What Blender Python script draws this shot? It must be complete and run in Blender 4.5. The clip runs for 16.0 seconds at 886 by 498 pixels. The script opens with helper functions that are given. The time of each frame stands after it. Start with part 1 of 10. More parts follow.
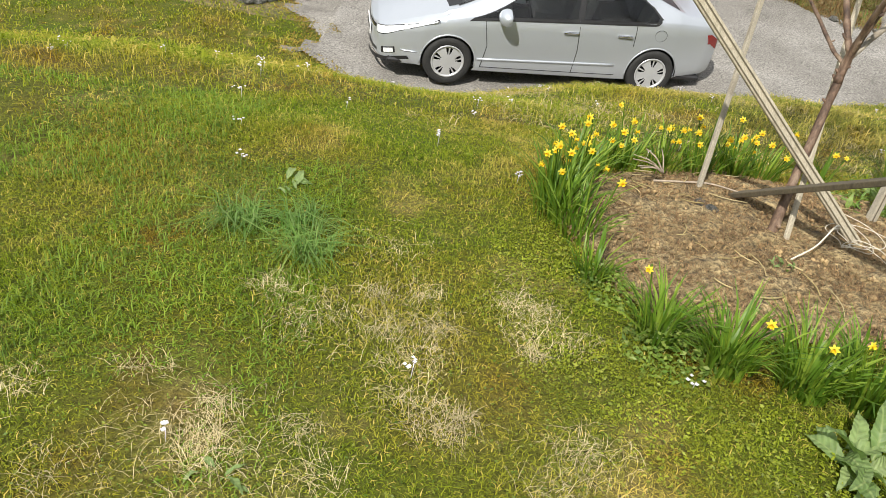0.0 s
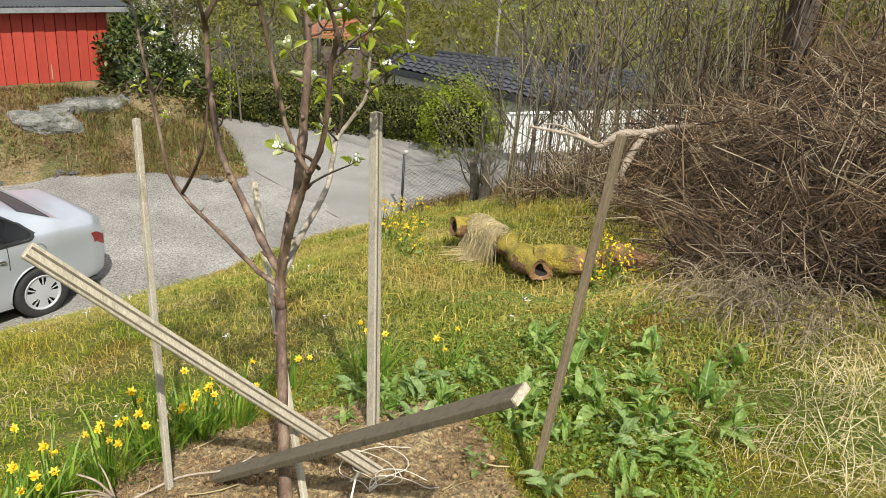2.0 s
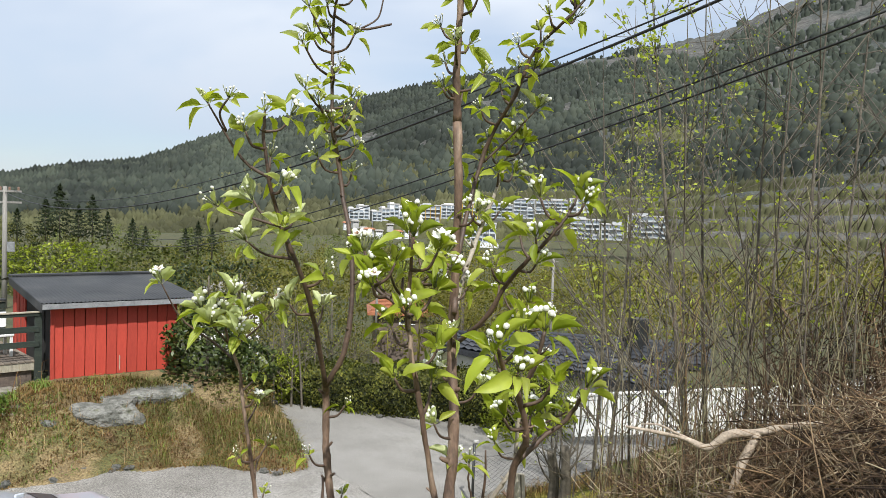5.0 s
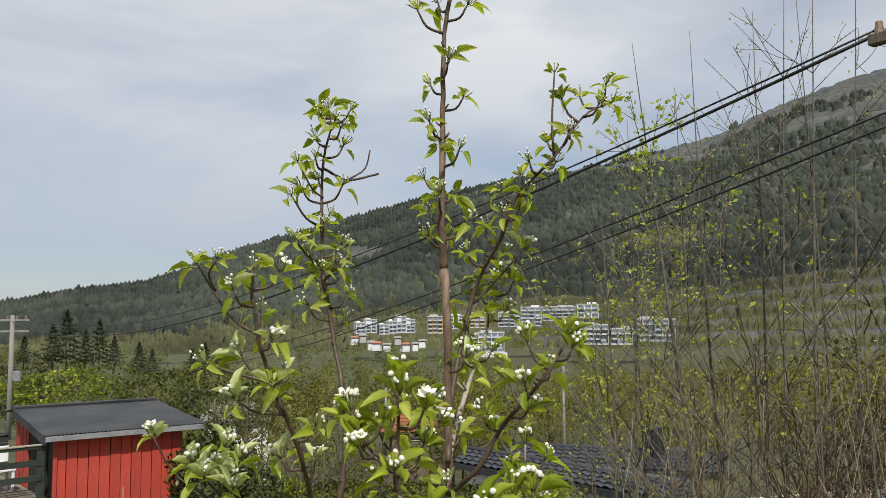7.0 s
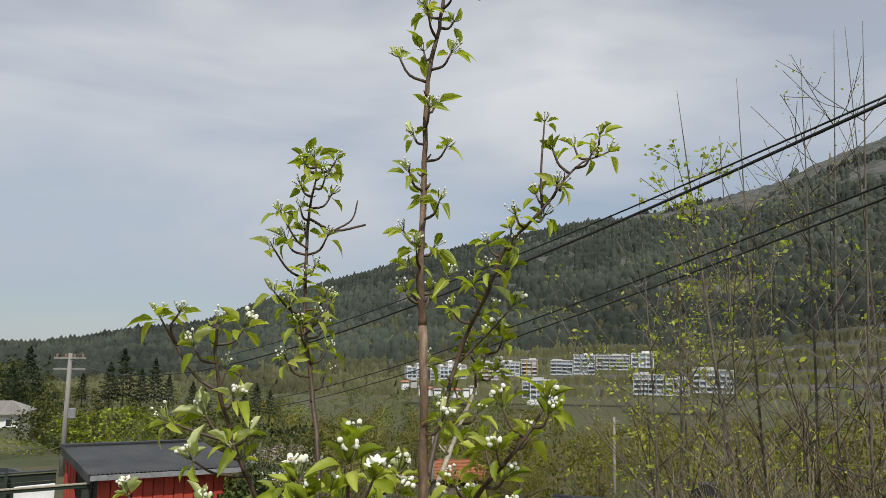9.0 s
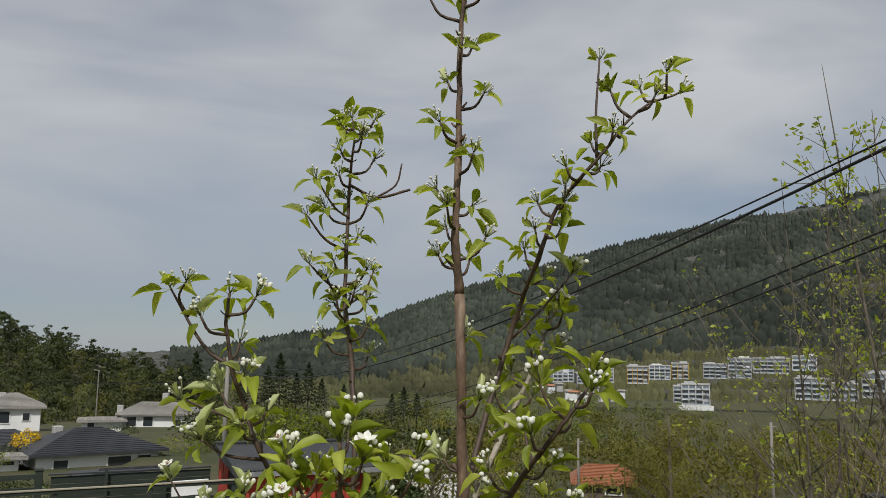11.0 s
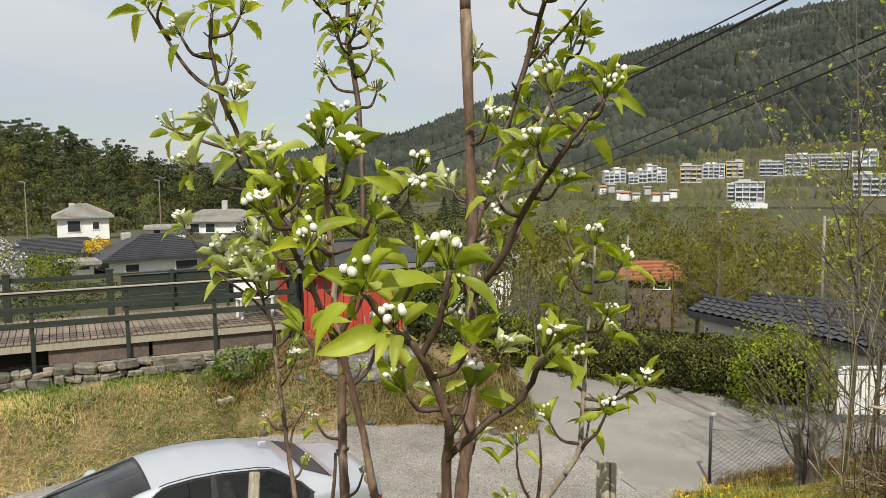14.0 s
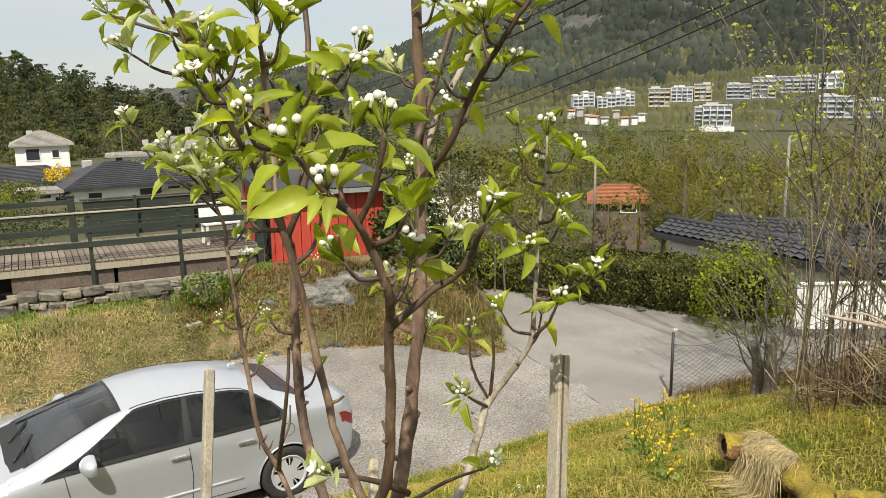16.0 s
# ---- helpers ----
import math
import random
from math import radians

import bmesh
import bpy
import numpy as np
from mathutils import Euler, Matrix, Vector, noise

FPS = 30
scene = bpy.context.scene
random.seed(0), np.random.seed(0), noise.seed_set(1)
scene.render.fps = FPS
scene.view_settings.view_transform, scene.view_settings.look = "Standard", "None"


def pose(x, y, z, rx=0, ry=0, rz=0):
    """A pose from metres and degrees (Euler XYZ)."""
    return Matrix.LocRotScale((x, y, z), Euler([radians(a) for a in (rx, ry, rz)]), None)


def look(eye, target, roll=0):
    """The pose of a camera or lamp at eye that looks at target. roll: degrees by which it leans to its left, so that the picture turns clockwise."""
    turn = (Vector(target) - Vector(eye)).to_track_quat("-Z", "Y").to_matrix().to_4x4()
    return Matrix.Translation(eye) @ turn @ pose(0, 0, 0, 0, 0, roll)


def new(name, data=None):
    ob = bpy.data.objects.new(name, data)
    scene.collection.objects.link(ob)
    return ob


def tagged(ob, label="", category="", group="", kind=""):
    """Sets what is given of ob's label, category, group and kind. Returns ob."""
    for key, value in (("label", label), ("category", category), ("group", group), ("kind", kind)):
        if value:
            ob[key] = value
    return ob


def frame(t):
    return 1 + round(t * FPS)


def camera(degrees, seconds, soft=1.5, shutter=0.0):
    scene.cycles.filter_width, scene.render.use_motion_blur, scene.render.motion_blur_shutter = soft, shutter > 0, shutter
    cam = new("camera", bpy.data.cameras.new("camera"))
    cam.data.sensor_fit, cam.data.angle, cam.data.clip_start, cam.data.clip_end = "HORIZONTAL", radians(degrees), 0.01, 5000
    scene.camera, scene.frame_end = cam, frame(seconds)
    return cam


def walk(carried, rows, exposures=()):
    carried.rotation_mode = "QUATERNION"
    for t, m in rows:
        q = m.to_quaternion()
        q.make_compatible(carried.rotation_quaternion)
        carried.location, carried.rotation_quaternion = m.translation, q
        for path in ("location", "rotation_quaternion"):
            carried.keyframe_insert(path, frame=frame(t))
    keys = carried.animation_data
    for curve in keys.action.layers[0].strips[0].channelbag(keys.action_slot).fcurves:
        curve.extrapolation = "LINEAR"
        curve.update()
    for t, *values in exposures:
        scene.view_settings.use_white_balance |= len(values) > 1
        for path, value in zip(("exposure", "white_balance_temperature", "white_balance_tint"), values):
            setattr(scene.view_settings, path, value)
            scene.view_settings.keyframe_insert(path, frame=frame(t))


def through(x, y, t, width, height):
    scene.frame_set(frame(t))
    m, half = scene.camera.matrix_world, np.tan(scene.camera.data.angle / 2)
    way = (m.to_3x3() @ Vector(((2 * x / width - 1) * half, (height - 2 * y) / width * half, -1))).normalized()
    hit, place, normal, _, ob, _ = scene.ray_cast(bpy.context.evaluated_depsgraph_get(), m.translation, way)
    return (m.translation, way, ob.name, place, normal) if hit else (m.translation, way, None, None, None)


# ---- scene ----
cam = camera(56.6, 16.0, 0.45)
# seconds, eye, target, roll
PATH = [
    (0, (-0.009, 0.008, 1.69), (-0.011, 1.613, 0.497), 7.9),
    (0.5, (0.112, 0.239, 1.633), (0.543, 1.844, 0.521), 8.6),
    (1, (0.192, 0.513, 1.604), (0.929, 2.055, 0.566), 4.3),
    (1.5, (0.241, 0.738, 1.597), (1.158, 2.261, 0.682), 2.8),
    (2, (0.268, 0.975, 1.622), (1.484, 2.381, 0.884), 4.3),
    (2.5, (0.265, 1.257, 1.621), (1.539, 2.669, 0.999), 4.0),
    (3, (0.332, 1.404, 1.633), (1.566, 2.894, 1.128), 4.6),
    (3.5, (0.406, 1.49, 1.664), (1.619, 3.032, 1.279), 4.6),
    (4, (0.385, 1.548, 1.713), (1.599, 3.114, 1.443), 3.9),
    (4.5, (0.371, 1.574, 1.732), (1.579, 3.155, 1.529), 3.3),
    (5, (0.374, 1.585, 1.755), (1.554, 3.196, 1.641), 2.1),
    (5.2, (0.373, 1.583, 1.769), (1.543, 3.203, 1.706), 1.5),
    (7.3, (0.411, 1.536, 1.84), (1.569, 3.159, 1.998), 0.0),
    (7.5, (0.448, 1.523, 1.827), (1.577, 3.168, 1.965), 0.3),
    (8, (0.54, 1.471, 1.825), (1.593, 3.166, 1.951), 1.7),
    (8.5, (0.578, 1.486, 1.868), (1.622, 3.181, 2.061), 1.5),
    (8.7, (0.576, 1.509, 1.874), (1.637, 3.189, 2.108), 1.2),
    (10.8, (0.839, 1.552, 1.81), (1.611, 3.366, 2.144), 1.1),
    (11, (0.883, 1.615, 1.813), (1.622, 3.454, 2.078), 0.9),
    (11.5, (0.928, 1.664, 1.77), (1.617, 3.538, 1.883), 0.2),
    (12, (0.945, 1.676, 1.745), (1.595, 3.568, 1.772), -0.2),
    (12.5, (0.963, 1.672, 1.73), (1.584, 3.573, 1.688), -0.5),
    (13, (0.98, 1.666, 1.712), (1.599, 3.566, 1.626), -0.4),
    (13.5, (1.0, 1.69, 1.692), (1.632, 3.581, 1.545), -0.3),
    (14, (1.005, 1.699, 1.668), (1.634, 3.586, 1.461), -0.4),
    (14.5, (1.015, 1.692, 1.65), (1.65, 3.572, 1.403), -0.6),
    (15, (1.026, 1.698, 1.633), (1.678, 3.565, 1.331), -0.8),
    (15.5, (1.041, 1.701, 1.613), (1.709, 3.554, 1.263), -0.8),
    (16, (1.041, 1.695, 1.597), (1.73, 3.533, 1.212), -0.7),
]


EXPOSURES = [(0.0, 0.17, 6500, 10), (2.0, 0.24, 6450, 10), (3.0, 0.45, 6150, 10), (4.0, 0.34, 6130, 10), (5.2, 0.16, 6100, 10), (7.3, -0.24, 6350, 10), (8.7, -0.3, 6350, 10), (10.8, -0.74, 6350, 10), (11.2, -0.64, 6350, 10), (12.0, -0.25, 6470, 10), (13.0, -0.15, 6620, 10), (14.0, -0.05, 6750, 10), (16.0, 0.12, 6900, 10)]
walk(cam, [(t, look(eye, target, roll)) for t, eye, target, roll in PATH], EXPOSURES)

# ---- light: hazy spring sun under broken cloud ----
SUN_AZ, SUN_EL = -155.0, 50.0  # degrees from +y towards +x, and above the horizon
world = bpy.data.worlds.new("sky")
scene.world = world
world.use_nodes = True
wn, wl = world.node_tree.nodes, world.node_tree.links
sky = wn.new("ShaderNodeTexSky")
sky.sky_type, sky.sun_disc = "NISHITA", False
sky.sun_elevation, sky.sun_rotation = radians(SUN_EL), radians(SUN_AZ)
sky.air_density, sky.dust_density, sky.ozone_density = 1.0, 0.15, 3.0
wtc = wn.new("ShaderNodeTexCoord")
wmap = wn.new("ShaderNodeMapping")
wmap.inputs["Scale"].default_value = (1.0, 1.0, 3.2)
wnoise = wn.new("ShaderNodeTexNoise")
wnoise.inputs["Scale"].default_value, wnoise.inputs["Detail"].default_value, wnoise.inputs["Roughness"].default_value = 1.9, 4.0, 0.5
wnoise.inputs["Distortion"].default_value = 0.4
wramp = wn.new("ShaderNodeValToRGB")
wramp.color_ramp.elements[0].position, wramp.color_ramp.elements[0].color = 0.36, (0.48, 0.48, 0.48, 1)
wramp.color_ramp.elements[1].position, wramp.color_ramp.elements[1].color = 0.60, (0.97, 0.97, 0.97, 1)
wcol = wn.new("ShaderNodeMixRGB")
wsep = wn.new("ShaderNodeSeparateXYZ")  # clouds greyer and bluer towards the horizon
wtone = wn.new("ShaderNodeValToRGB")
wtone.color_ramp.elements[0].position, wtone.color_ramp.elements[0].color = 0.04, (0.58, 0.65, 0.74, 1)
wtone.color_ramp.elements[1].position, wtone.color_ramp.elements[1].color = 0.34, (1.0, 1.01, 1.02, 1)
wgain = wn.new("ShaderNodeMixRGB")
wgain.blend_type = "MULTIPLY"
wgain.inputs["Fac"].default_value = 1.0
wgain.inputs["Color2"].default_value = (10.0, 10.0, 10.0, 1)
wl.new(wtc.outputs["Generated"], wsep.inputs[0])
wl.new(wsep.outputs["Z"], wtone.inputs["Fac"])
wl.new(wtone.outputs["Color"], wgain.inputs["Color1"])
wl.new(wgain.outputs["Color"], wcol.inputs["Color2"])
wbg = wn["Background"]
wbg.inputs["Strength"].default_value = 0.092
wl.new(wtc.outputs["Generated"], wmap.inputs["Vector"])
wl.new(wmap.outputs["Vector"], wnoise.inputs["Vector"])
wl.new(wnoise.outputs["Fac"], wramp.inputs["Fac"])
wl.new(wramp.outputs["Color"], wcol.inputs["Fac"])
wl.new(sky.outputs["Color"], wcol.inputs["Color1"])
wl.new(wcol.outputs["Color"], wbg.inputs["Color"])

sun_data = bpy.data.lights.new("sun", "SUN")
sun_data.energy, sun_data.angle, sun_data.color = 5.0, radians(0.7), (1.0, 0.955, 0.88)
sun = new("sun", sun_data)
_a, _e = radians(SUN_AZ), radians(SUN_EL)
SUN_FROM = Vector((math.sin(_a) * math.cos(_e), math.cos(_a) * math.cos(_e), math.sin(_e)))
sun.matrix_world = look(SUN_FROM * 60, (0, 0, 0))

# ---- materials ----
def nodes_of(name):
    m = bpy.data.materials.new(name)
    m.use_nodes = True
    t = m.node_tree
    return m, t.nodes, t.links, t.nodes["Principled BSDF"]


def ramp(n, l, fac, stops):
    r = n.new("ShaderNodeValToRGB")
    e = r.color_ramp.elements
    while len(e) < len(stops):
        e.new(0.5)
    for el, (pos, col) in zip(e, stops):
        el.position, el.color = pos, (*col, 1)
    l.new(fac, r.inputs["Fac"])
    return r.outputs["Color"]


def noise_tex(n, l, scale, detail=4.0, rough=0.55, stretch=None, source="Object", distort=0.0):
    tc = n.new("ShaderNodeTexCoord")
    v = tc.outputs[source]
    if stretch:
        mp = n.new("ShaderNodeMapping")
        mp.inputs["Scale"].default_value = stretch
        l.new(v, mp.inputs["Vector"])
        v = mp.outputs["Vector"]
    t = n.new("ShaderNodeTexNoise")
    t.inputs["Scale"].default_value, t.inputs["Detail"].default_value = scale, detail
    t.inputs["Roughness"].default_value, t.inputs["Distortion"].default_value = rough, distort
    l.new(v, t.inputs["Vector"])
    return t.outputs["Fac"]


def mixed(n, l, fac, a, b, kind="MIX"):
    m = n.new("ShaderNodeMixRGB")
    m.blend_type = kind
    for sock, val in (("Fac", fac), ("Color1", a), ("Color2", b)):
        if isinstance(val, (int, float)):
            m.inputs[sock].default_value = val
        elif isinstance(val, tuple):
            m.inputs[sock].default_value = (*val, 1)
        else:
            l.new(val, m.inputs[sock])
    return m.outputs["Color"]


def bumped(n, l, b, height, strength=0.3, dist=0.01):
    k = n.new("ShaderNodeBump")
    k.inputs["Strength"].default_value, k.inputs["Distance"].default_value = strength, dist
    l.new(height, k.inputs["Height"])
    l.new(k.outputs["Normal"], b.inputs["Normal"])


def surface(name, cols, scale=6.0, fine=60.0, rough=0.8, metal=0.0, bump=0.3, dist=0.006, stretch=None, vary=0.0, island=0.0, speck=0.35, coat=0.0):
    """A surface of two to four colours in broad patches, with fine grain, relief and, where asked, a change from piece to piece."""
    m, n, l, b = nodes_of(name)
    big = noise_tex(n, l, scale, 5.0, 0.6, stretch)
    small = noise_tex(n, l, fine, 3.0, 0.6, stretch)
    k = len(cols)
    col = ramp(n, l, big, [(0.32 + 0.36 * i / max(1, k - 1), c) for i, c in enumerate(cols)])
    grain = ramp(n, l, small, [(0.3, (1 - speck,) * 3), (0.7, (1 + speck * 0.6,) * 3)])
    col = mixed(n, l, 1.0, col, grain, "MULTIPLY")
    if vary or island:
        src = n.new("ShaderNodeObjectInfo").outputs["Random"] if vary else n.new("ShaderNodeNewGeometry").outputs["Random Per Island"]
        a = vary or island
        col = mixed(n, l, 1.0, col, ramp(n, l, src, [(0.0, (1 - a,) * 3), (0.5, (1, 1, 1)), (1.0, (1 + a, 1 + a * 0.9, 1 + a * 0.8))]), "MULTIPLY")
    l.new(col, b.inputs["Base Color"])
    b.inputs["Roughness"].default_value, b.inputs["Metallic"].default_value = rough, metal
    b.inputs["Coat Weight"].default_value = coat
    if bump:
        bumped(n, l, b, small, bump, dist)
    return m


def calc(n, l, op, a, c=None):
    """A maths node on one or two values."""
    q = n.new("ShaderNodeMath")
    q.operation = op
    for k, val in enumerate((a, c)):
        if val is None:
            continue
        if isinstance(val, float):
            q.inputs[k].default_value = val
        else:
            l.new(val, q.inputs[k])
    return q.outputs[0]


def leafy(name, stops, rough=0.5, through=0.35, scale=3.0, patch=0.35, tint=(1.0, 1.15, 0.45), pieces=False, veins=0.0):
    """Foliage: colour from piece to piece and in patches, some light passing through."""
    m, n, l, b = nodes_of(name)
    isl = n.new("ShaderNodeObjectInfo").outputs["Random"] if pieces else n.new("ShaderNodeNewGeometry").outputs["Random Per Island"]
    col = ramp(n, l, isl, [(i / max(1, len(stops) - 1), c) for i, c in enumerate(stops)])
    big = noise_tex(n, l, scale, 3.0)
    col = mixed(n, l, 1.0, col, ramp(n, l, big, [(0.35, (1 - patch, 1 - patch, 1 - patch)), (0.65, (1 + patch, 1 + patch, 1 + patch * 0.7))]), "MULTIPLY")
    b.inputs["Specular IOR Level"].default_value = 0.35
    if veins:
        sep = n.new("ShaderNodeSeparateXYZ")
        l.new(n.new("ShaderNodeTexCoord").outputs["Object"], sep.inputs[0])
        side = calc(n, l, "ABSOLUTE", sep.outputs["Y"])
        rib = ramp(n, l, calc(n, l, "MULTIPLY", side, 300.0 * veins), [(0.10, (1, 1, 1)), (0.32, (0, 0, 0))])
        wave = calc(n, l, "SINE", calc(n, l, "MULTIPLY", calc(n, l, "SUBTRACT", sep.outputs["X"], calc(n, l, "MULTIPLY", side, 0.8)), 950.0 * veins))
        faint = 0.35 if veins >= 1 else 0.12
        vein = ramp(n, l, wave, [(0.75, (0, 0, 0)), (1.0, (faint, faint, faint))])
        col = mixed(n, l, vein, col, (0.42, 0.46, 0.13))
        col = mixed(n, l, rib, col, (0.48, 0.52, 0.18) if veins >= 1 else (0.25, 0.32, 0.12))
        bumped(n, l, b, wave, 0.25, 0.0006 / veins)
    l.new(col, b.inputs["Base Color"])
    b.inputs["Roughness"].default_value = rough
    if through:
        tr = n.new("ShaderNodeBsdfTranslucent")
        l.new(mixed(n, l, 1.0, col, tuple(1.5 * c for c in tint), "MULTIPLY"), tr.inputs["Color"])
        mx = n.new("ShaderNodeMixShader")
        mx.inputs["Fac"].default_value = through
        l.new(b.outputs["BSDF"], mx.inputs[1])
        l.new(tr.outputs["BSDF"], mx.inputs[2])
        l.new(mx.outputs["Shader"], n["Material Output"].inputs["Surface"])
    return m


def lawn_material(name, blades, rough_grass=False):
    """The lawn: green, olive and mossy patches with bleached dead grass; the blades and the ground share one pattern."""
    m, n, l, b = nodes_of(name)
    a = noise_tex(n, l, 0.9, 4.0, 0.6)
    c = noise_tex(n, l, 2.6, 5.0, 0.65)
    d = noise_tex(n, l, 55.0, 4.0, 0.7)
    if rough_grass:
        green = ramp(n, l, a, [(0.36, (0.17, 0.205, 0.038)), (0.5, (0.235, 0.228, 0.062)), (0.66, (0.32, 0.265, 0.105))])
    else:
        green = ramp(n, l, a, [(0.36, (0.150, 0.215, 0.014)), (0.5, (0.20, 0.225, 0.022)), (0.66, (0.27, 0.225, 0.042))])
    straw = mixed(n, l, ramp(n, l, c, [(0.53, (0, 0, 0)), (0.68, (0.7, 0.7, 0.7))]), green, (0.46, 0.37, 0.14))
    moss = noise_tex(n, l, 1.7, 4.0, 0.62, (1, 1, 1))
    straw = mixed(n, l, ramp(n, l, moss, [(0.57, (0, 0, 0)), (0.68, (0.65, 0.65, 0.65))]), straw, (0.25, 0.14, 0.02))
    b.inputs["Specular IOR Level"].default_value = 0.2
    if blades:
        isl = n.new("ShaderNodeNewGeometry").outputs["Random Per Island"]
        col = mixed(n, l, ramp(n, l, isl, [(0.88, (0, 0, 0)), (0.96, (0.8, 0.8, 0.8))]), straw, (0.44, 0.37, 0.14))
        col = mixed(n, l, 1.0, col, ramp(n, l, isl, [(0.0, (0.48, 0.55, 0.38)), (0.5, (1.28, 1.27, 0.98)), (1.0, (1.5, 1.36, 1.1))]), "MULTIPLY")
    else:
        # ground colour pulled down to paint the shade between the blades
        col = mixed(n, l, 1.0, straw, ramp(n, l, d, [(0.3, (0.20, 0.19, 0.17)), (0.7, (0.8, 0.78, 0.72))]), "MULTIPLY")
        bumped(n, l, b, d, 0.9, 0.03)
    l.new(col, b.inputs["Base Color"])
    b.inputs["Roughness"].default_value = 0.75
    if blades:
        tr = n.new("ShaderNodeBsdfTranslucent")
        l.new(mixed(n, l, 1.0, col, (1.5, 1.6, 0.7), "MULTIPLY"), tr.inputs["Color"])
        mx = n.new("ShaderNodeMixShader")
        mx.inputs["Fac"].default_value = 0.35
        l.new(b.outputs["BSDF"], mx.inputs[1])
        l.new(tr.outputs["BSDF"], mx.inputs[2])
        l.new(mx.outputs["Shader"], n["Material Output"].inputs["Surface"])
    return m


def glassy(name, tint, rough=0.02, clear=0.5):
    m, n, l, b = nodes_of(name)
    b.inputs["Base Color"].default_value = (*tint, 1)
    b.inputs["Roughness"].default_value, b.inputs["Transmission Weight"].default_value, b.inputs["IOR"].default_value = rough, clear, 1.5
    return m


M_LAWN = lawn_material("lawn ground", False)
M_BLADE = lawn_material("grass blades", True)
M_ROUGHBLADE = lawn_material("rough grass blades", True, True)
M_FARGROUND = surface("rough meadow ground", [(0.038, 0.047, 0.013), (0.055, 0.062, 0.018), (0.08, 0.072, 0.027), (0.042, 0.052, 0.015)], 0.25, 8.0, 0.9, bump=0.6, dist=0.1)
M_BANK = surface("bank of bleached grass and soil", [(0.20, 0.145, 0.07), (0.28, 0.21, 0.10), (0.12, 0.12, 0.036), (0.15, 0.09, 0.045)], 0.9, 30.0, 0.95, bump=1.0, dist=0.05, speck=0.6)
M_GRAVEL = surface("grey gravel", [(0.20, 0.186, 0.162), (0.27, 0.254, 0.227), (0.345, 0.327, 0.296)], 0.8, 42.0, 0.9, bump=0.9, dist=0.022, speck=0.7)
M_ROAD = surface("worn pale asphalt", [(0.205, 0.193, 0.172), (0.245, 0.233, 0.21), (0.295, 0.282, 0.257)], 0.7, 55.0, 0.9, bump=0.5, dist=0.01, speck=0.5)
M_SOIL = surface("dry crumbly soil", [(0.205, 0.142, 0.068), (0.30, 0.217, 0.10), (0.40, 0.305, 0.155), (0.15, 0.102, 0.05)], 4.5, 48.0, 0.95, bump=1.0, dist=0.05, speck=0.75)
M_CLOD = surface("soil crumbs", [(0.145, 0.097, 0.046), (0.38, 0.28, 0.14)], 5.0, 90.0, 0.95, bump=0.6, dist=0.006, island=0.5)
M_BARK = surface("young pear bark", [(0.055, 0.033, 0.022), (0.145, 0.09, 0.058), (0.27, 0.195, 0.135)], 22.0, 120.0, 0.7, bump=0.7, dist=0.004, stretch=(1, 1, 0.35))
M_PALEBARK = surface("pale grey bark", [(0.17, 0.14, 0.10), (0.30, 0.26, 0.20), (0.38, 0.34, 0.27)], 12.0, 90.0, 0.7, bump=0.5, dist=0.003)
M_TWIG = surface("twig bark", [(0.045, 0.027, 0.018), (0.105, 0.066, 0.042)], 20.0, 120.0, 0.6, bump=0.4, dist=0.002)
M_WOODGREY = surface("weathered grey timber", [(0.25, 0.22, 0.165), (0.36, 0.325, 0.25), (0.30, 0.26, 0.18)], 4.0, 60.0, 0.85, bump=0.5, dist=0.003, stretch=(6, 6, 0.5))
M_WOODBROWN = surface("brown weathered stake", [(0.14, 0.105, 0.06), (0.20, 0.155, 0.09)], 5.0, 60.0, 0.85, bump=0.5, dist=0.003, stretch=(6, 6, 0.5))
M_WOODPALE = surface("pale timber", [(0.34, 0.30, 0.21), (0.44, 0.39, 0.29), (0.30, 0.27, 0.195)], 4.0, 60.0, 0.8, bump=0.4, dist=0.002, stretch=(6, 6, 0.5))
# stained timber, and also the shed's side wall darkened as shade
M_WOODDARK = surface("dark stained board", [(0.075, 0.062, 0.04), (0.13, 0.105, 0.065), (0.095, 0.08, 0.05)], 5.0, 70.0, 0.8, bump=0.5, dist=0.002, stretch=(6, 6, 0.6))
M_WOODEND = surface("fresh sawn end grain", [(0.42, 0.35, 0.24), (0.55, 0.47, 0.34)], 30.0, 120.0, 0.85, bump=0.3)
# near-black colour that stands in for deep shade in gaps and hollows
M_SHADEBLACK = surface("black for shade in gaps and hollows", [(0.012, 0.011, 0.01), (0.02, 0.018, 0.015)], 5.0, 50.0, 0.9, bump=0)
M_LEAF = leafy("young pear leaves", [(0.20, 0.25, 0.022), (0.30, 0.355, 0.038), (0.42, 0.45, 0.09)], 0.45, 0.45, 14.0, 0.25, (1.0, 1.02, 0.36), pieces=True, veins=1.0)
M_LEAFSMALL = leafy("small pear leaves", [(0.20, 0.25, 0.022), (0.30, 0.355, 0.038), (0.42, 0.45, 0.09)], 0.45, 0.45, 14.0, 0.3, (1.0, 1.02, 0.36))
M_LEAFDOWN = leafy("downy leaf undersides", [(0.28, 0.33, 0.10), (0.39, 0.43, 0.19), (0.50, 0.53, 0.30)], 0.75, 0.28, 30.0, 0.18, (1.0, 1.05, 0.5))
M_PETAL = leafy("white petals", [(0.72, 0.71, 0.62), (0.84, 0.84, 0.80)], 0.65, 0.3, 90.0, 0.06, (1.0, 1.0, 0.92))
M_SEPAL = leafy("bud stalks", [(0.13, 0.15, 0.055), (0.24, 0.25, 0.11)], 0.6, 0.2, 5.0, 0.1)
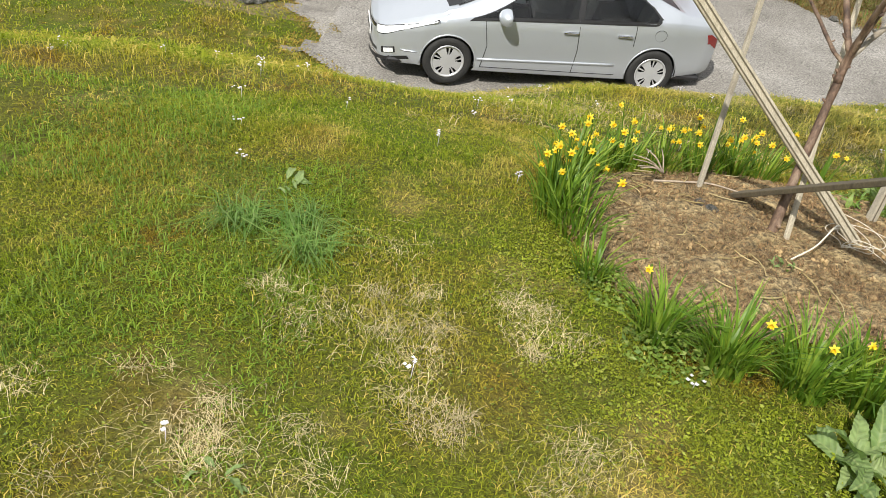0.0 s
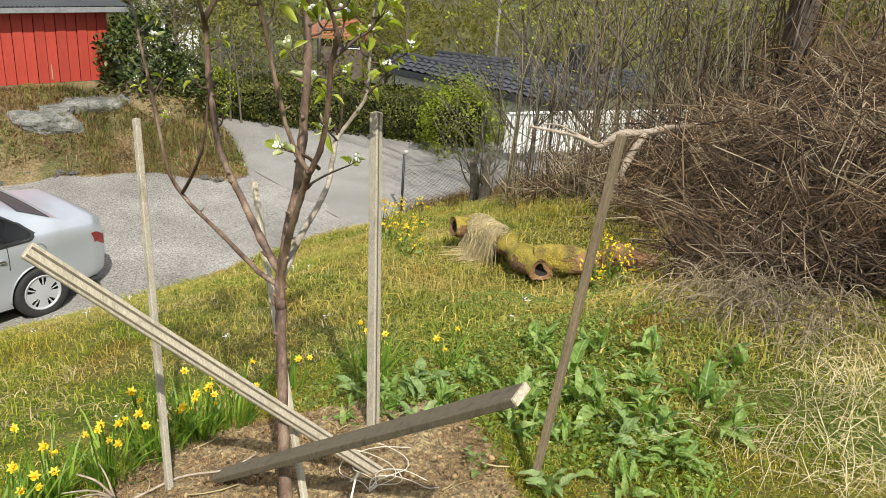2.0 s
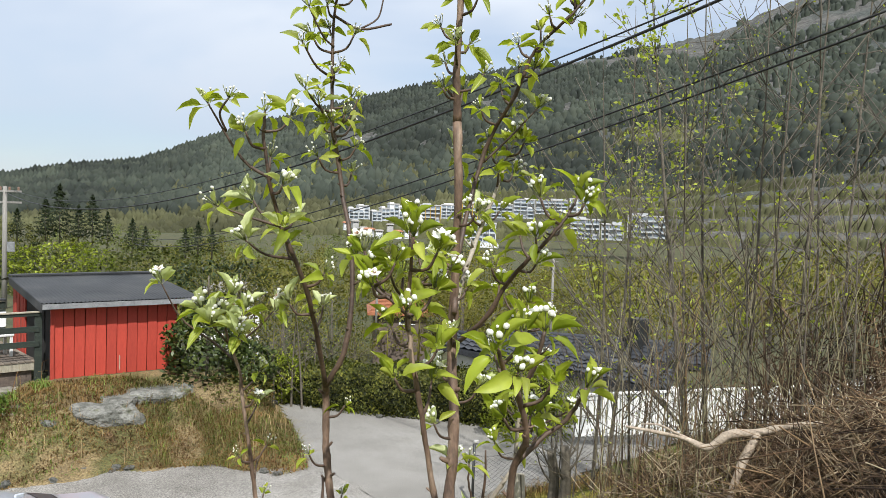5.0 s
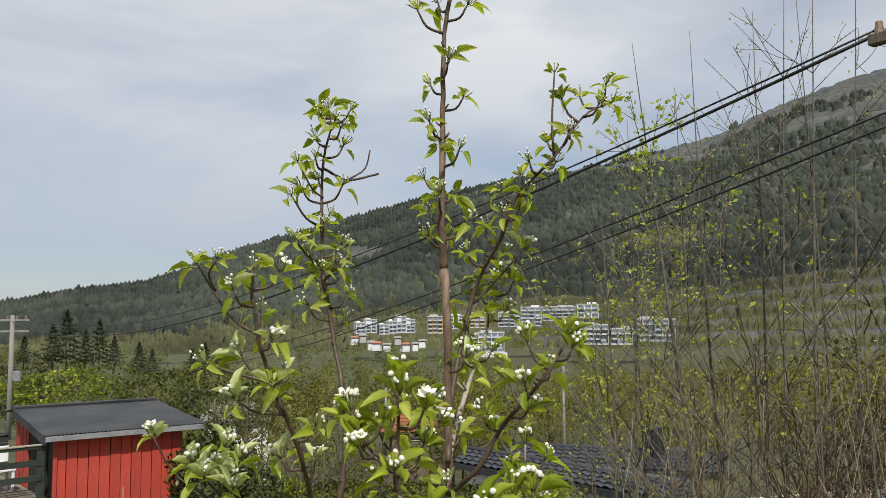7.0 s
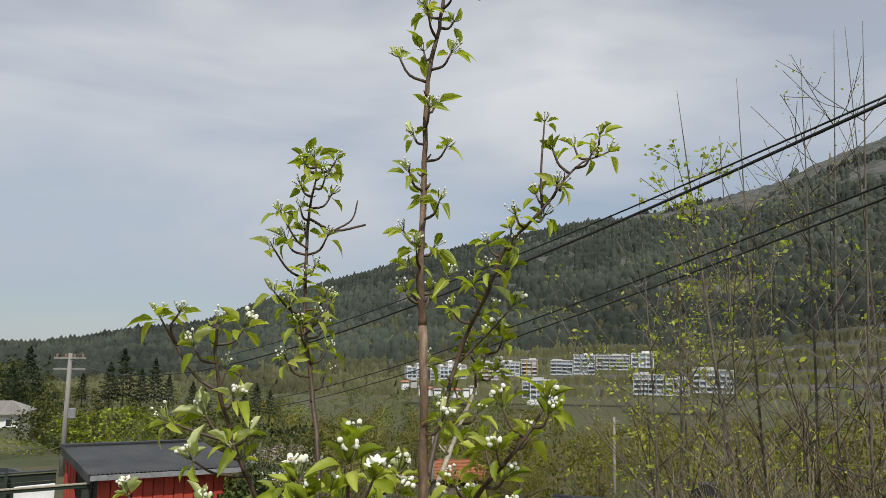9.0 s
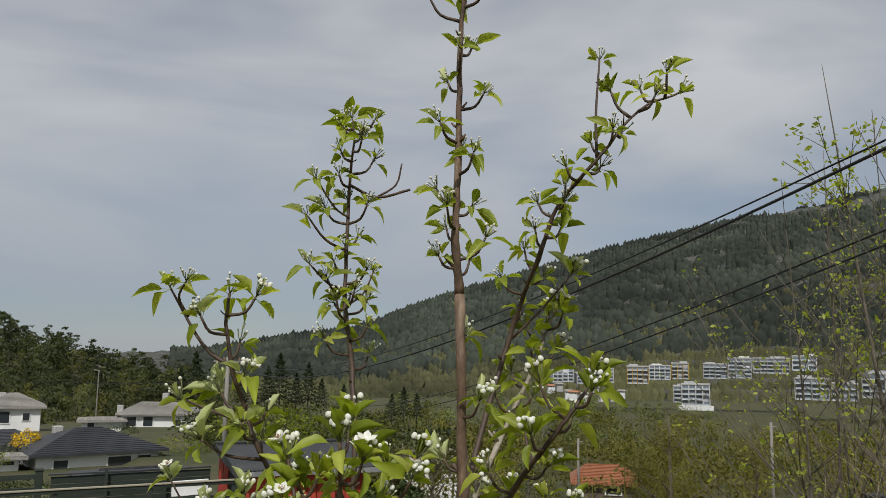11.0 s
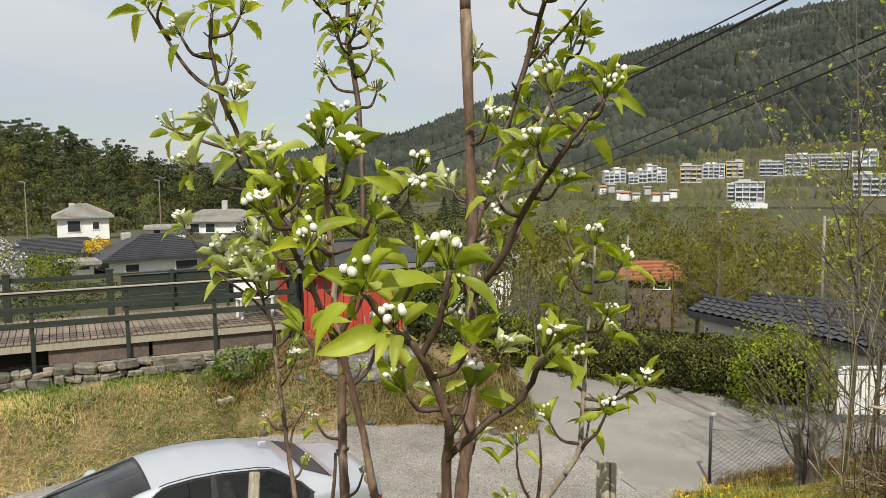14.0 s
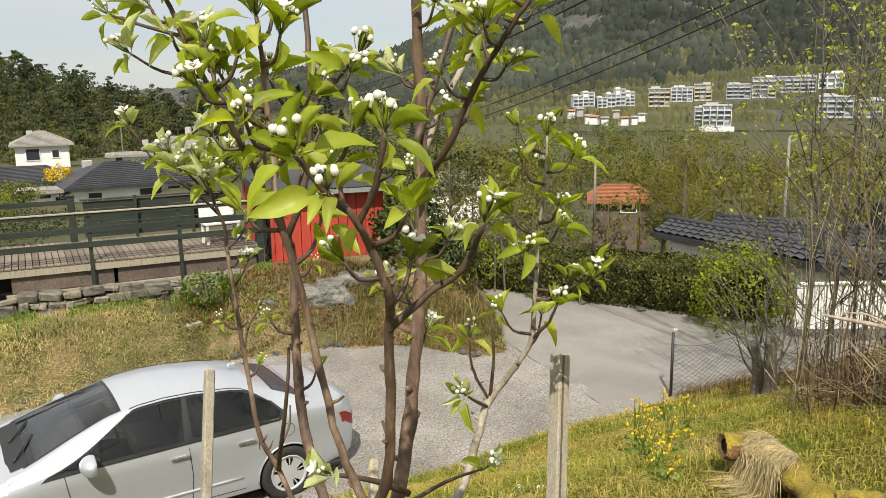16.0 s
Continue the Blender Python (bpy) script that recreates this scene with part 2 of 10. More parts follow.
M_ANTHER = surface("anthers", [(0.30, 0.14, 0.10), (0.45, 0.30, 0.15)], 50.0, 200.0, 0.8, bump=0)
M_DAFFLEAF = leafy("daffodil leaves", [(0.065, 0.14, 0.014), (0.13, 0.225, 0.022), (0.23, 0.31, 0.04)], 0.45, 0.3, 6.0, 0.25)
M_DAFF = leafy("daffodil petals", [(0.82, 0.66, 0.03), (0.88, 0.76, 0.10)], 0.5, 0.3, 9.0, 0.08, (1.0, 0.85, 0.2))
M_TRUMPET = leafy("daffodil trumpets", [(0.84, 0.55, 0.01), (0.86, 0.62, 0.03)], 0.5, 0.25, 9.0, 0.05, (1.0, 0.7, 0.1))
M_WEED = leafy("weed leaves", [(0.09, 0.16, 0.028), (0.16, 0.23, 0.04), (0.24, 0.29, 0.07)], 0.5, 0.3, 6.0, 0.25)
M_DOCK = leafy("dusty green broad leaves", [(0.125, 0.19, 0.065), (0.18, 0.255, 0.095), (0.26, 0.33, 0.145)], 0.5, 0.3, 5.0, 0.25, pieces=True, veins=0.06)
M_DOCKGREEN = leafy("rank green dock leaves", [(0.085, 0.16, 0.025), (0.15, 0.235, 0.045), (0.25, 0.33, 0.10)], 0.42, 0.32, 5.0, 0.3, pieces=True, veins=0.06)
M_STRAW = leafy("dead straw", [(0.32, 0.25, 0.11), (0.44, 0.36, 0.18), (0.54, 0.46, 0.26)], 0.7, 0.2, 3.0, 0.2, (1, 0.9, 0.6))
M_DRYGRASS = leafy("dry bank grass", [(0.55, 0.44, 0.21), (0.74, 0.63, 0.36), (0.40, 0.37, 0.12)], 0.75, 0.25, 0.6, 0.35, (1, 0.9, 0.5))
M_BRAMBLE = leafy("dead bramble canes", [(0.040, 0.024, 0.014), (0.10, 0.060, 0.034), (0.21, 0.145, 0.085)], 0.9, 0.0, 1.0, 0.5)
M_BARELIMB = surface("bare pale dead wood", [(0.27, 0.21, 0.15), (0.45, 0.375, 0.285)], 8.0, 60.0, 0.75, bump=0.5, dist=0.004)
M_WILLOWBARK = surface("grey green willow bark", [(0.075, 0.063, 0.045), (0.165, 0.142, 0.105)], 8.0, 70.0, 0.8, bump=0.5, dist=0.004)
M_WILLOWLEAF = leafy("fresh willow leaves", [(0.23, 0.27, 0.03), (0.34, 0.36, 0.05), (0.28, 0.33, 0.045)], 0.5, 0.4, 2.0, 0.2)
M_MOSS = surface("yellow green moss", [(0.22, 0.18, 0.02), (0.36, 0.28, 0.035), (0.16, 0.11, 0.035)], 7.0, 80.0, 0.95, bump=1.0, dist=0.02)
M_LOGBARK = surface("rotten log bark", [(0.06, 0.032, 0.015), (0.20, 0.105, 0.042), (0.32, 0.20, 0.095)], 5.0, 40.0, 0.9, bump=1.0, dist=0.02, stretch=(0.5, 1, 1))
M_ROCK = surface("grey lichened rock", [(0.06, 0.062, 0.05), (0.13, 0.13, 0.11), (0.24, 0.235, 0.21), (0.10, 0.105, 0.055)], 3.2, 30.0, 0.9, bump=1.0, dist=0.04)
M_STONE = surface("dry wall stone", [(0.17, 0.155, 0.12), (0.38, 0.36, 0.30)], 3.0, 40.0, 0.9, bump=0.9, dist=0.03, vary=0.5)
M_RED = surface("faded red boards", [(0.33, 0.036, 0.022), (0.42, 0.052, 0.03), (0.37, 0.042, 0.026)], 2.0, 40.0, 0.7, bump=0.25, dist=0.004, stretch=(2, 2, 0.25), vary=0.12, speck=0.15)
M_SHEET = surface("dark corrugated roof sheet", [(0.018, 0.02, 0.022), (0.034, 0.036, 0.038), (0.055, 0.055, 0.053)], 1.2, 30.0, 0.6, bump=0.2)
M_FASCIA = surface("grey fascia board", [(0.16, 0.165, 0.17), (0.28, 0.285, 0.285)], 4.0, 50.0, 0.7, bump=0.2)
M_RAIL = surface("dark green stained rail", [(0.018, 0.026, 0.020), (0.036, 0.045, 0.034)], 3.0, 40.0, 0.95, bump=0.3, dist=0.004, stretch=(0.5, 3, 3))
M_DECK = surface("weathered deck boards", [(0.15, 0.12, 0.09), (0.22, 0.18, 0.14)], 3.0, 40.0, 0.85, bump=0.3, vary=0.25)
M_PANEL = surface("brown grey panel", [(0.09, 0.068, 0.055), (0.15, 0.115, 0.09)], 2.0, 30.0, 0.85, bump=0.3)
M_WHITE = surface("white painted boards", [(0.70, 0.70, 0.68), (0.80, 0.80, 0.78)], 1.0, 20.0, 0.6, bump=0.1, speck=0.06)
M_TILE = surface("dark roof tiles", [(0.026, 0.029, 0.034), (0.052, 0.056, 0.064)], 0.6, 12.0, 0.62, bump=0.2, vary=0.2)
M_TILEGREY = surface("pale grey roofing", [(0.24, 0.23, 0.21), (0.33, 0.31, 0.28)], 0.8, 12.0, 0.7, bump=0.2)
M_ORANGE = surface("orange roof tiles", [(0.28, 0.10, 0.045), (0.37, 0.15, 0.07)], 0.7, 14.0, 0.7, bump=0.2)
M_DARKPANE = glassy("house window pane", (0.03, 0.035, 0.04), 0.05, 0.0)
M_CONCRETE = surface("grey concrete", [(0.36, 0.35, 0.33), (0.46, 0.45, 0.43)], 0.5, 10.0, 0.8, bump=0.1)
M_YELLOW = surface("ochre yellow render", [(0.55, 0.33, 0.05), (0.62, 0.39, 0.07)], 0.5, 10.0, 0.7, bump=0.1, speck=0.1)
M_HEDGE = leafy("hedge leaves", [(0.045, 0.056, 0.012), (0.085, 0.094, 0.018), (0.18, 0.175, 0.028)], 0.6, 0.25, 2.2, 0.5)
# very dark green, in place of the shade within the hedge
M_HEDGESHADE = surface("shade inside the hedge", [(0.012, 0.018, 0.006), (0.03, 0.04, 0.012)], 4.0, 40.0, 0.9, bump=0.6, dist=0.03)
M_BUSH = leafy("light green bush leaves", [(0.20, 0.245, 0.022), (0.32, 0.35, 0.038), (0.15, 0.19, 0.02)], 0.5, 0.35, 2.0, 0.3)
M_DARKBUSH = leafy("dark evergreen leaves", [(0.02, 0.035, 0.015), (0.045, 0.065, 0.025), (0.075, 0.095, 0.035)], 0.45, 0.15, 2.0, 0.35)
M_CORNERWEED = leafy("mixed bank weeds", [(0.11, 0.13, 0.03), (0.17, 0.15, 0.05), (0.20, 0.125, 0.055), (0.13, 0.165, 0.035)], 0.6, 0.3, 1.5, 0.35)
M_RIMMOSS = leafy("orange green moss", [(0.20, 0.20, 0.03), (0.28, 0.22, 0.04), (0.27, 0.16, 0.03), (0.17, 0.20, 0.035)], 0.8, 0.25, 1.3, 0.3)
M_CANEPALE = leafy("bleached canes", [(0.15, 0.112, 0.068), (0.27, 0.21, 0.14), (0.42, 0.35, 0.25)], 0.9, 0.0, 2.0, 0.4)
M_OLIVETREE = leafy("olive yellow crowns", [(0.17, 0.15, 0.026), (0.24, 0.21, 0.035), (0.15, 0.15, 0.028)], 0.7, 0.3, 0.3, 0.3)
M_SHRUBLEAF = leafy("evergreen shrub leaves", [(0.028, 0.046, 0.013), (0.06, 0.085, 0.022), (0.12, 0.145, 0.04)], 0.4, 0.2, 2.0, 0.35)
M_SPRINGTREE = leafy("budding tree crowns", [(0.125, 0.118, 0.026), (0.178, 0.158, 0.034), (0.115, 0.122, 0.027)], 0.7, 0.3, 0.10, 0.35)
M_GREENTREE = leafy("light green crowns", [(0.05, 0.062, 0.016), (0.085, 0.098, 0.022), (0.12, 0.125, 0.034)], 0.6, 0.3, 0.1, 0.3)
M_CONIFER = leafy("spruce needles", [(0.016, 0.026, 0.012), (0.028, 0.040, 0.017), (0.048, 0.062, 0.024)], 0.7, 0.25, 0.2, 0.3)
# distance haze is mixed into these greens, paler and bluer
M_HAZYMOUNTAIN = surface("wooded mountain side tinted with haze", [(0.048, 0.057, 0.049), (0.060, 0.067, 0.058), (0.095, 0.090, 0.080), (0.051, 0.060, 0.052)], 0.012, 0.12, 0.95, bump=0.8, dist=6.0, speck=0.5)
M_POLE = surface("tarred pole", [(0.08, 0.062, 0.046), (0.165, 0.135, 0.10)], 3.0, 40.0, 0.85, bump=0.4, dist=0.006, stretch=(5, 5, 0.4))
M_POLEGREY = surface("bleached pole", [(0.20, 0.19, 0.17), (0.29, 0.275, 0.245)], 3.0, 40.0, 0.85, bump=0.3, stretch=(5, 5, 0.4))
M_WIRE = surface("black cable", [(0.012, 0.012, 0.013), (0.02, 0.02, 0.02)], 3.0, 40.0, 0.5, bump=0)
M_STEELDARK = surface("dark steel", [(0.03, 0.035, 0.035), (0.06, 0.06, 0.06)], 9.0, 60.0, 0.5, metal=0.6, bump=0.1)
M_MESHWIRE = surface("dull wire netting", [(0.10, 0.105, 0.10), (0.2, 0.2, 0.19)], 9.0, 60.0, 0.5, metal=0.6, bump=0)
M_CERAMIC = surface("insulator", [(0.20, 0.12, 0.08), (0.26, 0.17, 0.12)], 9.0, 60.0, 0.3, bump=0)
M_YELLOWFLOWER = leafy("yellow flowers", [(0.72, 0.48, 0.01), (0.82, 0.60, 0.03)], 0.6, 0.25, 3.0, 0.1, (1, 0.85, 0.2))
M_PALEFLOWER = leafy("pale lilac flowers", [(0.66, 0.62, 0.72), (0.78, 0.76, 0.80)], 0.6, 0.25, 3.0, 0.05, (1, 1, 1))
M_TWINE = surface("frayed pale twine", [(0.62, 0.56, 0.44), (0.72, 0.67, 0.56)], 40.0, 150.0, 0.9, bump=0.3)

# ---- building helpers ----
def arr_mesh(name, verts, faces):
    """A mesh from an array of places and an array of triangles or quads (or a list of such arrays)."""
    groups = faces if isinstance(faces, list) else [faces]
    me = bpy.data.meshes.new(name)
    v = np.asarray(verts, dtype=np.float32).reshape(-1, 3)
    loops = np.concatenate([np.asarray(g).ravel() for g in groups]).astype(np.int32)
    sizes = np.concatenate([np.full(len(g), np.asarray(g).shape[1], dtype=np.int32) for g in groups])
    me.vertices.add(len(v))
    me.vertices.foreach_set("co", v.ravel())
    me.loops.add(len(loops))
    me.loops.foreach_set("vertex_index", loops)
    me.polygons.add(len(sizes))
    me.polygons.foreach_set("loop_start", np.concatenate([[0], np.cumsum(sizes)[:-1]]).astype(np.int32))
    me.update(calc_edges=True)
    me.validate()
    return me


def smooth(me, on=True):
    me.polygons.foreach_set("use_smooth", [on] * len(me.polygons))
    return me


def solid(name, me, material, label="", category="", group="", kind="", parent=None):
    """Links a mesh as one object."""
    ob = new(name, me)
    if material and not me.materials:
        me.materials.append(material)
    if parent:
        ob.parent = parent
    return tagged(ob, label, category, group, kind)


def part(name, me, material, parent, label=""):
    if isinstance(me, bmesh.types.BMesh):
        me = bm_mesh(name, me)
    return solid(name, me, material, label, parent=parent)


def bm_mesh(name, bm, sm=False):
    me = bpy.data.meshes.new(name)
    bmesh.ops.recalc_face_normals(bm, faces=bm.faces)
    bm.to_mesh(me)
    bm.free()
    if sm:
        smooth(me)
    return me


def thing(name, label, category, group="", m=None, kind=""):
    ob = new(name)
    ob.empty_display_size = 0.1
    if m is not None:
        ob.matrix_basis = m
    return tagged(ob, label, category, group, kind)


def box(sx, sy, sz, bevel=0.0, at=(0, 0, 0), segs=1, bm=None):
    """A box centred at a place, its edges rounded."""
    own = bmesh.new()
    bmesh.ops.create_cube(own, size=1.0, matrix=Matrix.Diagonal((sx, sy, sz, 1)))
    if bevel:
        bmesh.ops.bevel(own, geom=own.edges[:], offset=bevel, segments=segs, profile=0.5, affect="EDGES")
    bmesh.ops.translate(own, verts=own.verts, vec=at)
    if bm is None:
        return own
    me = bpy.data.meshes.new("tmp")
    own.to_mesh(me)
    own.free()
    bm.from_mesh(me)
    bpy.data.meshes.remove(me)
    return bm


def beam(a, b, w, h, bevel=0.003, up=(0, 0, 1)):
    """A squared timber from a to b."""
    a, b = Vector(a), Vector(b)
    d = b - a
    bm = box(w, h, d.length, bevel)
    z = d.normalized()
    x = Vector(up).cross(z)
    if x.length < 1e-3:
        x = Vector((1, 0, 0))
    x.normalize()
    y = z.cross(x)
    rot = Matrix((x, y, z)).transposed().to_4x4()
    bmesh.ops.transform(bm, verts=bm.verts, matrix=Matrix.Translation((a + b) / 2) @ rot)
    return bm


def tube_arrays(points, radii, sides=8, cap=True):
    """Rings along a line of places; returns verts, quads, end triangles."""
    p = np.asarray(points, float)
    r = np.broadcast_to(np.asarray(radii, float), (len(p),))
    d = np.gradient(p, axis=0)
    d /= np.linalg.norm(d, axis=1, keepdims=True) + 1e-9
    ref = np.array([0.31, 0.95, 0.05]) if abs(d[0][1]) < 0.9 else np.array([1.0, 0.0, 0.0])
    ang = np.arange(sides) * 2 * np.pi / sides
    vs = []
    for k in range(len(p)):
        x = ref - d[k] * (ref @ d[k])
        x /= np.linalg.norm(x) + 1e-9
        ref = x
        y = np.cross(d[k], x)
        vs.append(p[k] + r[k] * (np.cos(ang)[:, None] * x + np.sin(ang)[:, None] * y))
    v = np.concatenate(vs)
    i = np.arange(sides)
    j = (i + 1) % sides
    q = np.concatenate([np.stack([k * sides + i, k * sides + j, (k + 1) * sides + j, (k + 1) * sides + i], 1) for k in range(len(p) - 1)])
    t = np.zeros((0, 3), int)
    if cap:
        n = len(v)
        v = np.concatenate([v, p[:1], p[-1:]])
        t = np.concatenate([np.stack([j, i, np.full(sides, n)], 1), np.stack([(len(p) - 1) * sides + i, (len(p) - 1) * sides + j, np.full(sides, n + 1)], 1)])
    return v, q, t


class Heap:
    """Gathers many small pieces into one mesh."""

    def __init__(self):
        self.v, self.f3, self.f4, self.n = [], [], [], 0

    def add(self, v, tris=None, quads=None):
        v = np.asarray(v, float).reshape(-1, 3)
        if tris is not None and len(tris):
            self.f3.append(np.asarray(tris) + self.n)
        if quads is not None and len(quads):
            self.f4.append(np.asarray(quads) + self.n)
        self.v.append(v)
        self.n += len(v)

    def tube(self, points, radii, sides=6):
        v, q, t = tube_arrays(points, radii, sides)
        self.add(v, t, q)

    def mesh(self, name, sm=False):
        groups = [np.concatenate(f) for f in (self.f3, self.f4) if f]
        me = arr_mesh(name, np.concatenate(self.v), groups)
        return smooth(me) if sm else me


def curve_points(pts, n):
    """A smooth line through a few places (Catmull-Rom), as n places; extra columns are carried along."""
    p = np.asarray(pts, float)
    if len(p) == 2:
        return p[0] + (p[1] - p[0]) * np.linspace(0, 1, n)[:, None]
    q = np.concatenate([[2 * p[0] - p[1]], p, [2 * p[-1] - p[-2]]])
    out = []
    for u in np.linspace(0, len(p) - 1 - 1e-9, n):
        k = int(u)
        t = u - k
        a, b, c, d = q[k:k + 4]
        out.append(0.5 * (2 * b + (c - a) * t + (2 * a - 5 * b + 4 * c - d) * t * t + (3 * b - a - 3 * c + d) * t ** 3))
    return np.array(out)


def blades(rng, base, height, width, lean=0.5, az=None):
    """Bent grass blades: base (n,3), height (n,), width (n,). Returns verts and triangles."""
    n = len(base)
    a = rng.uniform(0, 2 * np.pi, n) if az is None else az
    side = np.stack([-np.sin(a), np.cos(a), 0 * a], 1) * (width / 2)[:, None]
    out = np.stack([np.cos(a), np.sin(a), 0 * a], 1)
    l1 = (rng.uniform(0.0, lean, n) * height)[:, None]
    l2 = (rng.uniform(0.5, 1.6, n) * lean * height)[:, None]
    up = np.array([0, 0, 1.0])
    h = height[:, None]
    mid = base + out * l1 * 0.5 + up * h * 0.55
    tip = base + out * (l1 + l2) * 0.8 + up * h * np.clip(1.05 - 0.45 * (l1 + l2) / h, 0.25, 1)
    v = np.stack([base - side, base + side, mid - side * 0.75, mid + side * 0.75, tip], 1).reshape(-1, 3)
    k = np.arange(n)[:, None] * 5
    t = np.concatenate([k + [0, 1, 3], k + [0, 3, 2], k + [2, 3, 4]])
    return v, t


def leaf_quads(rng, centre, size, flat=0.0):
    """Small leaves: kites at places (n,3), length (n,), turned at random. Returns verts and triangles."""
    n = len(centre)
    a = rng.normal(size=(n, 3))
    a[:, 2] *= 1 - flat
    a /= np.linalg.norm(a, axis=1, keepdims=True) + 1e-9
    b = np.cross(a, rng.normal(size=(n, 3)))
    b /= np.linalg.norm(b, axis=1, keepdims=True) + 1e-9
    s = np.asarray(size)[:, None]
    v = np.stack([centre - a * s * 0.5, centre + b * s * 0.27, centre + a * s * 0.5, centre - b * s * 0.27], 1).reshape(-1, 3)
    k = np.arange(n)[:, None] * 4
    return v, np.concatenate([k + [0, 1, 2], k + [0, 2, 3]])


def outward(v, t, core):
    """Turns leaf triangles to face away from a core place, and gives the way out at each vertex."""
    out = np.asarray(v) - np.asarray(core)
    out = out / (np.linalg.norm(out, axis=1, keepdims=True) + 1e-9)
    a, b, c = (v[t[:, k]] for k in range(3))
    flip = (np.cross(b - a, c - a) * out[t[:, 0]]).sum(1) < 0
    t = t.copy()
    t[flip] = t[flip][:, [0, 2, 1]]
    return t, out


def rounded(me, out):
    """Shades a crown of leaves as the rounded mass that it is."""
    smooth(me)
    me.normals_split_custom_set_from_vertices([tuple(p) for p in out])
    return me


# ---- the lie of the land ----
def ss(a, b, x):
    t = np.clip((np.asarray(x, float) - a) / (b - a), 0, 1)
    return t * t * (3 - 2 * t)


def crest_y(x):
    return np.interp(x, [-3, -1.2, 1.2, 2.8, 5.3, 8.2, 14], [8.75, 8.85, 9.3, 9.5, 9.9, 10.4, 11.2])


def far_y(x):
    """The far edge of the gravel, below the bank."""
    return np.interp(x, [-14, -1.6, 0.9, 2.2, 4.3, 5.4, 6.2, 6.7, 7.1, 7.5, 8.0, 8.4, 8.8], [13.6, 14.9, 16.0, 16.3, 15.7, 15.0, 13.7, 13.7, 14.8, 16.0, 17.5, 22.0, 60.0])


def drive_z(x):
    return np.interp(x, [-14, -3, 2.4, 4, 7, 30], [-3.6, -3.27, -3.215, -3.04, -2.78, -2.9])


def land(x, y):
    x, y = np.asarray(x, float), np.asarray(y, float)
    lawn = np.interp(y, [-60, -6, 0, 2, 3.1, 4.5, 6, 8, 9.3, 11, 13, 16], [9, 1.2, 0.2, 0.02, -0.1, -0.5, -1.0, -1.88, -2.5, -3.05, -3.4, -3.6])
    lawn = lawn - 0.16 * ss(6.5, 9, y) * (1 - ss(0.5, 3.0, x)) - 0.26 * ss(4.0, 6.4, y) * (1 - ss(-0.5, 1.3, x)) * (1 - ss(10, 13, y))
    lawn = lawn + 0.06 * np.clip(x - 2.5, 0, 6) + 0.05 * np.sin(x * 1.3 + y * 0.7) * ss(3, 6, y)
    lawn = lawn - 0.30 * np.exp(-((x - 4.4) / 1.3) ** 2 - ((y - 4.3) / 1.1) ** 2)
    d = drive_z(x)
    z = lawn + (d - lawn) * ss(-0.1, 0.65, y - crest_y(x)) * ss(-3.3, -2.2, x)
    z = np.where((x < -2.2) & (y > 11), np.minimum(z, lawn), z)
    bank = ss(0.0, 1.0, (y - far_y(x) - 0.05) / np.interp(x, [3.5, 5.5], [1.65, 3.4]))
    z = z + (np.interp(x, [2.2, 3.2], [-2.35, -1.92]) - z) * bank
    z = z - 0.45 * ss(4.2, 6.5, x) * (1 - ss(16.4, 17.6, y)) * bank
    # behind the plateau the land falls into the valley and climbs again
    drop = np.interp(y, [20, 30, 52, 92, 140, 400, 4000], [0, -1.4, -2.7, -3.5, -6, -15, -16])
    right = ss(8.5, 11, x)
    drop_r = np.interp(y, [15.5, 19, 24, 60, 110, 400, 4000], [0, -0.3, -2.6, -8.5, -13, -16, -16])
    return z + np.where(y > 15, drop * (1 - right) + drop_r * right, 0)


def land1(x, y):
    return float(land(np.array([x]), np.array([y]))[0])


def grid_sheet(name, xs, ys, fn, keep=None):
    gx, gy = np.meshgrid(xs, ys, indexing="ij")
    v = np.stack([gx, gy, fn(gx, gy)], -1).reshape(-1, 3)
    i, j = np.meshgrid(np.arange(len(xs) - 1), np.arange(len(ys) - 1), indexing="ij")
    k = (i * len(ys) + j).ravel()
    q = np.stack([k, k + len(ys), k + len(ys) + 1, k + 1], 1)
    if keep is not None:
        c = v[q].mean(1)
        q = q[keep(c[:, 0], c[:, 1])]
        used, inv = np.unique(q, return_inverse=True)
        v, q = v[used], inv.reshape(-1, 4)
    return smooth(arr_mesh(name, v, q))


def spread(mid, fine, reach, n):
    """Steps that are fine near a place and grow outwards."""
    u = np.linspace(-1, 1, n)
    k = math.asinh(reach / fine)
    return mid + fine * np.sinh(k * u)


def bumpy(x, y, amp, size):
    return np.array([noise.noise((a / size, b / size, 0.3)) for a, b in zip(np.ravel(x), np.ravel(y))]).reshape(np.shape(x)) * amp


def drive_left(x, y):
    left = np.interp(y, [8, 9.3, 10.5, 12, 15, 18], [-1.2, -1.5, -2.0, -2.6, -3.6, -4.0])
    return left + 0.22 * np.sin(2.1 * y) + 0.20 * np.sin(3.7 * y + 2 * x) + 0.08 * np.sin(11 * y + 7 * x)


def ground_z(x, y):
    under = ss(0.3, 0.8, y - crest_y(x)) * ss(0.0, 0.6, x - drive_left(x, y)) * (1 - ss(-0.5, 0.2, y - far_y(x)))
    return land(x, y) - 0.07 * under + np.where((np.abs(x) < 14) & (y < 24), bumpy(x, y, 0.012, 0.45), 0)


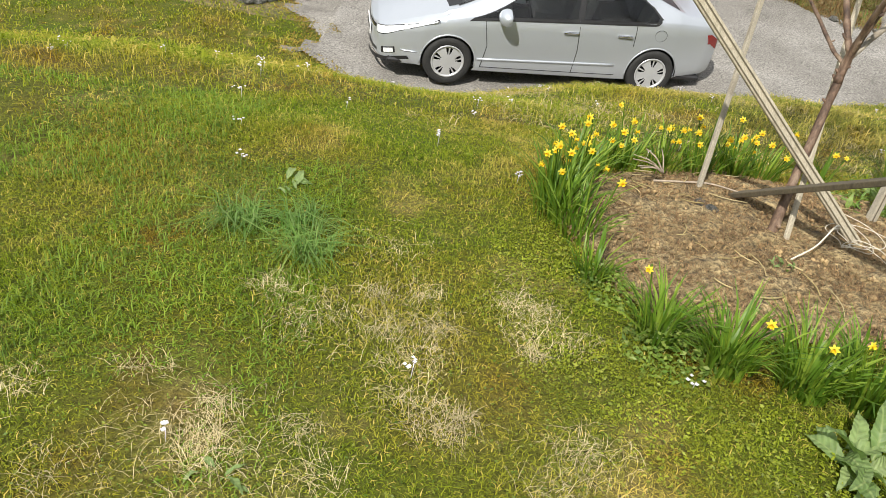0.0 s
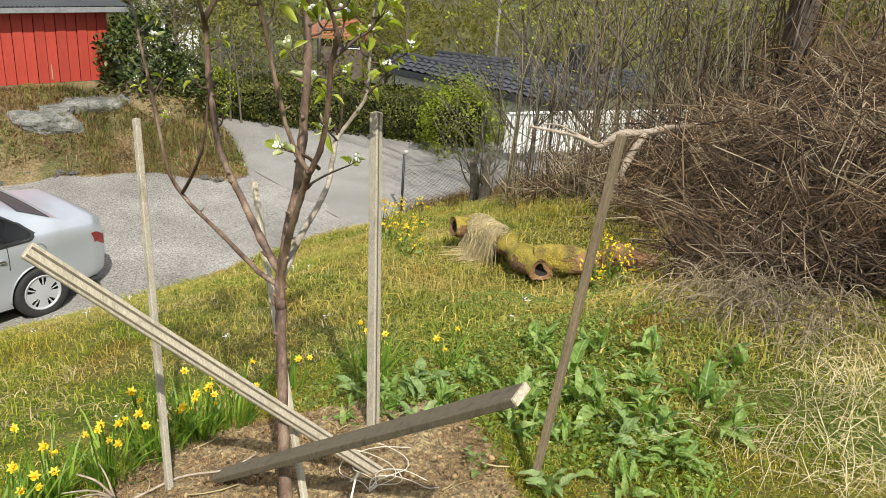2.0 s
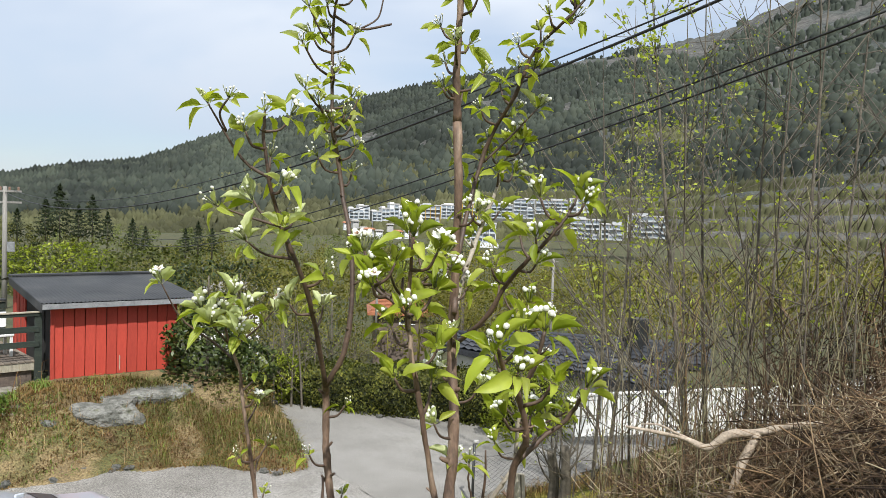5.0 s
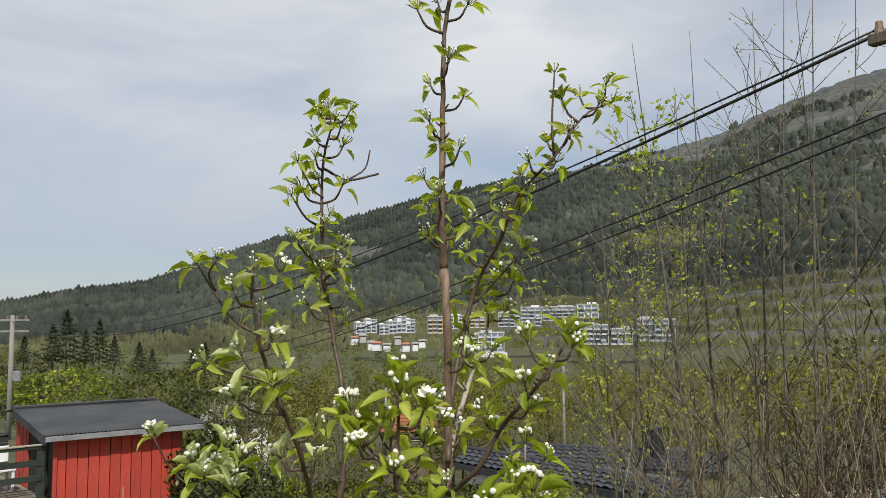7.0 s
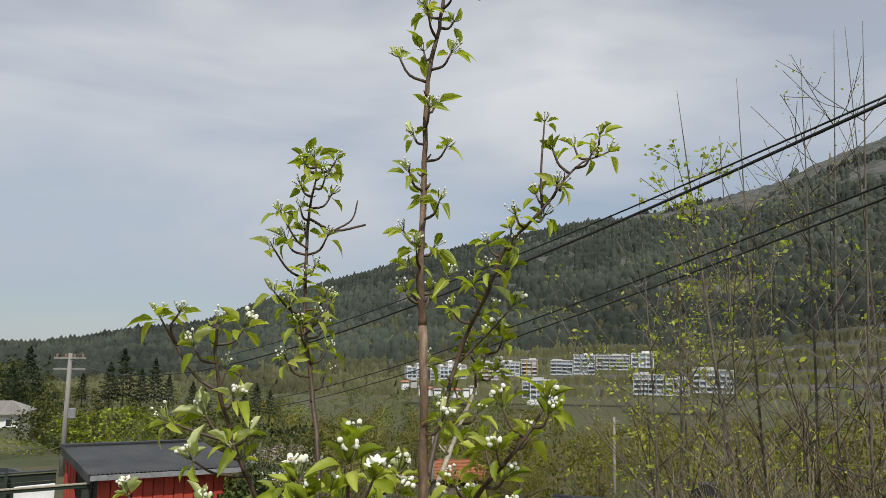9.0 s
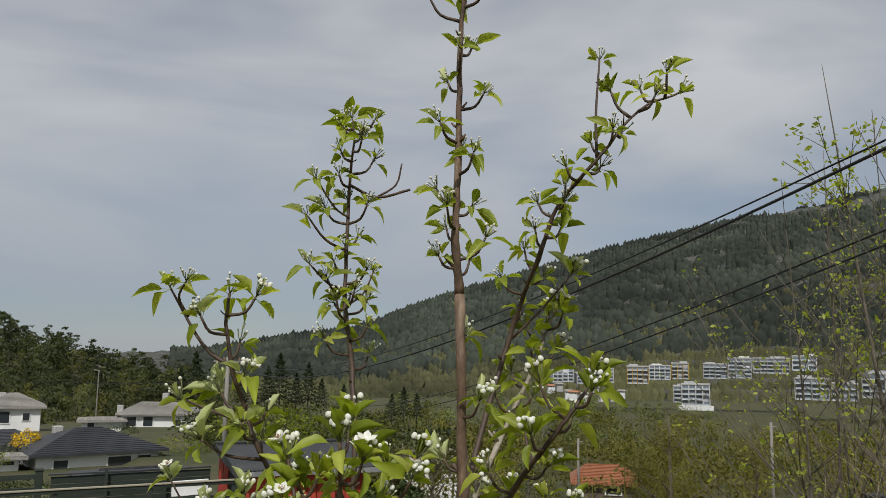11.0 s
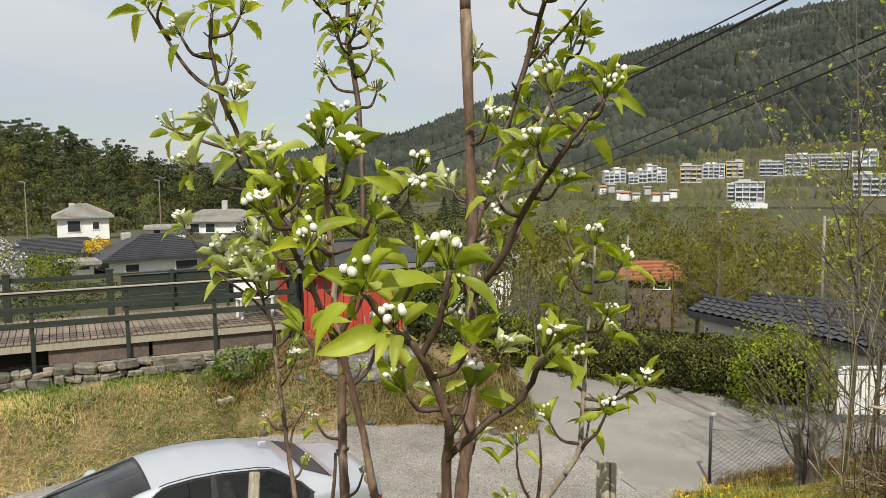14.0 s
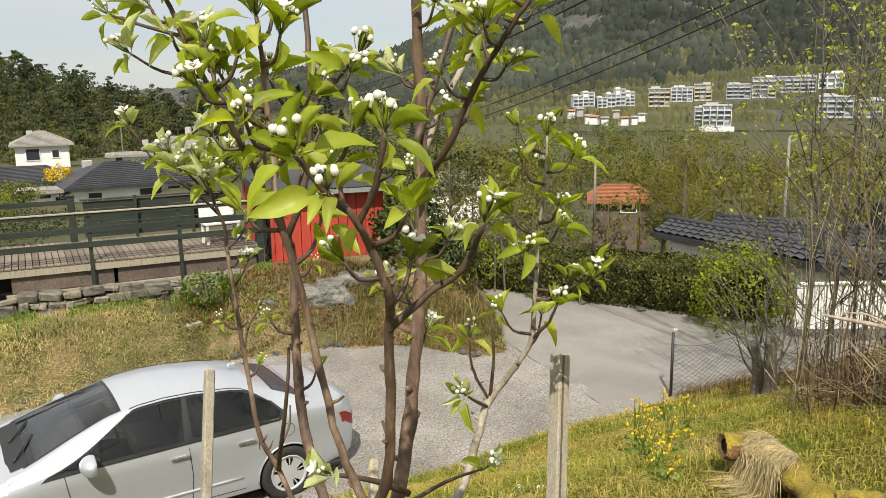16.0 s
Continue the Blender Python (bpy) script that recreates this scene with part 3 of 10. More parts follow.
ground = solid("ground", grid_sheet("ground", spread(2.0, 4.5, 3500, 250), spread(6.0, 5.0, 3500, 260), ground_z), None,
               "sloping lawn of green, mossy and bleached grass running down to valley meadows", "ground", kind="structure")
ground.data.materials.append(M_LAWN)
ground.data.materials.append(M_FARGROUND)
ground.data.materials.append(M_BANK)
_c = np.empty(len(ground.data.polygons) * 3)
ground.data.polygons.foreach_get("center", _c)
_c = _c.reshape(-1, 3)
ground.data.polygons.foreach_set("material_index", np.where((_c[:, 1] > 12.5) & (_c[:, 1] < 18.2) & (_c[:, 0] > -9) & (_c[:, 0] < 8.0), 2, ((_c[:, 1] > 12.5) | (np.abs(_c[:, 0]) > 16)).astype(np.int32)).astype(np.int32))


def on_drive(x, y):
    wob = 0.18 * np.sin(x * 2.3) + 0.1 * np.sin(x * 5.1 + 1) + 0.12 * np.sin(y * 3.1)
    return (y - crest_y(x) > 0.42 + wob * 0.5) & (y - far_y(x) < 0.25 + wob) & (x > drive_left(x, y)) & (x < 7.3 + wob)


def on_road(x, y):
    return (x >= 6.9) & (x < 60) & (y - crest_y(x) > 0.5) & (y - far_y(x) < 0.12 + 0.08 * np.sin(3 * y)) & (y < np.interp(x, [7.4, 9.0, 10.5, 13, 60], [60, 60, 14.9, 13.6, 13])) & (x < np.interp(y, [9, 15, 19, 40], [60, 60, 10.4, 14]))


drive = solid("driveway", grid_sheet("driveway", np.arange(-5, 9, 0.07), np.arange(8.5, 19, 0.07), lambda x, y: drive_z(x) + (land(x, y) - drive_z(x)) * (1 - ss(0.0, 1.3, x - drive_left(x, y))) + 0.012 + bumpy(x, y, 0.02, 0.5) + bumpy(x, y, 0.012, 0.09), on_drive),
              M_GRAVEL, "pale grey gravel driveway below the lawn", "driveway", kind="structure")
road = solid("road", grid_sheet("road", np.concatenate([np.arange(6.8, 14, 0.1), np.arange(14, 60, 0.5)]), np.arange(9, 24, 0.12), lambda x, y: np.maximum(land(x, y), drive_z(x) - 1.5) + 0.018 + 0 * x, on_road),
             M_ROAD, "worn pale grey asphalt lane turning past the hedge", "road", kind="structure")

# pine green lifted towards blue-grey; the haze is in the base colour
M_HAZYPINE = leafy("far pines tinted with haze", [(0.046, 0.056, 0.047), (0.055, 0.066, 0.054), (0.068, 0.078, 0.063)], 1.0, 0.3, 0.006, 0.40)

# ---- far distance: mountain, wooded hill, valley woods ----
EYE0 = np.array([0.8, 1.6, 1.7])


def place(az, r, el=None, z=0.0):
    """A place seen from the garden at a bearing (degrees from +y to +x) and range, at a height or elevation."""
    a = radians(az)
    return Vector((EYE0[0] + r * math.sin(a), EYE0[1] + r * math.cos(a), EYE0[2] + r * math.tan(radians(el)) if el is not None else z))


def ridge(name, bearings, elevations, r_top, r_foot, z_foot, step, jag, label, category, material, hump, blur=12):
    """A hill as a sheet that climbs from its foot to a ridge line and falls off behind it."""
    az = np.arange(bearings[0], bearings[-1] + step, step)
    el = np.interp(az, bearings, elevations)
    el = np.convolve(np.pad(el, blur, mode="edge"), np.ones(2 * blur + 1) / (2 * blur + 1), "valid")
    tops = EYE0[2] + r_top * np.tan(np.radians(el))
    us = np.concatenate([np.linspace(0, 1, 60), [1.08, 1.3]])
    rows = []
    for u in us:
        r = r_foot + (r_top - r_foot) * u
        prof = (1 - (1 - min(u, 1)) ** hump) if u <= 1 else 1 - (u - 1) * 1.2
        z = z_foot + (tops - z_foot) * prof
        x, y = EYE0[0] + r * np.sin(np.radians(az)), EYE0[1] + r * np.cos(np.radians(az))
        n = np.array([noise.fractal((a * 0.6 / jag, b * 0.6 / jag, 2.0), 1.0, 2.0, 4) for a, b in zip(x, y)])
        w = np.array([noise.noise((a / jag * 5, b / jag * 5, 7.0)) for a, b in zip(x, y)])
        rows.append(np.stack([x, y, z + (n * jag * 0.35 + w * jag * 0.16) * min(1, 4 * u + 0.05)], 1))
    v = np.concatenate(rows)
    m = len(az)
    i, j = np.meshgrid(np.arange(len(us) - 1), np.arange(m - 1), indexing="ij")
    k = (i * m + j).ravel()
    q = np.stack([k, k + 1, k + m + 1, k + m], 1)
    return solid(name, arr_mesh(name, v, q), material, label, category, kind="structure"), rows


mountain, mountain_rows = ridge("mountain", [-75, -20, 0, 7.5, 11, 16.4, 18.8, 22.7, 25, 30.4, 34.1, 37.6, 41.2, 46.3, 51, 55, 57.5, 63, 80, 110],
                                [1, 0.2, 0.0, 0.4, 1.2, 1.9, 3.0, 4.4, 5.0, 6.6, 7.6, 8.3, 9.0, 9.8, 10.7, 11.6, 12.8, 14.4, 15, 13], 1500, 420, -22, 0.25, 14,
                                "dark wooded mountain with bare rocky top", "mountain", M_HAZYMOUNTAIN, 1.25, 5)
hill, hill_rows = ridge("hill", [-90, -30, -15, -10, -8.7, -7, -5.4, -4.1, -2.5, -1.3, 0.8, 1.9, 5.9, 9, 14],
                        [3.0, 2.4, 1.7, 1.3, 1.3, 0.7, 0.7, -0.3, -0.3, -0.7, -1.1, -1.5, -2.2, -3.0, -4.0], 260, 85, -17, 0.5, 3,
                        "low hill grown over with mixed wood", "hill", M_FARGROUND, 1.6, 1)

rng = np.random.default_rng(5)


def crown_pieces(rng, n_leaves, shape):
    """Leaf clumps of one far crown, in a unit tree (height 1): round or spruce."""
    u = rng.uniform(0, 1, n_leaves)
    a = rng.uniform(0, 2 * np.pi, n_leaves)
    if shape == "spruce":
        r = 0.24 * (1 - u) ** 0.8 * (0.75 + 0.35 * np.sin(u * 55)) * rng.uniform(0.5, 1.1, n_leaves)
        return np.stack([r * np.cos(a), r * np.sin(a), 0.08 + 0.92 * u], 1)
    if shape in ("pine", "clumps"):
        m = 11 if shape == "pine" else 9
        h0 = np.sort(rng.uniform(0.30, 0.95, m)) if shape == "pine" else rng.uniform(0.30, 0.86, m)
        reach = (0.20 if shape == "pine" else 0.24) * np.clip(1.25 - h0, 0.2, 0.8)
        b = rng.uniform(0, 2 * np.pi, m)
        k = rng.integers(0, m, n_leaves)
        d = rng.normal(size=(n_leaves, 3))
        d /= np.linalg.norm(d, axis=1, keepdims=True)
        size = (np.array([0.15, 0.15, 0.055]) if shape == "pine" else np.array([0.16, 0.16, 0.13])) * np.clip(1.15 - 0.6 * h0[k], 0.45, 1)[:, None]
        return np.stack([reach[k] * np.cos(b[k]), reach[k] * np.sin(b[k]), h0[k]], 1) + d * size * rng.uniform(0.6, 1.0, (n_leaves, 1))
    if shape == "low":
        r = 0.75 * np.sqrt(np.clip(1 - u ** 2, 0, 1)) * rng.uniform(0.3, 1.0, n_leaves)
        return np.stack([r * np.cos(a), r * np.sin(a), 0.6 * u], 1)
    lump = 0.75 + 0.25 * np.sin(3 * a + rng.uniform(0, 6)) * np.sin(7 * u + rng.uniform(0, 6))
    r = 0.33 * np.sqrt(np.clip(1 - ((u - 0.5) / 0.52) ** 2, 0, 1)) * lump * rng.uniform(0.35, 1.05, n_leaves)
    return np.stack([r * np.cos(a), r * np.sin(a), 0.22 + 0.78 * u], 1)


def woods(name, spots, shape, material, leaf, n_leaves, label, soft=0.75):
    """Far woods as one object: spots of x, y, z, height."""
    heap, ways = Heap(), []
    for x, y, z, h in spots:
        c = crown_pieces(rng, n_leaves, shape) * h + (x, y, z - 0.04 * h)
        v, t = leaf_quads(rng, c, rng.uniform(0.6, 1.4, n_leaves) * leaf * h)
        t, out = outward(v, t, (x, y, z + (0.1 if shape == "low" else 0.35) * h))
        heap.add(v, t)
        ways.append(out + rng.normal(size=(len(c), 1, 3)).repeat(4, 1).reshape(-1, 3) * (1 - soft))
        if shape != "low":
            vt, qt, tt = tube_arrays([(x, y, z - 0.1 * h), (x, y, z + 0.75 * h)], [0.014 * h, 0.004 * h], 4)
            heap.add(vt, tt, qt)
            ways.append(np.zeros((len(vt), 3)))
    out = np.concatenate(ways)
    return solid(name, rounded(heap.mesh(name), out / (np.linalg.norm(out, axis=1, keepdims=True) + 1e-9)), material, label, "woods", kind="stuff")


def canopy(name, spots, material, label):
    """Far crowns as small closed domes, one object."""
    a = np.arange(6) * 2 * np.pi / 6
    unit = np.concatenate([np.stack([r * np.cos(a + k), r * np.sin(a + k), np.full(6, z)], 1) for k, (r, z) in enumerate(((0.56, -0.5), (0.44, 0.52)))] + [np.array([[0, 0, 1.0]])])
    i = np.arange(6)
    j = (i + 1) % 6
    quads = np.stack([i, j, 6 + j, 6 + i], 1)
    tris = np.stack([6 + i, 6 + j, np.full(6, 12)], 1)
    heap = Heap()
    for x, y, z, h in spots:
        heap.add(unit * (1 + rng.uniform(-0.22, 0.22, (13, 1))) * np.array([h * rng.uniform(0.7, 1.1), h * rng.uniform(0.7, 1.1), h]) + (x, y, z), tris, quads)
    return solid(name, heap.mesh(name, True), material, label, "woods", kind="stuff")


def hill_spots(rows, n, lo, hi, heights, az_lo, az_hi, az0, step):
    out = []
    for _ in range(n):
        k = int(rng.uniform(lo, hi) * 59)
        az = rng.uniform(az_lo, az_hi)
        j = int((az - az0) / step)
        x, y, z = rows[k][j]
        out.append((x, y, z, rng.uniform(*heights)))
    return out


M_HILLPINE = leafy("hill pine needles", [(0.040, 0.052, 0.024), (0.055, 0.068, 0.030), (0.068, 0.080, 0.036)], 0.9, 0.25, 0.10, 0.40)
M_HILLBROAD = leafy("budding hill crowns", [(0.085, 0.088, 0.028), (0.115, 0.115, 0.036), (0.14, 0.135, 0.045)], 0.9, 0.3, 0.12, 0.40)
M_MEADOWTREE = leafy("pale green spring crowns", [(0.13, 0.15, 0.055), (0.155, 0.175, 0.065), (0.18, 0.195, 0.08)], 0.9, 0.3, 0.02, 0.30)
woods("hill_pinewood", hill_spots(hill_rows, 300, 0.42, 1.0, (5.5, 9.5), -16, 7, -90, 0.5), "pine", M_HILLPINE, 0.058, 300, "dark pines along the hill top")
woods("hill_lower_pines", hill_spots(hill_rows, 110, 0.10, 0.5, (5, 8), -16, 10, -90, 0.5), "pine", M_HILLPINE, 0.058, 300, "dark pines down the hill side")
woods("hill_broadwood", hill_spots(hill_rows, 380, 0.02, 0.9, (4.5, 8), -16, 13, -90, 0.5), "clumps", M_HILLBROAD, 0.060, 250, "olive budding trees on the hill side")
woods("hill_light_crowns", hill_spots(hill_rows, 90, 0.0, 0.40, (4.0, 6.5), -14, 9, -90, 0.5), "clumps", M_MEADOWTREE, 0.050, 400, "pale green crowns low on the hill side")
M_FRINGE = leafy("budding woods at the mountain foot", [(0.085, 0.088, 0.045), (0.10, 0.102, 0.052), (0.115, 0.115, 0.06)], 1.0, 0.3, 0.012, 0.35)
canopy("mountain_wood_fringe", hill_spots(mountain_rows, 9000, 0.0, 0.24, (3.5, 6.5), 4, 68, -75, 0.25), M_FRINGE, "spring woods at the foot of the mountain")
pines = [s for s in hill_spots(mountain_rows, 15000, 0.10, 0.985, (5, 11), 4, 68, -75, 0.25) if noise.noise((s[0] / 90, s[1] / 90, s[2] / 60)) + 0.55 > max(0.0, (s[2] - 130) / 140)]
canopy("mountain_pinewood", pines, M_HAZYPINE, "dark pines on the mountain side")
valley = []
for _ in range(420):
    az, r = rng.uniform(14, 68), rng.uniform(42, 190) ** 1.0
    p = place(az, r)
    valley.append((p.x, p.y, land1(p.x, p.y) - 0.5, rng.uniform(5, 8.5) * (0.75 + r / 400)))
valley = [q for q in valley if rng.uniform() < 0.3 or not (30.3 < math.degrees(math.atan2(q[0] - 0.8, q[1] - 1.6)) < 35.4 and math.hypot(q[0], q[1]) < 66)]
woods("valley_wood", valley, "clumps", M_SPRINGTREE, 0.040, 300, "yellow brown budding trees filling the valley", 0.7)
valley2 = []
for _ in range(170):
    az, r = rng.uniform(4, 40), rng.uniform(135, 330)
    p = place(az, r)
    valley2.append((p.x, p.y, land1(p.x, p.y) - 1, rng.uniform(5, 10)))
woods("valley_light_wood", valley2, "clumps", M_MEADOWTREE, 0.05, 260, "pale green budding trees beyond the valley")


# ---- far houses and flats ----
M_FLATPANE = surface("far blue grey glass", [(0.12, 0.145, 0.175), (0.22, 0.255, 0.29)], 0.15, 3.0, 0.3, bump=0.0, speck=0.2)
def flats(az, r, el_foot, width, height, depth, floors, bays, wall, label, balcony=None, turn=0.0):
    """A block of flats: walls, flat roof, rows of windows and balconies facing the garden."""
    foot = place(az, r, el_foot)
    b = thing("apartment_building", label, "building", "flats on the mountain side", Matrix.Translation(foot) @ pose(0, 0, 0, 0, 0, -az + turn))
    part("wall", box(width, depth, height, 0.1, (0, depth / 2, height / 2)), wall, b)
    part("roof", box(width + 0.6, depth + 0.6, 0.5, 0.08, (0, depth / 2, height + 0.2)), M_CONCRETE, b)
    fh, bw = height / floors, width / bays
    win = bm_mesh("window", box(bw * 0.74, 0.3, fh * 0.50, 0.05))
    slab = bm_mesh("balcony", box(bw * 0.84, 1.5, fh * 0.10, 0.04))
    glass = bm_mesh("railing", box(bw * 0.80, 0.08, fh * 0.26, 0.02))
    wing = bm_mesh("party_wall", box(bw * 0.10, 1.6, height * 0.98, 0.04))
    for me, mat in ((win, M_FLATPANE), (slab, M_FARWHITE), (glass, M_FLATRAIL), (wing, balcony or wall)):
        me.materials.append(mat)
    for i in range(bays + 1):
        w = solid("party_wall", wing, None, parent=b)
        w.location = (-width / 2 + bw * i, -0.7, height * 0.49)
    for i in range(bays):
        back = 0.35 * ((i * 7 + floors) % 3)
        for k in range(floors):
            if (i * 5 + k * 3 + bays) % 11 == 0:
                continue
            w = solid("window", win, None, parent=b)
            w.location = (-width / 2 + bw * (i + 0.5), -0.05, fh * (k + 0.58))
            s = solid("balcony", slab, None, parent=b)
            s.location = (-width / 2 + bw * (i + 0.5), -0.7 + back, fh * (k + 0.14))
            g = solid("railing", glass, None, parent=b)
            g.location = (-width / 2 + bw * (i + 0.5), -1.4 + back, fh * (k + 0.30))
    up = part("top_storey", box(width * 0.45, depth * 0.6, fh * 0.5, 0.05), wall, b)
    up.location = (width * (0.2 if bays % 2 else -0.2), depth * 0.5, height + fh * 0.4)
    return b


M_FARWHITE = surface("far white render", [(0.62, 0.63, 0.63), (0.72, 0.73, 0.73)], 0.3, 3.0, 0.8, bump=0.0, speck=0.1)
M_FLATRAIL = surface("far balcony railing", [(0.38, 0.42, 0.45), (0.48, 0.52, 0.55)], 0.3, 3.0, 0.4, bump=0.0)
M_FARROOF = surface("far orange roof", [(0.34, 0.14, 0.07), (0.42, 0.20, 0.11)], 0.3, 3.0, 0.8, bump=0.0)
M_FARGREY = surface("far grey render", [(0.34, 0.35, 0.36), (0.43, 0.44, 0.45)], 0.3, 3.0, 0.8, bump=0.0, speck=0.1)
R_F = 330


def block(az0, az1, el0, el1, floors, bays, wall, label, balcony=None, r=R_F, turn=0.0):
    """A block of flats between two bearings and two elevations."""
    k = r * radians(1)
    flats((az0 + az1) / 2, r, el0, (az1 - az0) * k * 0.97, (el1 - el0) * k, 8, floors, bays, wall, label, balcony, turn)


WHITE_T = "white terraced block of flats with stepped balconies"
for az0, az1, el0, el1, fl in ((29.55, 30.2, -1.45, -0.72, 3), (30.2, 30.95, -1.40, -0.50, 4), (31.15, 31.8, -1.5, -0.85, 3), (31.8, 32.35, -1.45, -0.62, 3), (32.35, 33.0, -1.4, -0.30, 4), (33.0, 33.6, -1.4, -0.5, 4)):
    block(az0, az1, el0, el1, fl, 2, M_FARWHITE, WHITE_T, turn=8)
block(34.5, 35.9, -1.45, -0.30, 4, 4, M_FARGREY, "grey block of flats with an ochre yellow frame", M_YELLOW)
block(35.95, 37.35, -1.15, -0.22, 4, 4, M_FARWHITE, "white block of flats", turn=-6)
block(37.4, 38.5, -1.08, -0.05, 4, 3, M_FARGREY, "grey block of flats with an ochre yellow frame", M_YELLOW)
block(39.4, 40.9, -1.0, -0.06, 4, 4, M_FARGREY, "grey block of flats")
block(40.95, 42.4, -0.95, 0.34, 5, 3, M_FARWHITE, "tall white block of flats", M_FARGREY)
block(42.45, 44.7, -0.6, 0.36, 4, 5, M_FARGREY, "long grey block of flats", M_CONCRETE)
block(44.8, 46.25, -0.4, 0.52, 3, 3, M_FARWHITE, "white block of flats")
block(38.0, 39.8, -2.75, -1.42, 4, 4, M_FARGREY, "white framed block of flats with glazed front", M_FARWHITE, R_F - 40)
block(37.5, 38.0, -2.6, -1.55, 4, 1, M_FARGREY, "grey stair tower beside the glazed flats", None, R_F - 39)
block(44.9, 46.9, -2.2, -0.88, 4, 4, M_FARGREY, "grey concrete block of flats with glazed balconies", M_CONCRETE, R_F - 40)
block(47.0, 48.5, -2.2, -1.15, 3, 3, M_FARGREY, "grey concrete block of flats with glazed balconies", M_CONCRETE, R_F - 40)
block(48.7, 51.3, -1.96, -0.5, 4, 6, M_FARGREY, "grey concrete block of flats with glazed balconies", M_CONCRETE, R_F - 40)
_p = place(38.9, R_F - 44, -3.05)
plinth = solid("retaining_wall", bm_mesh("retaining_wall", box(11, 1.2, 1.6, 0.05, (0, 0, 0.75))), M_FARWHITE, "white retaining wall below the glazed flats", "wall")
plinth.matrix_basis = Matrix.Translation(_p) @ pose(0, 0, 0, 0, 0, -38.9)


def hip_roof(w, d, h, over=0.4, ridge_len=None):
    rl = (w - d) if ridge_len is None else ridge_len
    rl = max(rl, 0.2)
    bm = bmesh.new()
    W, D = w / 2 + over, d / 2 + over
    lo = [bm.verts.new(p) for p in ((-W, -D, 0), (W, -D, 0), (W, D, 0), (-W, D, 0))]
    b2 = [bm.verts.new(p) for p in ((-W, -D, -0.18), (W, -D, -0.18), (W, D, -0.18), (-W, D, -0.18))]
    r1, r2 = bm.verts.new((-rl / 2, 0, h)), bm.verts.new((rl / 2, 0, h))
    for f in ((lo[0], lo[1], r2, r1), (lo[1], lo[2], r2), (lo[2], lo[3], r1, r2), (lo[3], lo[0], r1), tuple(reversed(b2))):
        bm.faces.new(f)
    for i in range(4):
        bm.faces.new((b2[i], b2[(i + 1) % 4], lo[(i + 1) % 4], lo[i]))
    return bm


def house(name, at, rz, w, d, wall_h, roof_h, wall, roof, label, windows, ridge_len=None, chimney=None):
    """A small house: walls, roof, windows (x, z, width, height) on its front, and a chimney."""
    b = thing(name, label, "house", "", Matrix.Translation(at) @ pose(0, 0, 0, 0, 0, rz))
    part("wall", box(w, d, wall_h + 3, 0.03, (0, 0, wall_h / 2 - 1.5)), wall, b)
    rf = part("roof", hip_roof(w, d, roof_h, 0.5, ridge_len), roof, b)
    rf.location = (0, 0, wall_h + 0.1)
    # tile courses as thin raised strips on the front slope
    n = 13
    for k in range(n):
        u = (k + 0.5) / n
        y, z = -(d / 2 + 0.5) * (1 - u), wall_h + 0.13 + roof_h * u
        ln = (w + 1.0) * (1 - u) + (ridge_len if ridge_len is not None else max(w - d, 0.2)) * u
        c = part("tile_course", box(ln * 0.985, 0.06, 0.03, 0.006), roof, rf)
        c.location = (0, y, z - wall_h - 0.1)
    for x, z, ww, hh in windows:
        wn_ = part("window", box(ww + 0.2, 0.1, hh + 0.2, 0.02), M_WHITE, b)
        wn_.location = (x, -d / 2 - 0.03, z)
        p = part("pane", box(ww, 0.06, hh, 0.01), M_DARKPANE, wn_)
        p.location = (0, -0.045, 0)
    if chimney:
        c = part("chimney", box(0.6, 0.6, 1.2, 0.04), M_CONCRETE, b)
        c.location = chimney
    return b


p = place(-0.75, 60, -8.1)
house("bungalow", (p.x, p.y, p.z), 16, 7.4, 6.0, 2.5, 1.25, M_WHITE, M_TILE, "white bungalow with a dark tiled hip roof", [(-2.3, 1.75, 0.8, 0.8), (1.2, 1.7, 1.4, 1.0), (2.75, 1.7, 0.8, 1.0)], 1.6, (-1.6, 1.2, 3.3))
p = place(2.4, 50, -8.3)
house("garage", (p.x, p.y, p.z), 10, 5.6, 3.6, 0.75, 0.35, M_PANEL, M_TILE, "low garage with a dark tiled roof before the bungalow", [(0.3, 0.35, 1.4, 0.45)], 4.0)
p = place(-6.7, 70, -6.3)
house("bungalow", (p.x, p.y, p.z), 4, 6.4, 7.0, 1.15, 0.95, M_WHITE, M_TILE, "low white bungalow with a dark tiled roof", [(-1.5, 0.5, 0.9, 0.7)], 4.5)
p = place(-5.35, 57, -6.95)
house("garage", (p.x, p.y, p.z), 4, 1.7, 1.8, 0.85, 0.12, M_WHITE, M_TILEGREY, "small white outbuilding beside the bungalow", [(0.3, 0.55, 0.6, 0.2)], 1.2)
p = place(3.5, 92, -4.75)
house("house", (p.x, p.y, p.z), -14, 6.4, 6.4, 1.8, 1.0, M_WHITE, M_TILEGREY, "white rendered house with a grey roof on a hillside terrace", [(-2.2, 1.1, 0.9, 0.9), (-0.6, 1.1, 0.9, 0.9), (2.3, 1.0, 0.5, 0.6)], 4, (0.4, 0, 3.2))
p = place(0.0, 90, -4.55)
house("garage", (p.x, p.y, p.z), 0, 3.6, 3.6, 0.75, 0.2, M_WHITE, M_TILEGREY, "white flat roofed garage with pillars", [(-1.0, 0.4, 0.6, 0.5)], 3, (1.6, 0, 1.6))
p = place(-5.1, 96, -4.15)
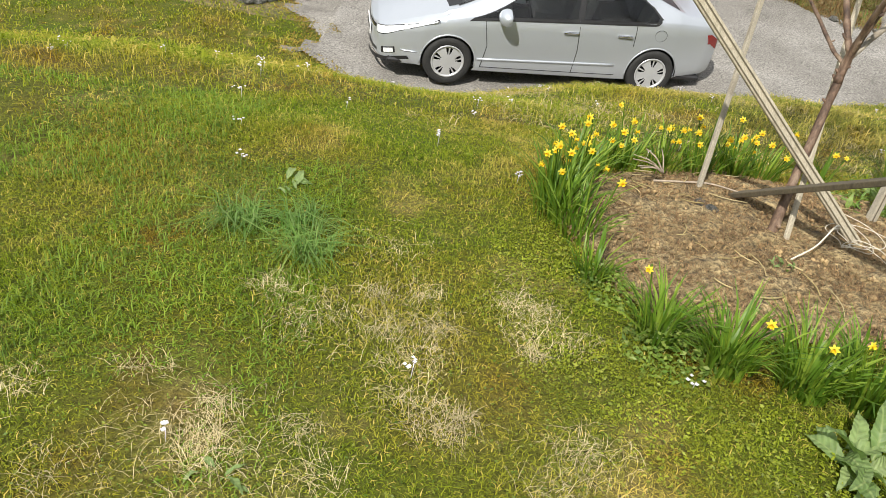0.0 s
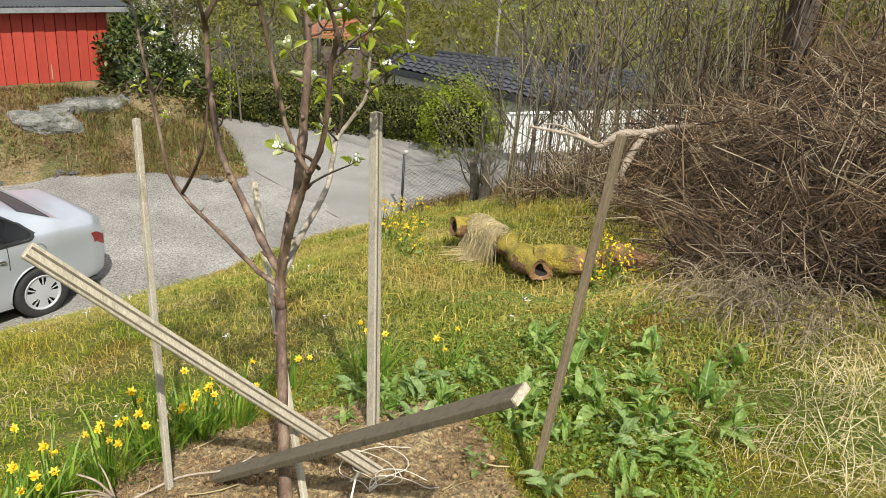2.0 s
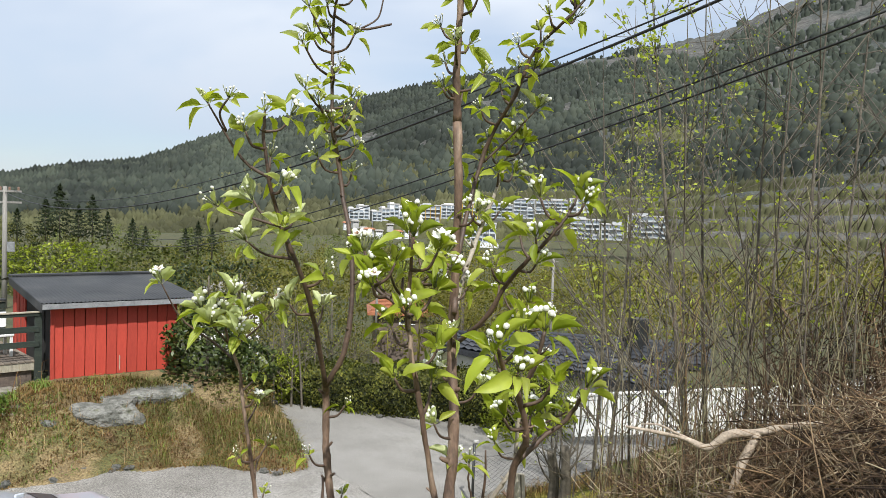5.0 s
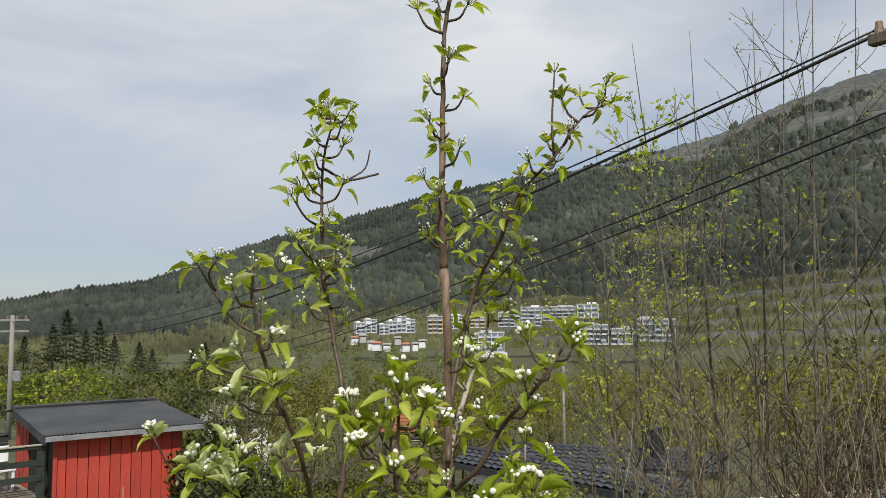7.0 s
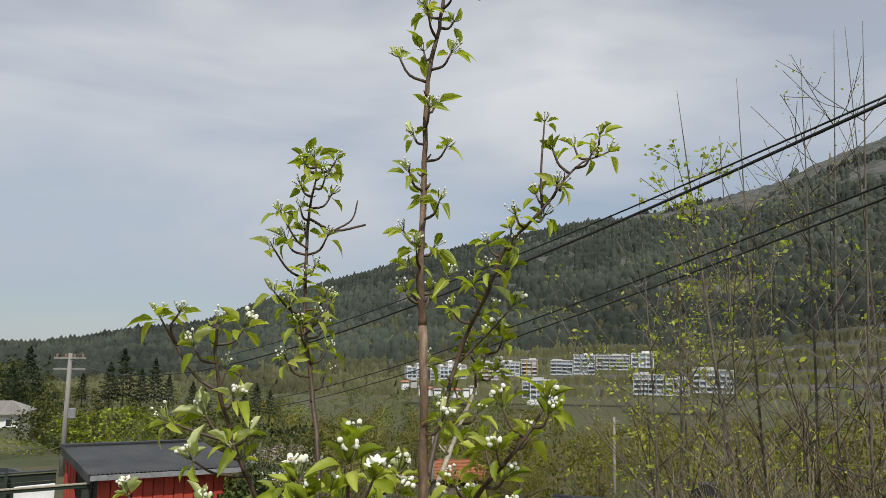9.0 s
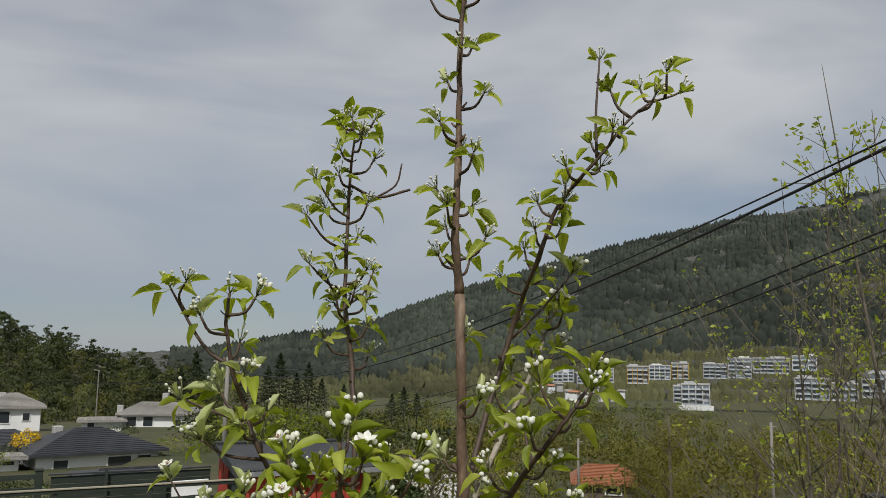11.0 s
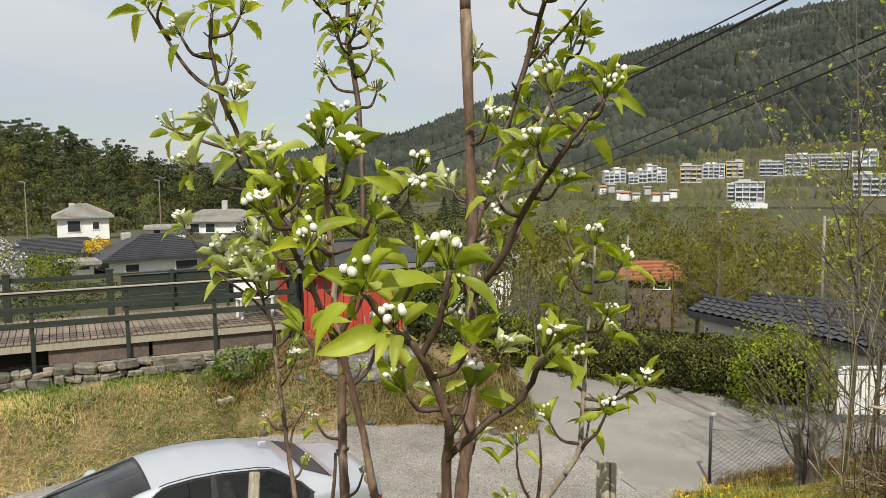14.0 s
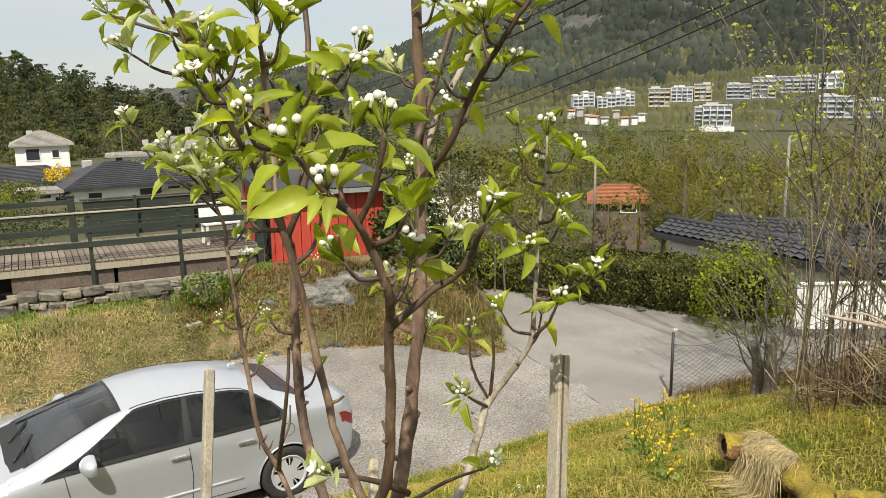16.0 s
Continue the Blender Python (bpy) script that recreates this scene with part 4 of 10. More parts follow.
house("house", (p.x, p.y, p.z), 6, 5.0, 5.0, 1.6, 1.3, M_WHITE, M_TILEGREY, "white house with a shallow grey hip roof", [(-0.9, 0.7, 1.2, 1.1), (1.2, 0.7, 0.6, 0.7)], 0.8, (-1.0, 0.2, 2.4))
p = place(33.0, 62, -8.35)
house("house", (p.x, p.y, p.z), -30, 3.9, 3.8, 0.8, 1.0, M_PANEL, M_ORANGE, "house with an orange tiled roof among trees", [(0.5, 0.4, 1.0, 0.6)], 2.6)
p = place(21.5, 60, -8.0)
house("house", (p.x, p.y, p.z), -25, 4.0, 4.0, 1.4, 0.9, M_WHITE, M_TILEGREY, "white house half hidden by trees", [(0.3, 0.7, 0.8, 0.7)], 1.5)


def far_house(az, r, el, w, h, wall, roof, rz, label):
    """A small gabled house far off."""
    f = place(az, r, el)
    b = thing("hillside_house", label, "house", "houses among the flats", Matrix.Translation(f) @ pose(0, 0, 0, 0, 0, -az + rz))
    part("wall", box(w, w * 0.8, h + 2, 0.05, (0, 0, h / 2 - 1)), wall, b)
    rf = part("roof", hip_roof(w, w * 0.8, h * 0.5, 0.4, w), roof, b)
    rf.location = (0, 0, h)
    for x in (-0.28, 0.0, 0.28):
        q = part("window", box(w * 0.16, 0.12, h * 0.32, 0.03), M_DARKPANE, b)
        q.location = (x * w, -w * 0.4 - 0.03, h * 0.55)


for k in range(9):
    az = 29.3 + 0.62 * k + rng.uniform(-0.2, 0.2)
    warm = k % 4 == 1
    far_house(az, R_F - rng.uniform(0, 30), -1.7 - rng.uniform(0, 0.7), rng.uniform(2.2, 3.2), rng.uniform(0.8, 1.2), M_FARWHITE if not warm else M_CONCRETE, M_FARROOF if k % 3 == 0 else M_TILEGREY, rng.uniform(-30, 30),
              "small white house with an orange roof among the trees" if k % 3 == 0 and not warm else "small pale house with a grey roof among the trees")

# ---- red shed, rail deck, stone wall and rock above the gravel ----
def plank_wall(parent, a, b, z0, z1, n, material, rng, proud=0.012):
    """Upright boards with narrow shadow gaps from a to b."""
    a, b = Vector(a), Vector(b)
    w = (b - a).length / n
    ang = math.degrees(math.atan2(b.y - a.y, b.x - a.x))
    me = bm_mesh("board", box(w - 0.012, 0.03, z1 - z0, 0.004))
    me.materials.append(material)
    for k in range(n):
        ob = solid("board", me, None, parent=parent)
        c = a.lerp(b, (k + 0.5) / n)
        ob.matrix_basis = pose(c.x, c.y, (z0 + z1) / 2, 0, 0, ang) @ Matrix.Translation((0, -proud * (k % 2), 0))


SHED = pose(3.62, 18.60, 0, 0, 0, 1.0)  # front left corner, x along the front
shed = thing("shed", "red board shed with a low dark corrugated roof on the bank", "shed", "", SHED)
SW, SD, SZ0, SZ1 = 2.40, 3.9, -2.12, -0.50
RIDGE_Y, RIDGE_Z, OVER_L, OVER_R, OVER_F = 2.95, 0.24, 0.26, 0.40, 0.32
# black core gives the shade behind the gaps of the boards
part("core", box(SW - 0.04, SD - 0.04, SZ1 - SZ0 + 0.1, 0.0, (SW / 2, SD / 2 + 0.03, (SZ0 + SZ1) / 2)), M_SHADEBLACK, shed)
plank_wall(shed, (0, 0, 0), (SW, 0, 0), SZ0, SZ1, 12, M_RED, rng)
plank_wall(shed, (SW, 0, 0), (SW, SD, 0), SZ0, SZ1 + 0.1, 12, M_RED, rng)
plank_wall(shed, (0, SD, 0), (0, 2.5, 0), SZ0, SZ1 + 0.1, 7, M_RED, rng)
# dark boards and black panel carry the overhang's shade in their colour
plank_wall(shed, (0.06, 2.5, 0), (0.06, 0.0, 0), SZ0, SZ1 + 0.1, 12, M_WOODDARK, rng)
part("door", box(0.05, 0.85, 1.5, 0.006, (0.02, 1.1, SZ0 + 0.8)), M_SHADEBLACK, shed, "black panel for the shaded doorway under the roof's overhang")
roof_v, roof_q = [], []
nx = 120
for i in range(nx + 1):
    x = -OVER_L + (SW + OVER_L + OVER_R) * i / nx
    wave = 0.016 * math.sin(i * math.pi / 1.5)
    for y, z in ((-OVER_F, SZ1 + 0.09), (RIDGE_Y, SZ1 + RIDGE_Z + 0.05), (SD + 0.25, SZ1 + 0.10)):
        roof_v.append((x, y, z + wave))
for i in range(nx):
    for j in range(2):
        roof_q.append((i * 3 + j, i * 3 + 3 + j, i * 3 + 4 + j, i * 3 + 1 + j))
part("roof", arr_mesh("roof", roof_v, np.array(roof_q)), M_SHEET, shed, "dark corrugated roof sheets")
part("fascia", box(SW + OVER_L + OVER_R, 0.035, 0.10, 0.004, ((SW - OVER_L + OVER_R) / 2, -OVER_F + 0.02, SZ1 + 0.02)), M_FASCIA, shed, "weathered pale grey fascia board")
part("soffit", box(SW + OVER_L + OVER_R - 0.06, OVER_F, 0.03, 0.0, ((SW - OVER_L + OVER_R) / 2, -OVER_F / 2 + 0.03, SZ1 + 0.0)), M_WOODDARK, shed)
for x, dz in ((-OVER_L + 0.012, 0), (SW + OVER_R - 0.012, 0)):
    part("barge_board", beam((x, -OVER_F, SZ1 + 0.0), (x, RIDGE_Y, SZ1 + RIDGE_Z - 0.04), 0.03, 0.15), M_SHEET, shed)
part("ridge_cap", beam((-OVER_L, RIDGE_Y, SZ1 + RIDGE_Z + 0.08), (SW + OVER_R, RIDGE_Y, SZ1 + RIDGE_Z + 0.08), 0.18, 0.04), M_SHEET, shed)
part("corner_board", box(0.07, 0.05, SZ1 - SZ0, 0.004, (0.0, -0.03, (SZ0 + SZ1) / 2)), M_RED, shed)
part("sill_beam", box(SW + 0.1, 0.12, 0.09, 0.008, (SW / 2, -0.02, SZ0 - 0.03)), M_WOODGREY, shed, "pale weathered sill beam")
part("paint_scar", box(0.02, 0.004, 0.30, 0.0, (1.25, -0.046, SZ0 + 0.42)), M_WOODPALE, shed, "bare streak where the red paint has flaked")

# the deck with its rails runs from the left to the shed
DECK_TURN = Matrix.Translation((0.6, 18.22, 0)) @ pose(0, 0, 0, 0, 0, 6.5) @ Matrix.Translation((-0.6, -18.1, 0))
deck = thing("deck", "weathered wooden deck on posts with dark green rails", "deck", "", DECK_TURN)
DZ = -1.54
A0, A1 = Vector((-6.8, 18.2, 0)), Vector((3.4, 18.2, 0))
across = Vector((0.0, 2.3, 0))
nb = 87
bme = bm_mesh("deck_board", box(0.105, 2.5, 0.03, 0.004))
bme.materials.append(M_DECK)
for k in range(nb):
    ob = solid("deck_board", bme, None, parent=deck)
    c = A0.lerp(A1, (k + 0.5) / nb) + across / 2
    ob.location = (c.x, c.y, DZ)
part("edge_beam", beam(A0 + Vector((0, -0.06, DZ - 0.09)), A1 + Vector((0, -0.06, DZ - 0.09)), 0.05, 0.14), M_WOODGREY, deck)
for k, x in enumerate(np.arange(-6.3, 3.5, 1.62)):
    post = part("rail_post", box(0.07, 0.07, 1.55, 0.006), M_RAIL, deck)
    post.location = (x, 18.12, DZ + 0.14)
post = part("rail_post", box(0.07, 0.07, 1.55, 0.006), M_RAIL, deck)
post.location = (3.36, 18.12, DZ + 0.14)
for x in (-5.6, -3.8, -1.95, 0.02):
    fp = part("rail_post", box(0.14, 0.14, 1.15, 0.01), M_RAIL, deck)
    fp.location = (x, 20.55, DZ + 0.40)
    cp = part("cap", box(0.17, 0.17, 0.05, 0.012), M_RAIL, fp)
    cp.location = (0, 0, 0.59)
for z, h in ((0.90, 0.06), (0.62, 0.11), (0.34, 0.11)):
    part("rail", beam((-6.8, 18.08, DZ + z), (3.4, 18.08, DZ + z), 0.03, h), M_RAIL, deck)
part("rail_cap", beam((-6.8, 18.09, DZ + 0.945), (3.4, 18.09, DZ + 0.945), 0.09, 0.025), M_WOODGREY, deck, "weathered flat cap on the rail")
for z in (0.86, 0.60):
    part("rail", beam((-6.8, 20.55, DZ + z), (0.0, 20.55, DZ + z), 0.03, 0.10), M_RAIL, deck)
for k in range(5):
    part("screen_board", beam((0.25, 20.6, DZ + 0.14 + 0.155 * k), (3.5, 20.7, DZ + 0.14 + 0.155 * k), 0.02, 0.145), M_RAIL, deck)
for x in (1.3, 2.5):
    part("screen_post", box(0.06, 0.06, 0.98, 0.005, (x, 20.52, DZ + 0.44)), M_RAIL, deck)
part("screen_cap", beam((0.2, 20.62, DZ + 0.88), (3.5, 20.72, DZ + 0.88), 0.16, 0.03), M_SHEET, deck)
for x0, x1 in ((-1.2, 0.55), (0.62, 3.3)):
    part("skirt_panel", box(x1 - x0, 0.03, 0.30, 0.004, ((x0 + x1) / 2, 18.20, DZ - 0.31)), M_PANEL, deck, "brown board skirt under the deck")
part("ground_beam", beam((-1.3, 18.15, DZ - 0.51), (3.3, 18.15, DZ - 0.49), 0.06, 0.07), M_WOODGREY, deck)
# black box added for the shade beneath the deck
part("under_shade", box(9.9, 1.8, 0.40, 0.0, (-1.75, 19.4, DZ - 0.30)), M_SHADEBLACK, deck)
tbl = thing("garden_bench", "white garden bench on the deck", "bench", "", DECK_TURN @ pose(2.75, 18.85, DZ + 0.015, 0, 0, 8))
part("seat", box(0.75, 0.36, 0.05, 0.01, (0, 0, 0.42)), M_WHITE, tbl)
part("backrest", box(0.75, 0.04, 0.30, 0.01, (0, 0.2, 0.68)), M_WHITE, tbl)
for x, y in ((-0.33, -0.14), (0.33, -0.14), (-0.33, 0.14), (0.33, 0.14)):
    part("leg", box(0.05, 0.05, 0.40, 0.006, (x, y, 0.20)), M_WHITE, tbl)


def stone_me(rng, flat=0.7):
    """A rough quarried block with broken edges."""
    bm = bmesh.new()
    bmesh.ops.create_cube(bm, size=0.86)
    bmesh.ops.bevel(bm, geom=bm.edges[:], offset=0.10, segments=1, affect="EDGES")
    off = Vector(rng.uniform(0, 50, 3))
    for v in bm.verts:
        v.co += Vector((noise.noise(v.co * 1.7 + off), noise.noise(v.co * 1.7 + off * 2), noise.noise(v.co * 1.7 - off))) * 0.16
        v.co.z *= flat
    me = bm_mesh("stone", bm)
    me.materials.append(M_STONE)
    return me


stones = [stone_me(rng) for _ in range(6)]
wall = thing("dry_stone_wall", "low dry stone wall of grey stones under the deck", "wall", kind="structure", m=DECK_TURN)
for row in range(3):
    x = -6.8 + 0.1 * row
    while x < 2.9:
        w = rng.uniform(0.14, 0.52)
        y = 17.98 - 0.05 * (2 - row) + rng.uniform(-0.09, 0.06)
        ob = solid("stone", stones[rng.integers(6)], None, parent=wall)
        ob.matrix_basis = pose(x + w / 2, y, -2.36 + 0.15 * row + rng.uniform(-0.04, 0.03), rng.uniform(-9, 9), rng.uniform(-8, 8), rng.uniform(-12, 12)) @ Matrix.Diagonal((w * 1.12, 0.34, rng.uniform(0.16, 0.30), 1))
        x += w
for k in range(14):
    x, y = rng.uniform(1.6, 3.2), rng.uniform(16.9, 17.8)
    s = rng.uniform(0.15, 0.38)
    ob = solid("stone", stones[k % 6], None, parent=wall)
    ob.matrix_basis = pose(x, y, land1(x, y) + 0.1 * s, 0, 0, rng.uniform(0, 180)) @ Matrix.Diagonal((s, s, s, 1))


def boulder(name, at, size, seed, label, rz=0.0, flat=1.0):
    bm = bmesh.new()
    bmesh.ops.create_icosphere(bm, subdivisions=5 if max(size) > 0.6 else 3, radius=0.5)
    for v in bm.verts:
        p = v.co.copy()
        k = 1 + 0.42 * noise.fractal(p * 1.7 + Vector((seed, seed * 0.3, 0)), 1.0, 2.0, 5)
        c = noise.voronoi(p * 2.2 + Vector((seed, 0, 0)))[0][0]
        v.co = p * (k - 0.18 * c)
        v.co.z = min(v.co.z, 0.33 + 0.03 * p.x)
    ob = solid(name, bm_mesh(name, bm), M_ROCK, label, "rock")
    ob.matrix_basis = pose(*at, 0, 0, rz) @ Matrix.Diagonal((*size, 1))
    return ob


boulder("boulder", (4.42, 17.4, -2.42), (1.5, 1.2, 0.98), 3.1, "large grey lichen-covered rock in front of the shed", 4)
boulder("boulder", (5.55, 17.6, -2.36), (1.75, 1.1, 1.05), 8.4, "grey rock ledge beside the shed", -8)
boulder("boulder", (3.35, 17.2, -2.45), (0.6, 0.5, 0.45), 5.7, "small grey rock on the bank", 30)
for k in range(9):
    x = -3.9 + 0.22 * k + rng.uniform(-0.1, 0.1)
    y = 13.2 + 0.35 * k * 0.4 + rng.uniform(-0.3, 0.3)
    s = rng.uniform(0.25, 0.55)
    boulder("rubble_stone", (x, y, land1(x, y) + 0.05), (s * 1.3, s, s * 0.7), 11.0 + k, "loose grey stone at the edge of the lawn", rng.uniform(0, 90))
for k in range(16):
    x = rng.uniform(-1.5, 6.5)
    y = float(far_y(x)) + rng.uniform(0.05, 0.3)
    s = rng.uniform(0.08, 0.2)
    boulder("edge_stone", (x, y, land1(x, y) + 0.02), (s * 1.3, s, s * 0.8), 31.0 + k, "small stone along the gravel edge", rng.uniform(0, 90))


# ---- plants of the bank ----
def tuft_field(name, n, area, inside, height, width, material, label, lean=0.8, rng=rng):
    """Blades strewn over the land where a rule says so."""
    x0, x1, y0, y1 = area
    x, y = rng.uniform(x0, x1, n), rng.uniform(y0, y1, n)
    k = inside(x, y)
    x, y = x[k], y[k]
    base = np.stack([x, y, land(x, y) - 0.01], 1)
    h = rng.uniform(*height, len(x))
    v, t = blades(rng, base, h, rng.uniform(*width, len(x)), lean)
    return solid(name, arr_mesh(name, v, t), material, label, "grass", kind="stuff")


def on_bank(x, y):
    return (y > far_y(x) + 0.1) & (y < far_y(x) + 2.8) & (x < 7.6)


tuft_field("bank_dry_grass", 80000, (-8, 4.8, 13.4, 19), lambda x, y: on_bank(x, y) & (y < 18.0) & (np.sin(x * 3.3 + y * 2.1) + np.sin(5.3 * x - 3.7 * y) + 2.0 > 4.0 * ss(0.2, 3.2, x)), (0.05, 0.15), (0.005, 0.013), M_DRYGRASS, "bleached dry grass on the bank", 1.6)
tuft_field("bank_corner_weeds", 9000, (4.8, 8.2, 14.6, 18.4), lambda x, y: on_bank(x, y) & (np.sin(2.9 * x + 1.7 * y) + np.sin(5.1 * x - 2.2 * y) > -0.6), (0.08, 0.30), (0.008, 0.018), M_CORNERWEED, "olive and brown weeds on the bank corner", 0.8)
tuft_field("bank_green_strip", 9000, (-8, 3.6, 15.8, 18.2), lambda x, y: on_bank(x, y) & (np.abs(y - 16.95 - 0.11 * (x - 0.6) + 0.25 * np.sin(2.3 * x)) < 0.38), (0.06, 0.22), (0.008, 0.02), M_WEED, "green weeds below the stone wall")
tuft_field("bank_green_grass", 15000, (-8, 7.6, 13.2, 19), lambda x, y: on_bank(x, y) & (np.sin(x * 1.7 + y) + 0.8 * np.sin(x * 4.1 - y * 2.3) > 0.55 - 0.6 * ss(1.5, 4.0, x)), (0.06, 0.20), (0.008, 0.02), M_WEED, "green grass and weeds on the bank")
M_RUSTWEED = leafy("rust brown heath", [(0.15, 0.08, 0.03), (0.22, 0.13, 0.05), (0.17, 0.16, 0.05)], 0.8, 0.15, 1.2, 0.35, (1, 0.9, 0.5))
M_RUSTSTALK = leafy("brown dead stalks", [(0.16, 0.095, 0.045), (0.26, 0.18, 0.09), (0.34, 0.26, 0.14)], 0.8, 0.1, 1.2, 0.3, (1, 0.9, 0.5))
tuft_field("bank_rust_heath", 42000, (1.6, 7.7, 13.0, 18.3), on_bank, (0.04, 0.13), (0.010, 0.022), M_RUSTWEED, "rust brown low heath on the bank")
tuft_field("bank_stalks", 420, (2.4, 7.4, 14.0, 17.4), on_bank, (0.25, 0.75), (0.005, 0.010), M_RUSTSTALK, "tall dead stalks on the bank", 0.8)
tuft_field("rank_stalks", 420, (-6.5, 3.4, 16.6, 18.6), lambda x, y: np.abs(y - 17.75 - 0.11 * (x - 0.6)) < 0.28, (0.3, 0.9), (0.01, 0.018), M_RUSTWEED, "dead weed stalks along the stone wall", 0.8)


def leaf_mass(name, centre, radii, n, size, material, label, category="bush", rng=rng, hollow=0.55, stems=0, stem_mat=None, flat_bottom=True):
    """A shrub: leaves through an uneven, lumpy body, with stems below."""
    c = np.array(centre)
    d = rng.normal(size=(n, 3))
    d /= np.linalg.norm(d, axis=1, keepdims=True)
    r = rng.uniform(hollow, 1.0, n) ** 0.6
    lump = np.array([1 + 0.42 * noise.noise(Vector(q) * 2.3 + Vector(c)) + 0.16 * noise.noise(Vector(q) * 6.0 + Vector(c)) for q in d])
    p = d * (r * lump)[:, None] * np.array(radii)
    if flat_bottom:
        p[:, 2] = np.maximum(p[:, 2], -radii[2] * 0.96 + rng.uniform(0, 0.1, n))
    v, t = leaf_quads(rng, p, rng.uniform(0.6, 1.3, n) * size, 0.3)
    t, out = outward(v, t, (0, 0, -0.3 * radii[2]))
    out = out + rng.normal(size=(n, 1, 3)).repeat(4, 1).reshape(-1, 3) * 0.45
    ob = thing(name, label, category, "", Matrix.Translation(centre))
    part("leaves", rounded(arr_mesh("leaves", v, t), out / np.linalg.norm(out, axis=1, keepdims=True)), material, ob)
    h = Heap()
    for k in range(max(stems, 5)):
        q = d[k] * np.array(radii) * 0.8
        q[2] = abs(q[2]) * 0.7
        h.tube(curve_points([(q[0] * 0.15, q[1] * 0.15, -radii[2] - 0.08), (q[0] * 0.5, q[1] * 0.5, -radii[2] * 0.2), tuple(q)], 6), np.linspace(0.022, 0.005, 6), 5)
    tagged(part("stem_growth", h.mesh("stem_growth"), stem_mat or M_WILLOWBARK, ob), kind="stuff")
    return ob


leaf_mass("evergreen_shrub", (6.38, 17.9, -1.5), (0.80, 0.7, 1.08), 5200, 0.10, M_SHRUBLEAF, "dense dark green evergreen shrub beside the shed")
leaf_mass("shrub", (6.75, 17.0, -2.25), (0.75, 0.5, 0.42), 1500, 0.07, M_CORNERWEED, "low olive weeds and shoots in front of the evergreen")
leaf_mass("evergreen_shrub", (7.2, 17.4, -1.75), (0.5, 0.5, 0.55), 1800, 0.09, M_SHRUBLEAF, "small dark green evergreen shrub")
for az, r, el, w, hh, mat, lab in ((-9.0, 34, -8.9, 2.4, 0.75, M_SHRUBLEAF, "dark green garden shrubs behind the deck"), (-6.6, 38, -8.3, 2.2, 0.7, M_GREENTREE, "green garden bush behind the deck"), (-3.9, 40, -8.3, 1.6, 0.6, M_SHRUBLEAF, "dark green garden shrubs behind the deck"), (3.6, 40, -8.4, 1.8, 0.6, M_GREENTREE, "green garden bush behind the deck")):
    _q = place(az, r, el)
    leaf_mass("shrub", (_q.x, _q.y, _q.z), (w, w * 0.6, hh), 1500, 0.11, mat, lab)
leaf_mass("shrub", (8.15, 17.9, -2.2), (0.42, 0.4, 0.62), 1300, 0.07, M_BUSH, "bright green young bush by the corner of the lane")
leaf_mass("shrub", (2.2, 17.6, -2.1), (0.55, 0.4, 0.35), 900, 0.07, M_WEED, "low green shrub at the foot of the deck")
leaf_mass("shrub", (-5.6, 22.0, -1.3), (1.5, 1.0, 0.9), 2600, 0.09, M_BUSH, "light green garden bush behind the deck")
_q = place(-4.2, 60, -5.3)
leaf_mass("forsythia", (_q.x, _q.y, _q.z), (0.95, 0.7, 0.7), 1200, 0.14, M_YELLOWFLOWER, "yellow flowering forsythia bush by the bungalow")
for az, r, el, w, hh, mat, lab in ((-5.2, 58, -6.2, 1.6, 0.8, M_DARKBUSH, "dark green bush in a garden"), (-9.0, 40, -6.6, 1.9, 1.1, M_BUSH, "light green bush in a garden"), (-10.6, 36, -6.2, 1.6, 1.4, M_PALEFLOWER, "shrub covered in white blossom"),
                               (-7.4, 44, -6.6, 1.5, 0.8, M_GREENTREE, "green bush in a garden"), (-7.0, 50, -6.3, 1.7, 0.7, M_BUSH, "light green bush in a garden"), (0.9, 80, -4.9, 2.2, 0.8, M_GREENTREE, "green bush below the white house"), (4.8, 60, -6.0, 2.4, 0.9, M_BUSH, "light green bush behind the shed"), (-11.5, 42, -5.6, 1.8, 1.2, M_GREENTREE, "green bush in a garden")):
    _q = place(az, r, el)
    leaf_mass("shrub", (_q.x, _q.y, _q.z), (w, w * 0.6, hh), 1500, 0.12, mat, lab)
tuft_field("wall_weeds", 14000, (-7.5, 3.5, 16.4, 18.6), lambda x, y: (np.abs(y - 17.68 - 0.11 * (x - 0.6)) < 0.30) & (np.sin(3.1 * x) + np.sin(7.3 * x + 2) > -0.4), (0.06, 0.26), (0.010, 0.024), M_WEED, "green weeds along the foot of the deck", 0.9)

# hedge along the lane
hedge = thing("hedge", "clipped dark green hedge with yellow-green new growth", "hedge")
HA, HB = np.array([7.7, 19.2]), np.array([12.3, 13.7])
hl = float(np.hypot(*(HB - HA)))
hd_ = (HB - HA) / hl
hn = np.array([hd_[1], -hd_[0]])
nh = 44000
u, w_, z_ = rng.uniform(0, hl, nh), rng.uniform(-1, 1, nh), rng.uniform(0, 1, nh)
face = rng.integers(0, 3, nh)
w_ = np.where(face != 1, np.sign(w_) * (0.86 + rng.uniform(-0.06, 0.18, nh)), w_)
z_ = np.where(face == 1, 1 + rng.uniform(-0.2, 0.08, nh), z_)
bul = np.array([noise.noise((a * 1.3, b * 2.4, c * 1.4)) + 0.5 * noise.noise((a * 4.1, b * 5.0, c * 3)) for a, b, c in zip(u, z_, w_)])
hw = 0.62 * (1 - 0.10 * z_) * (1 + 0.24 * bul)
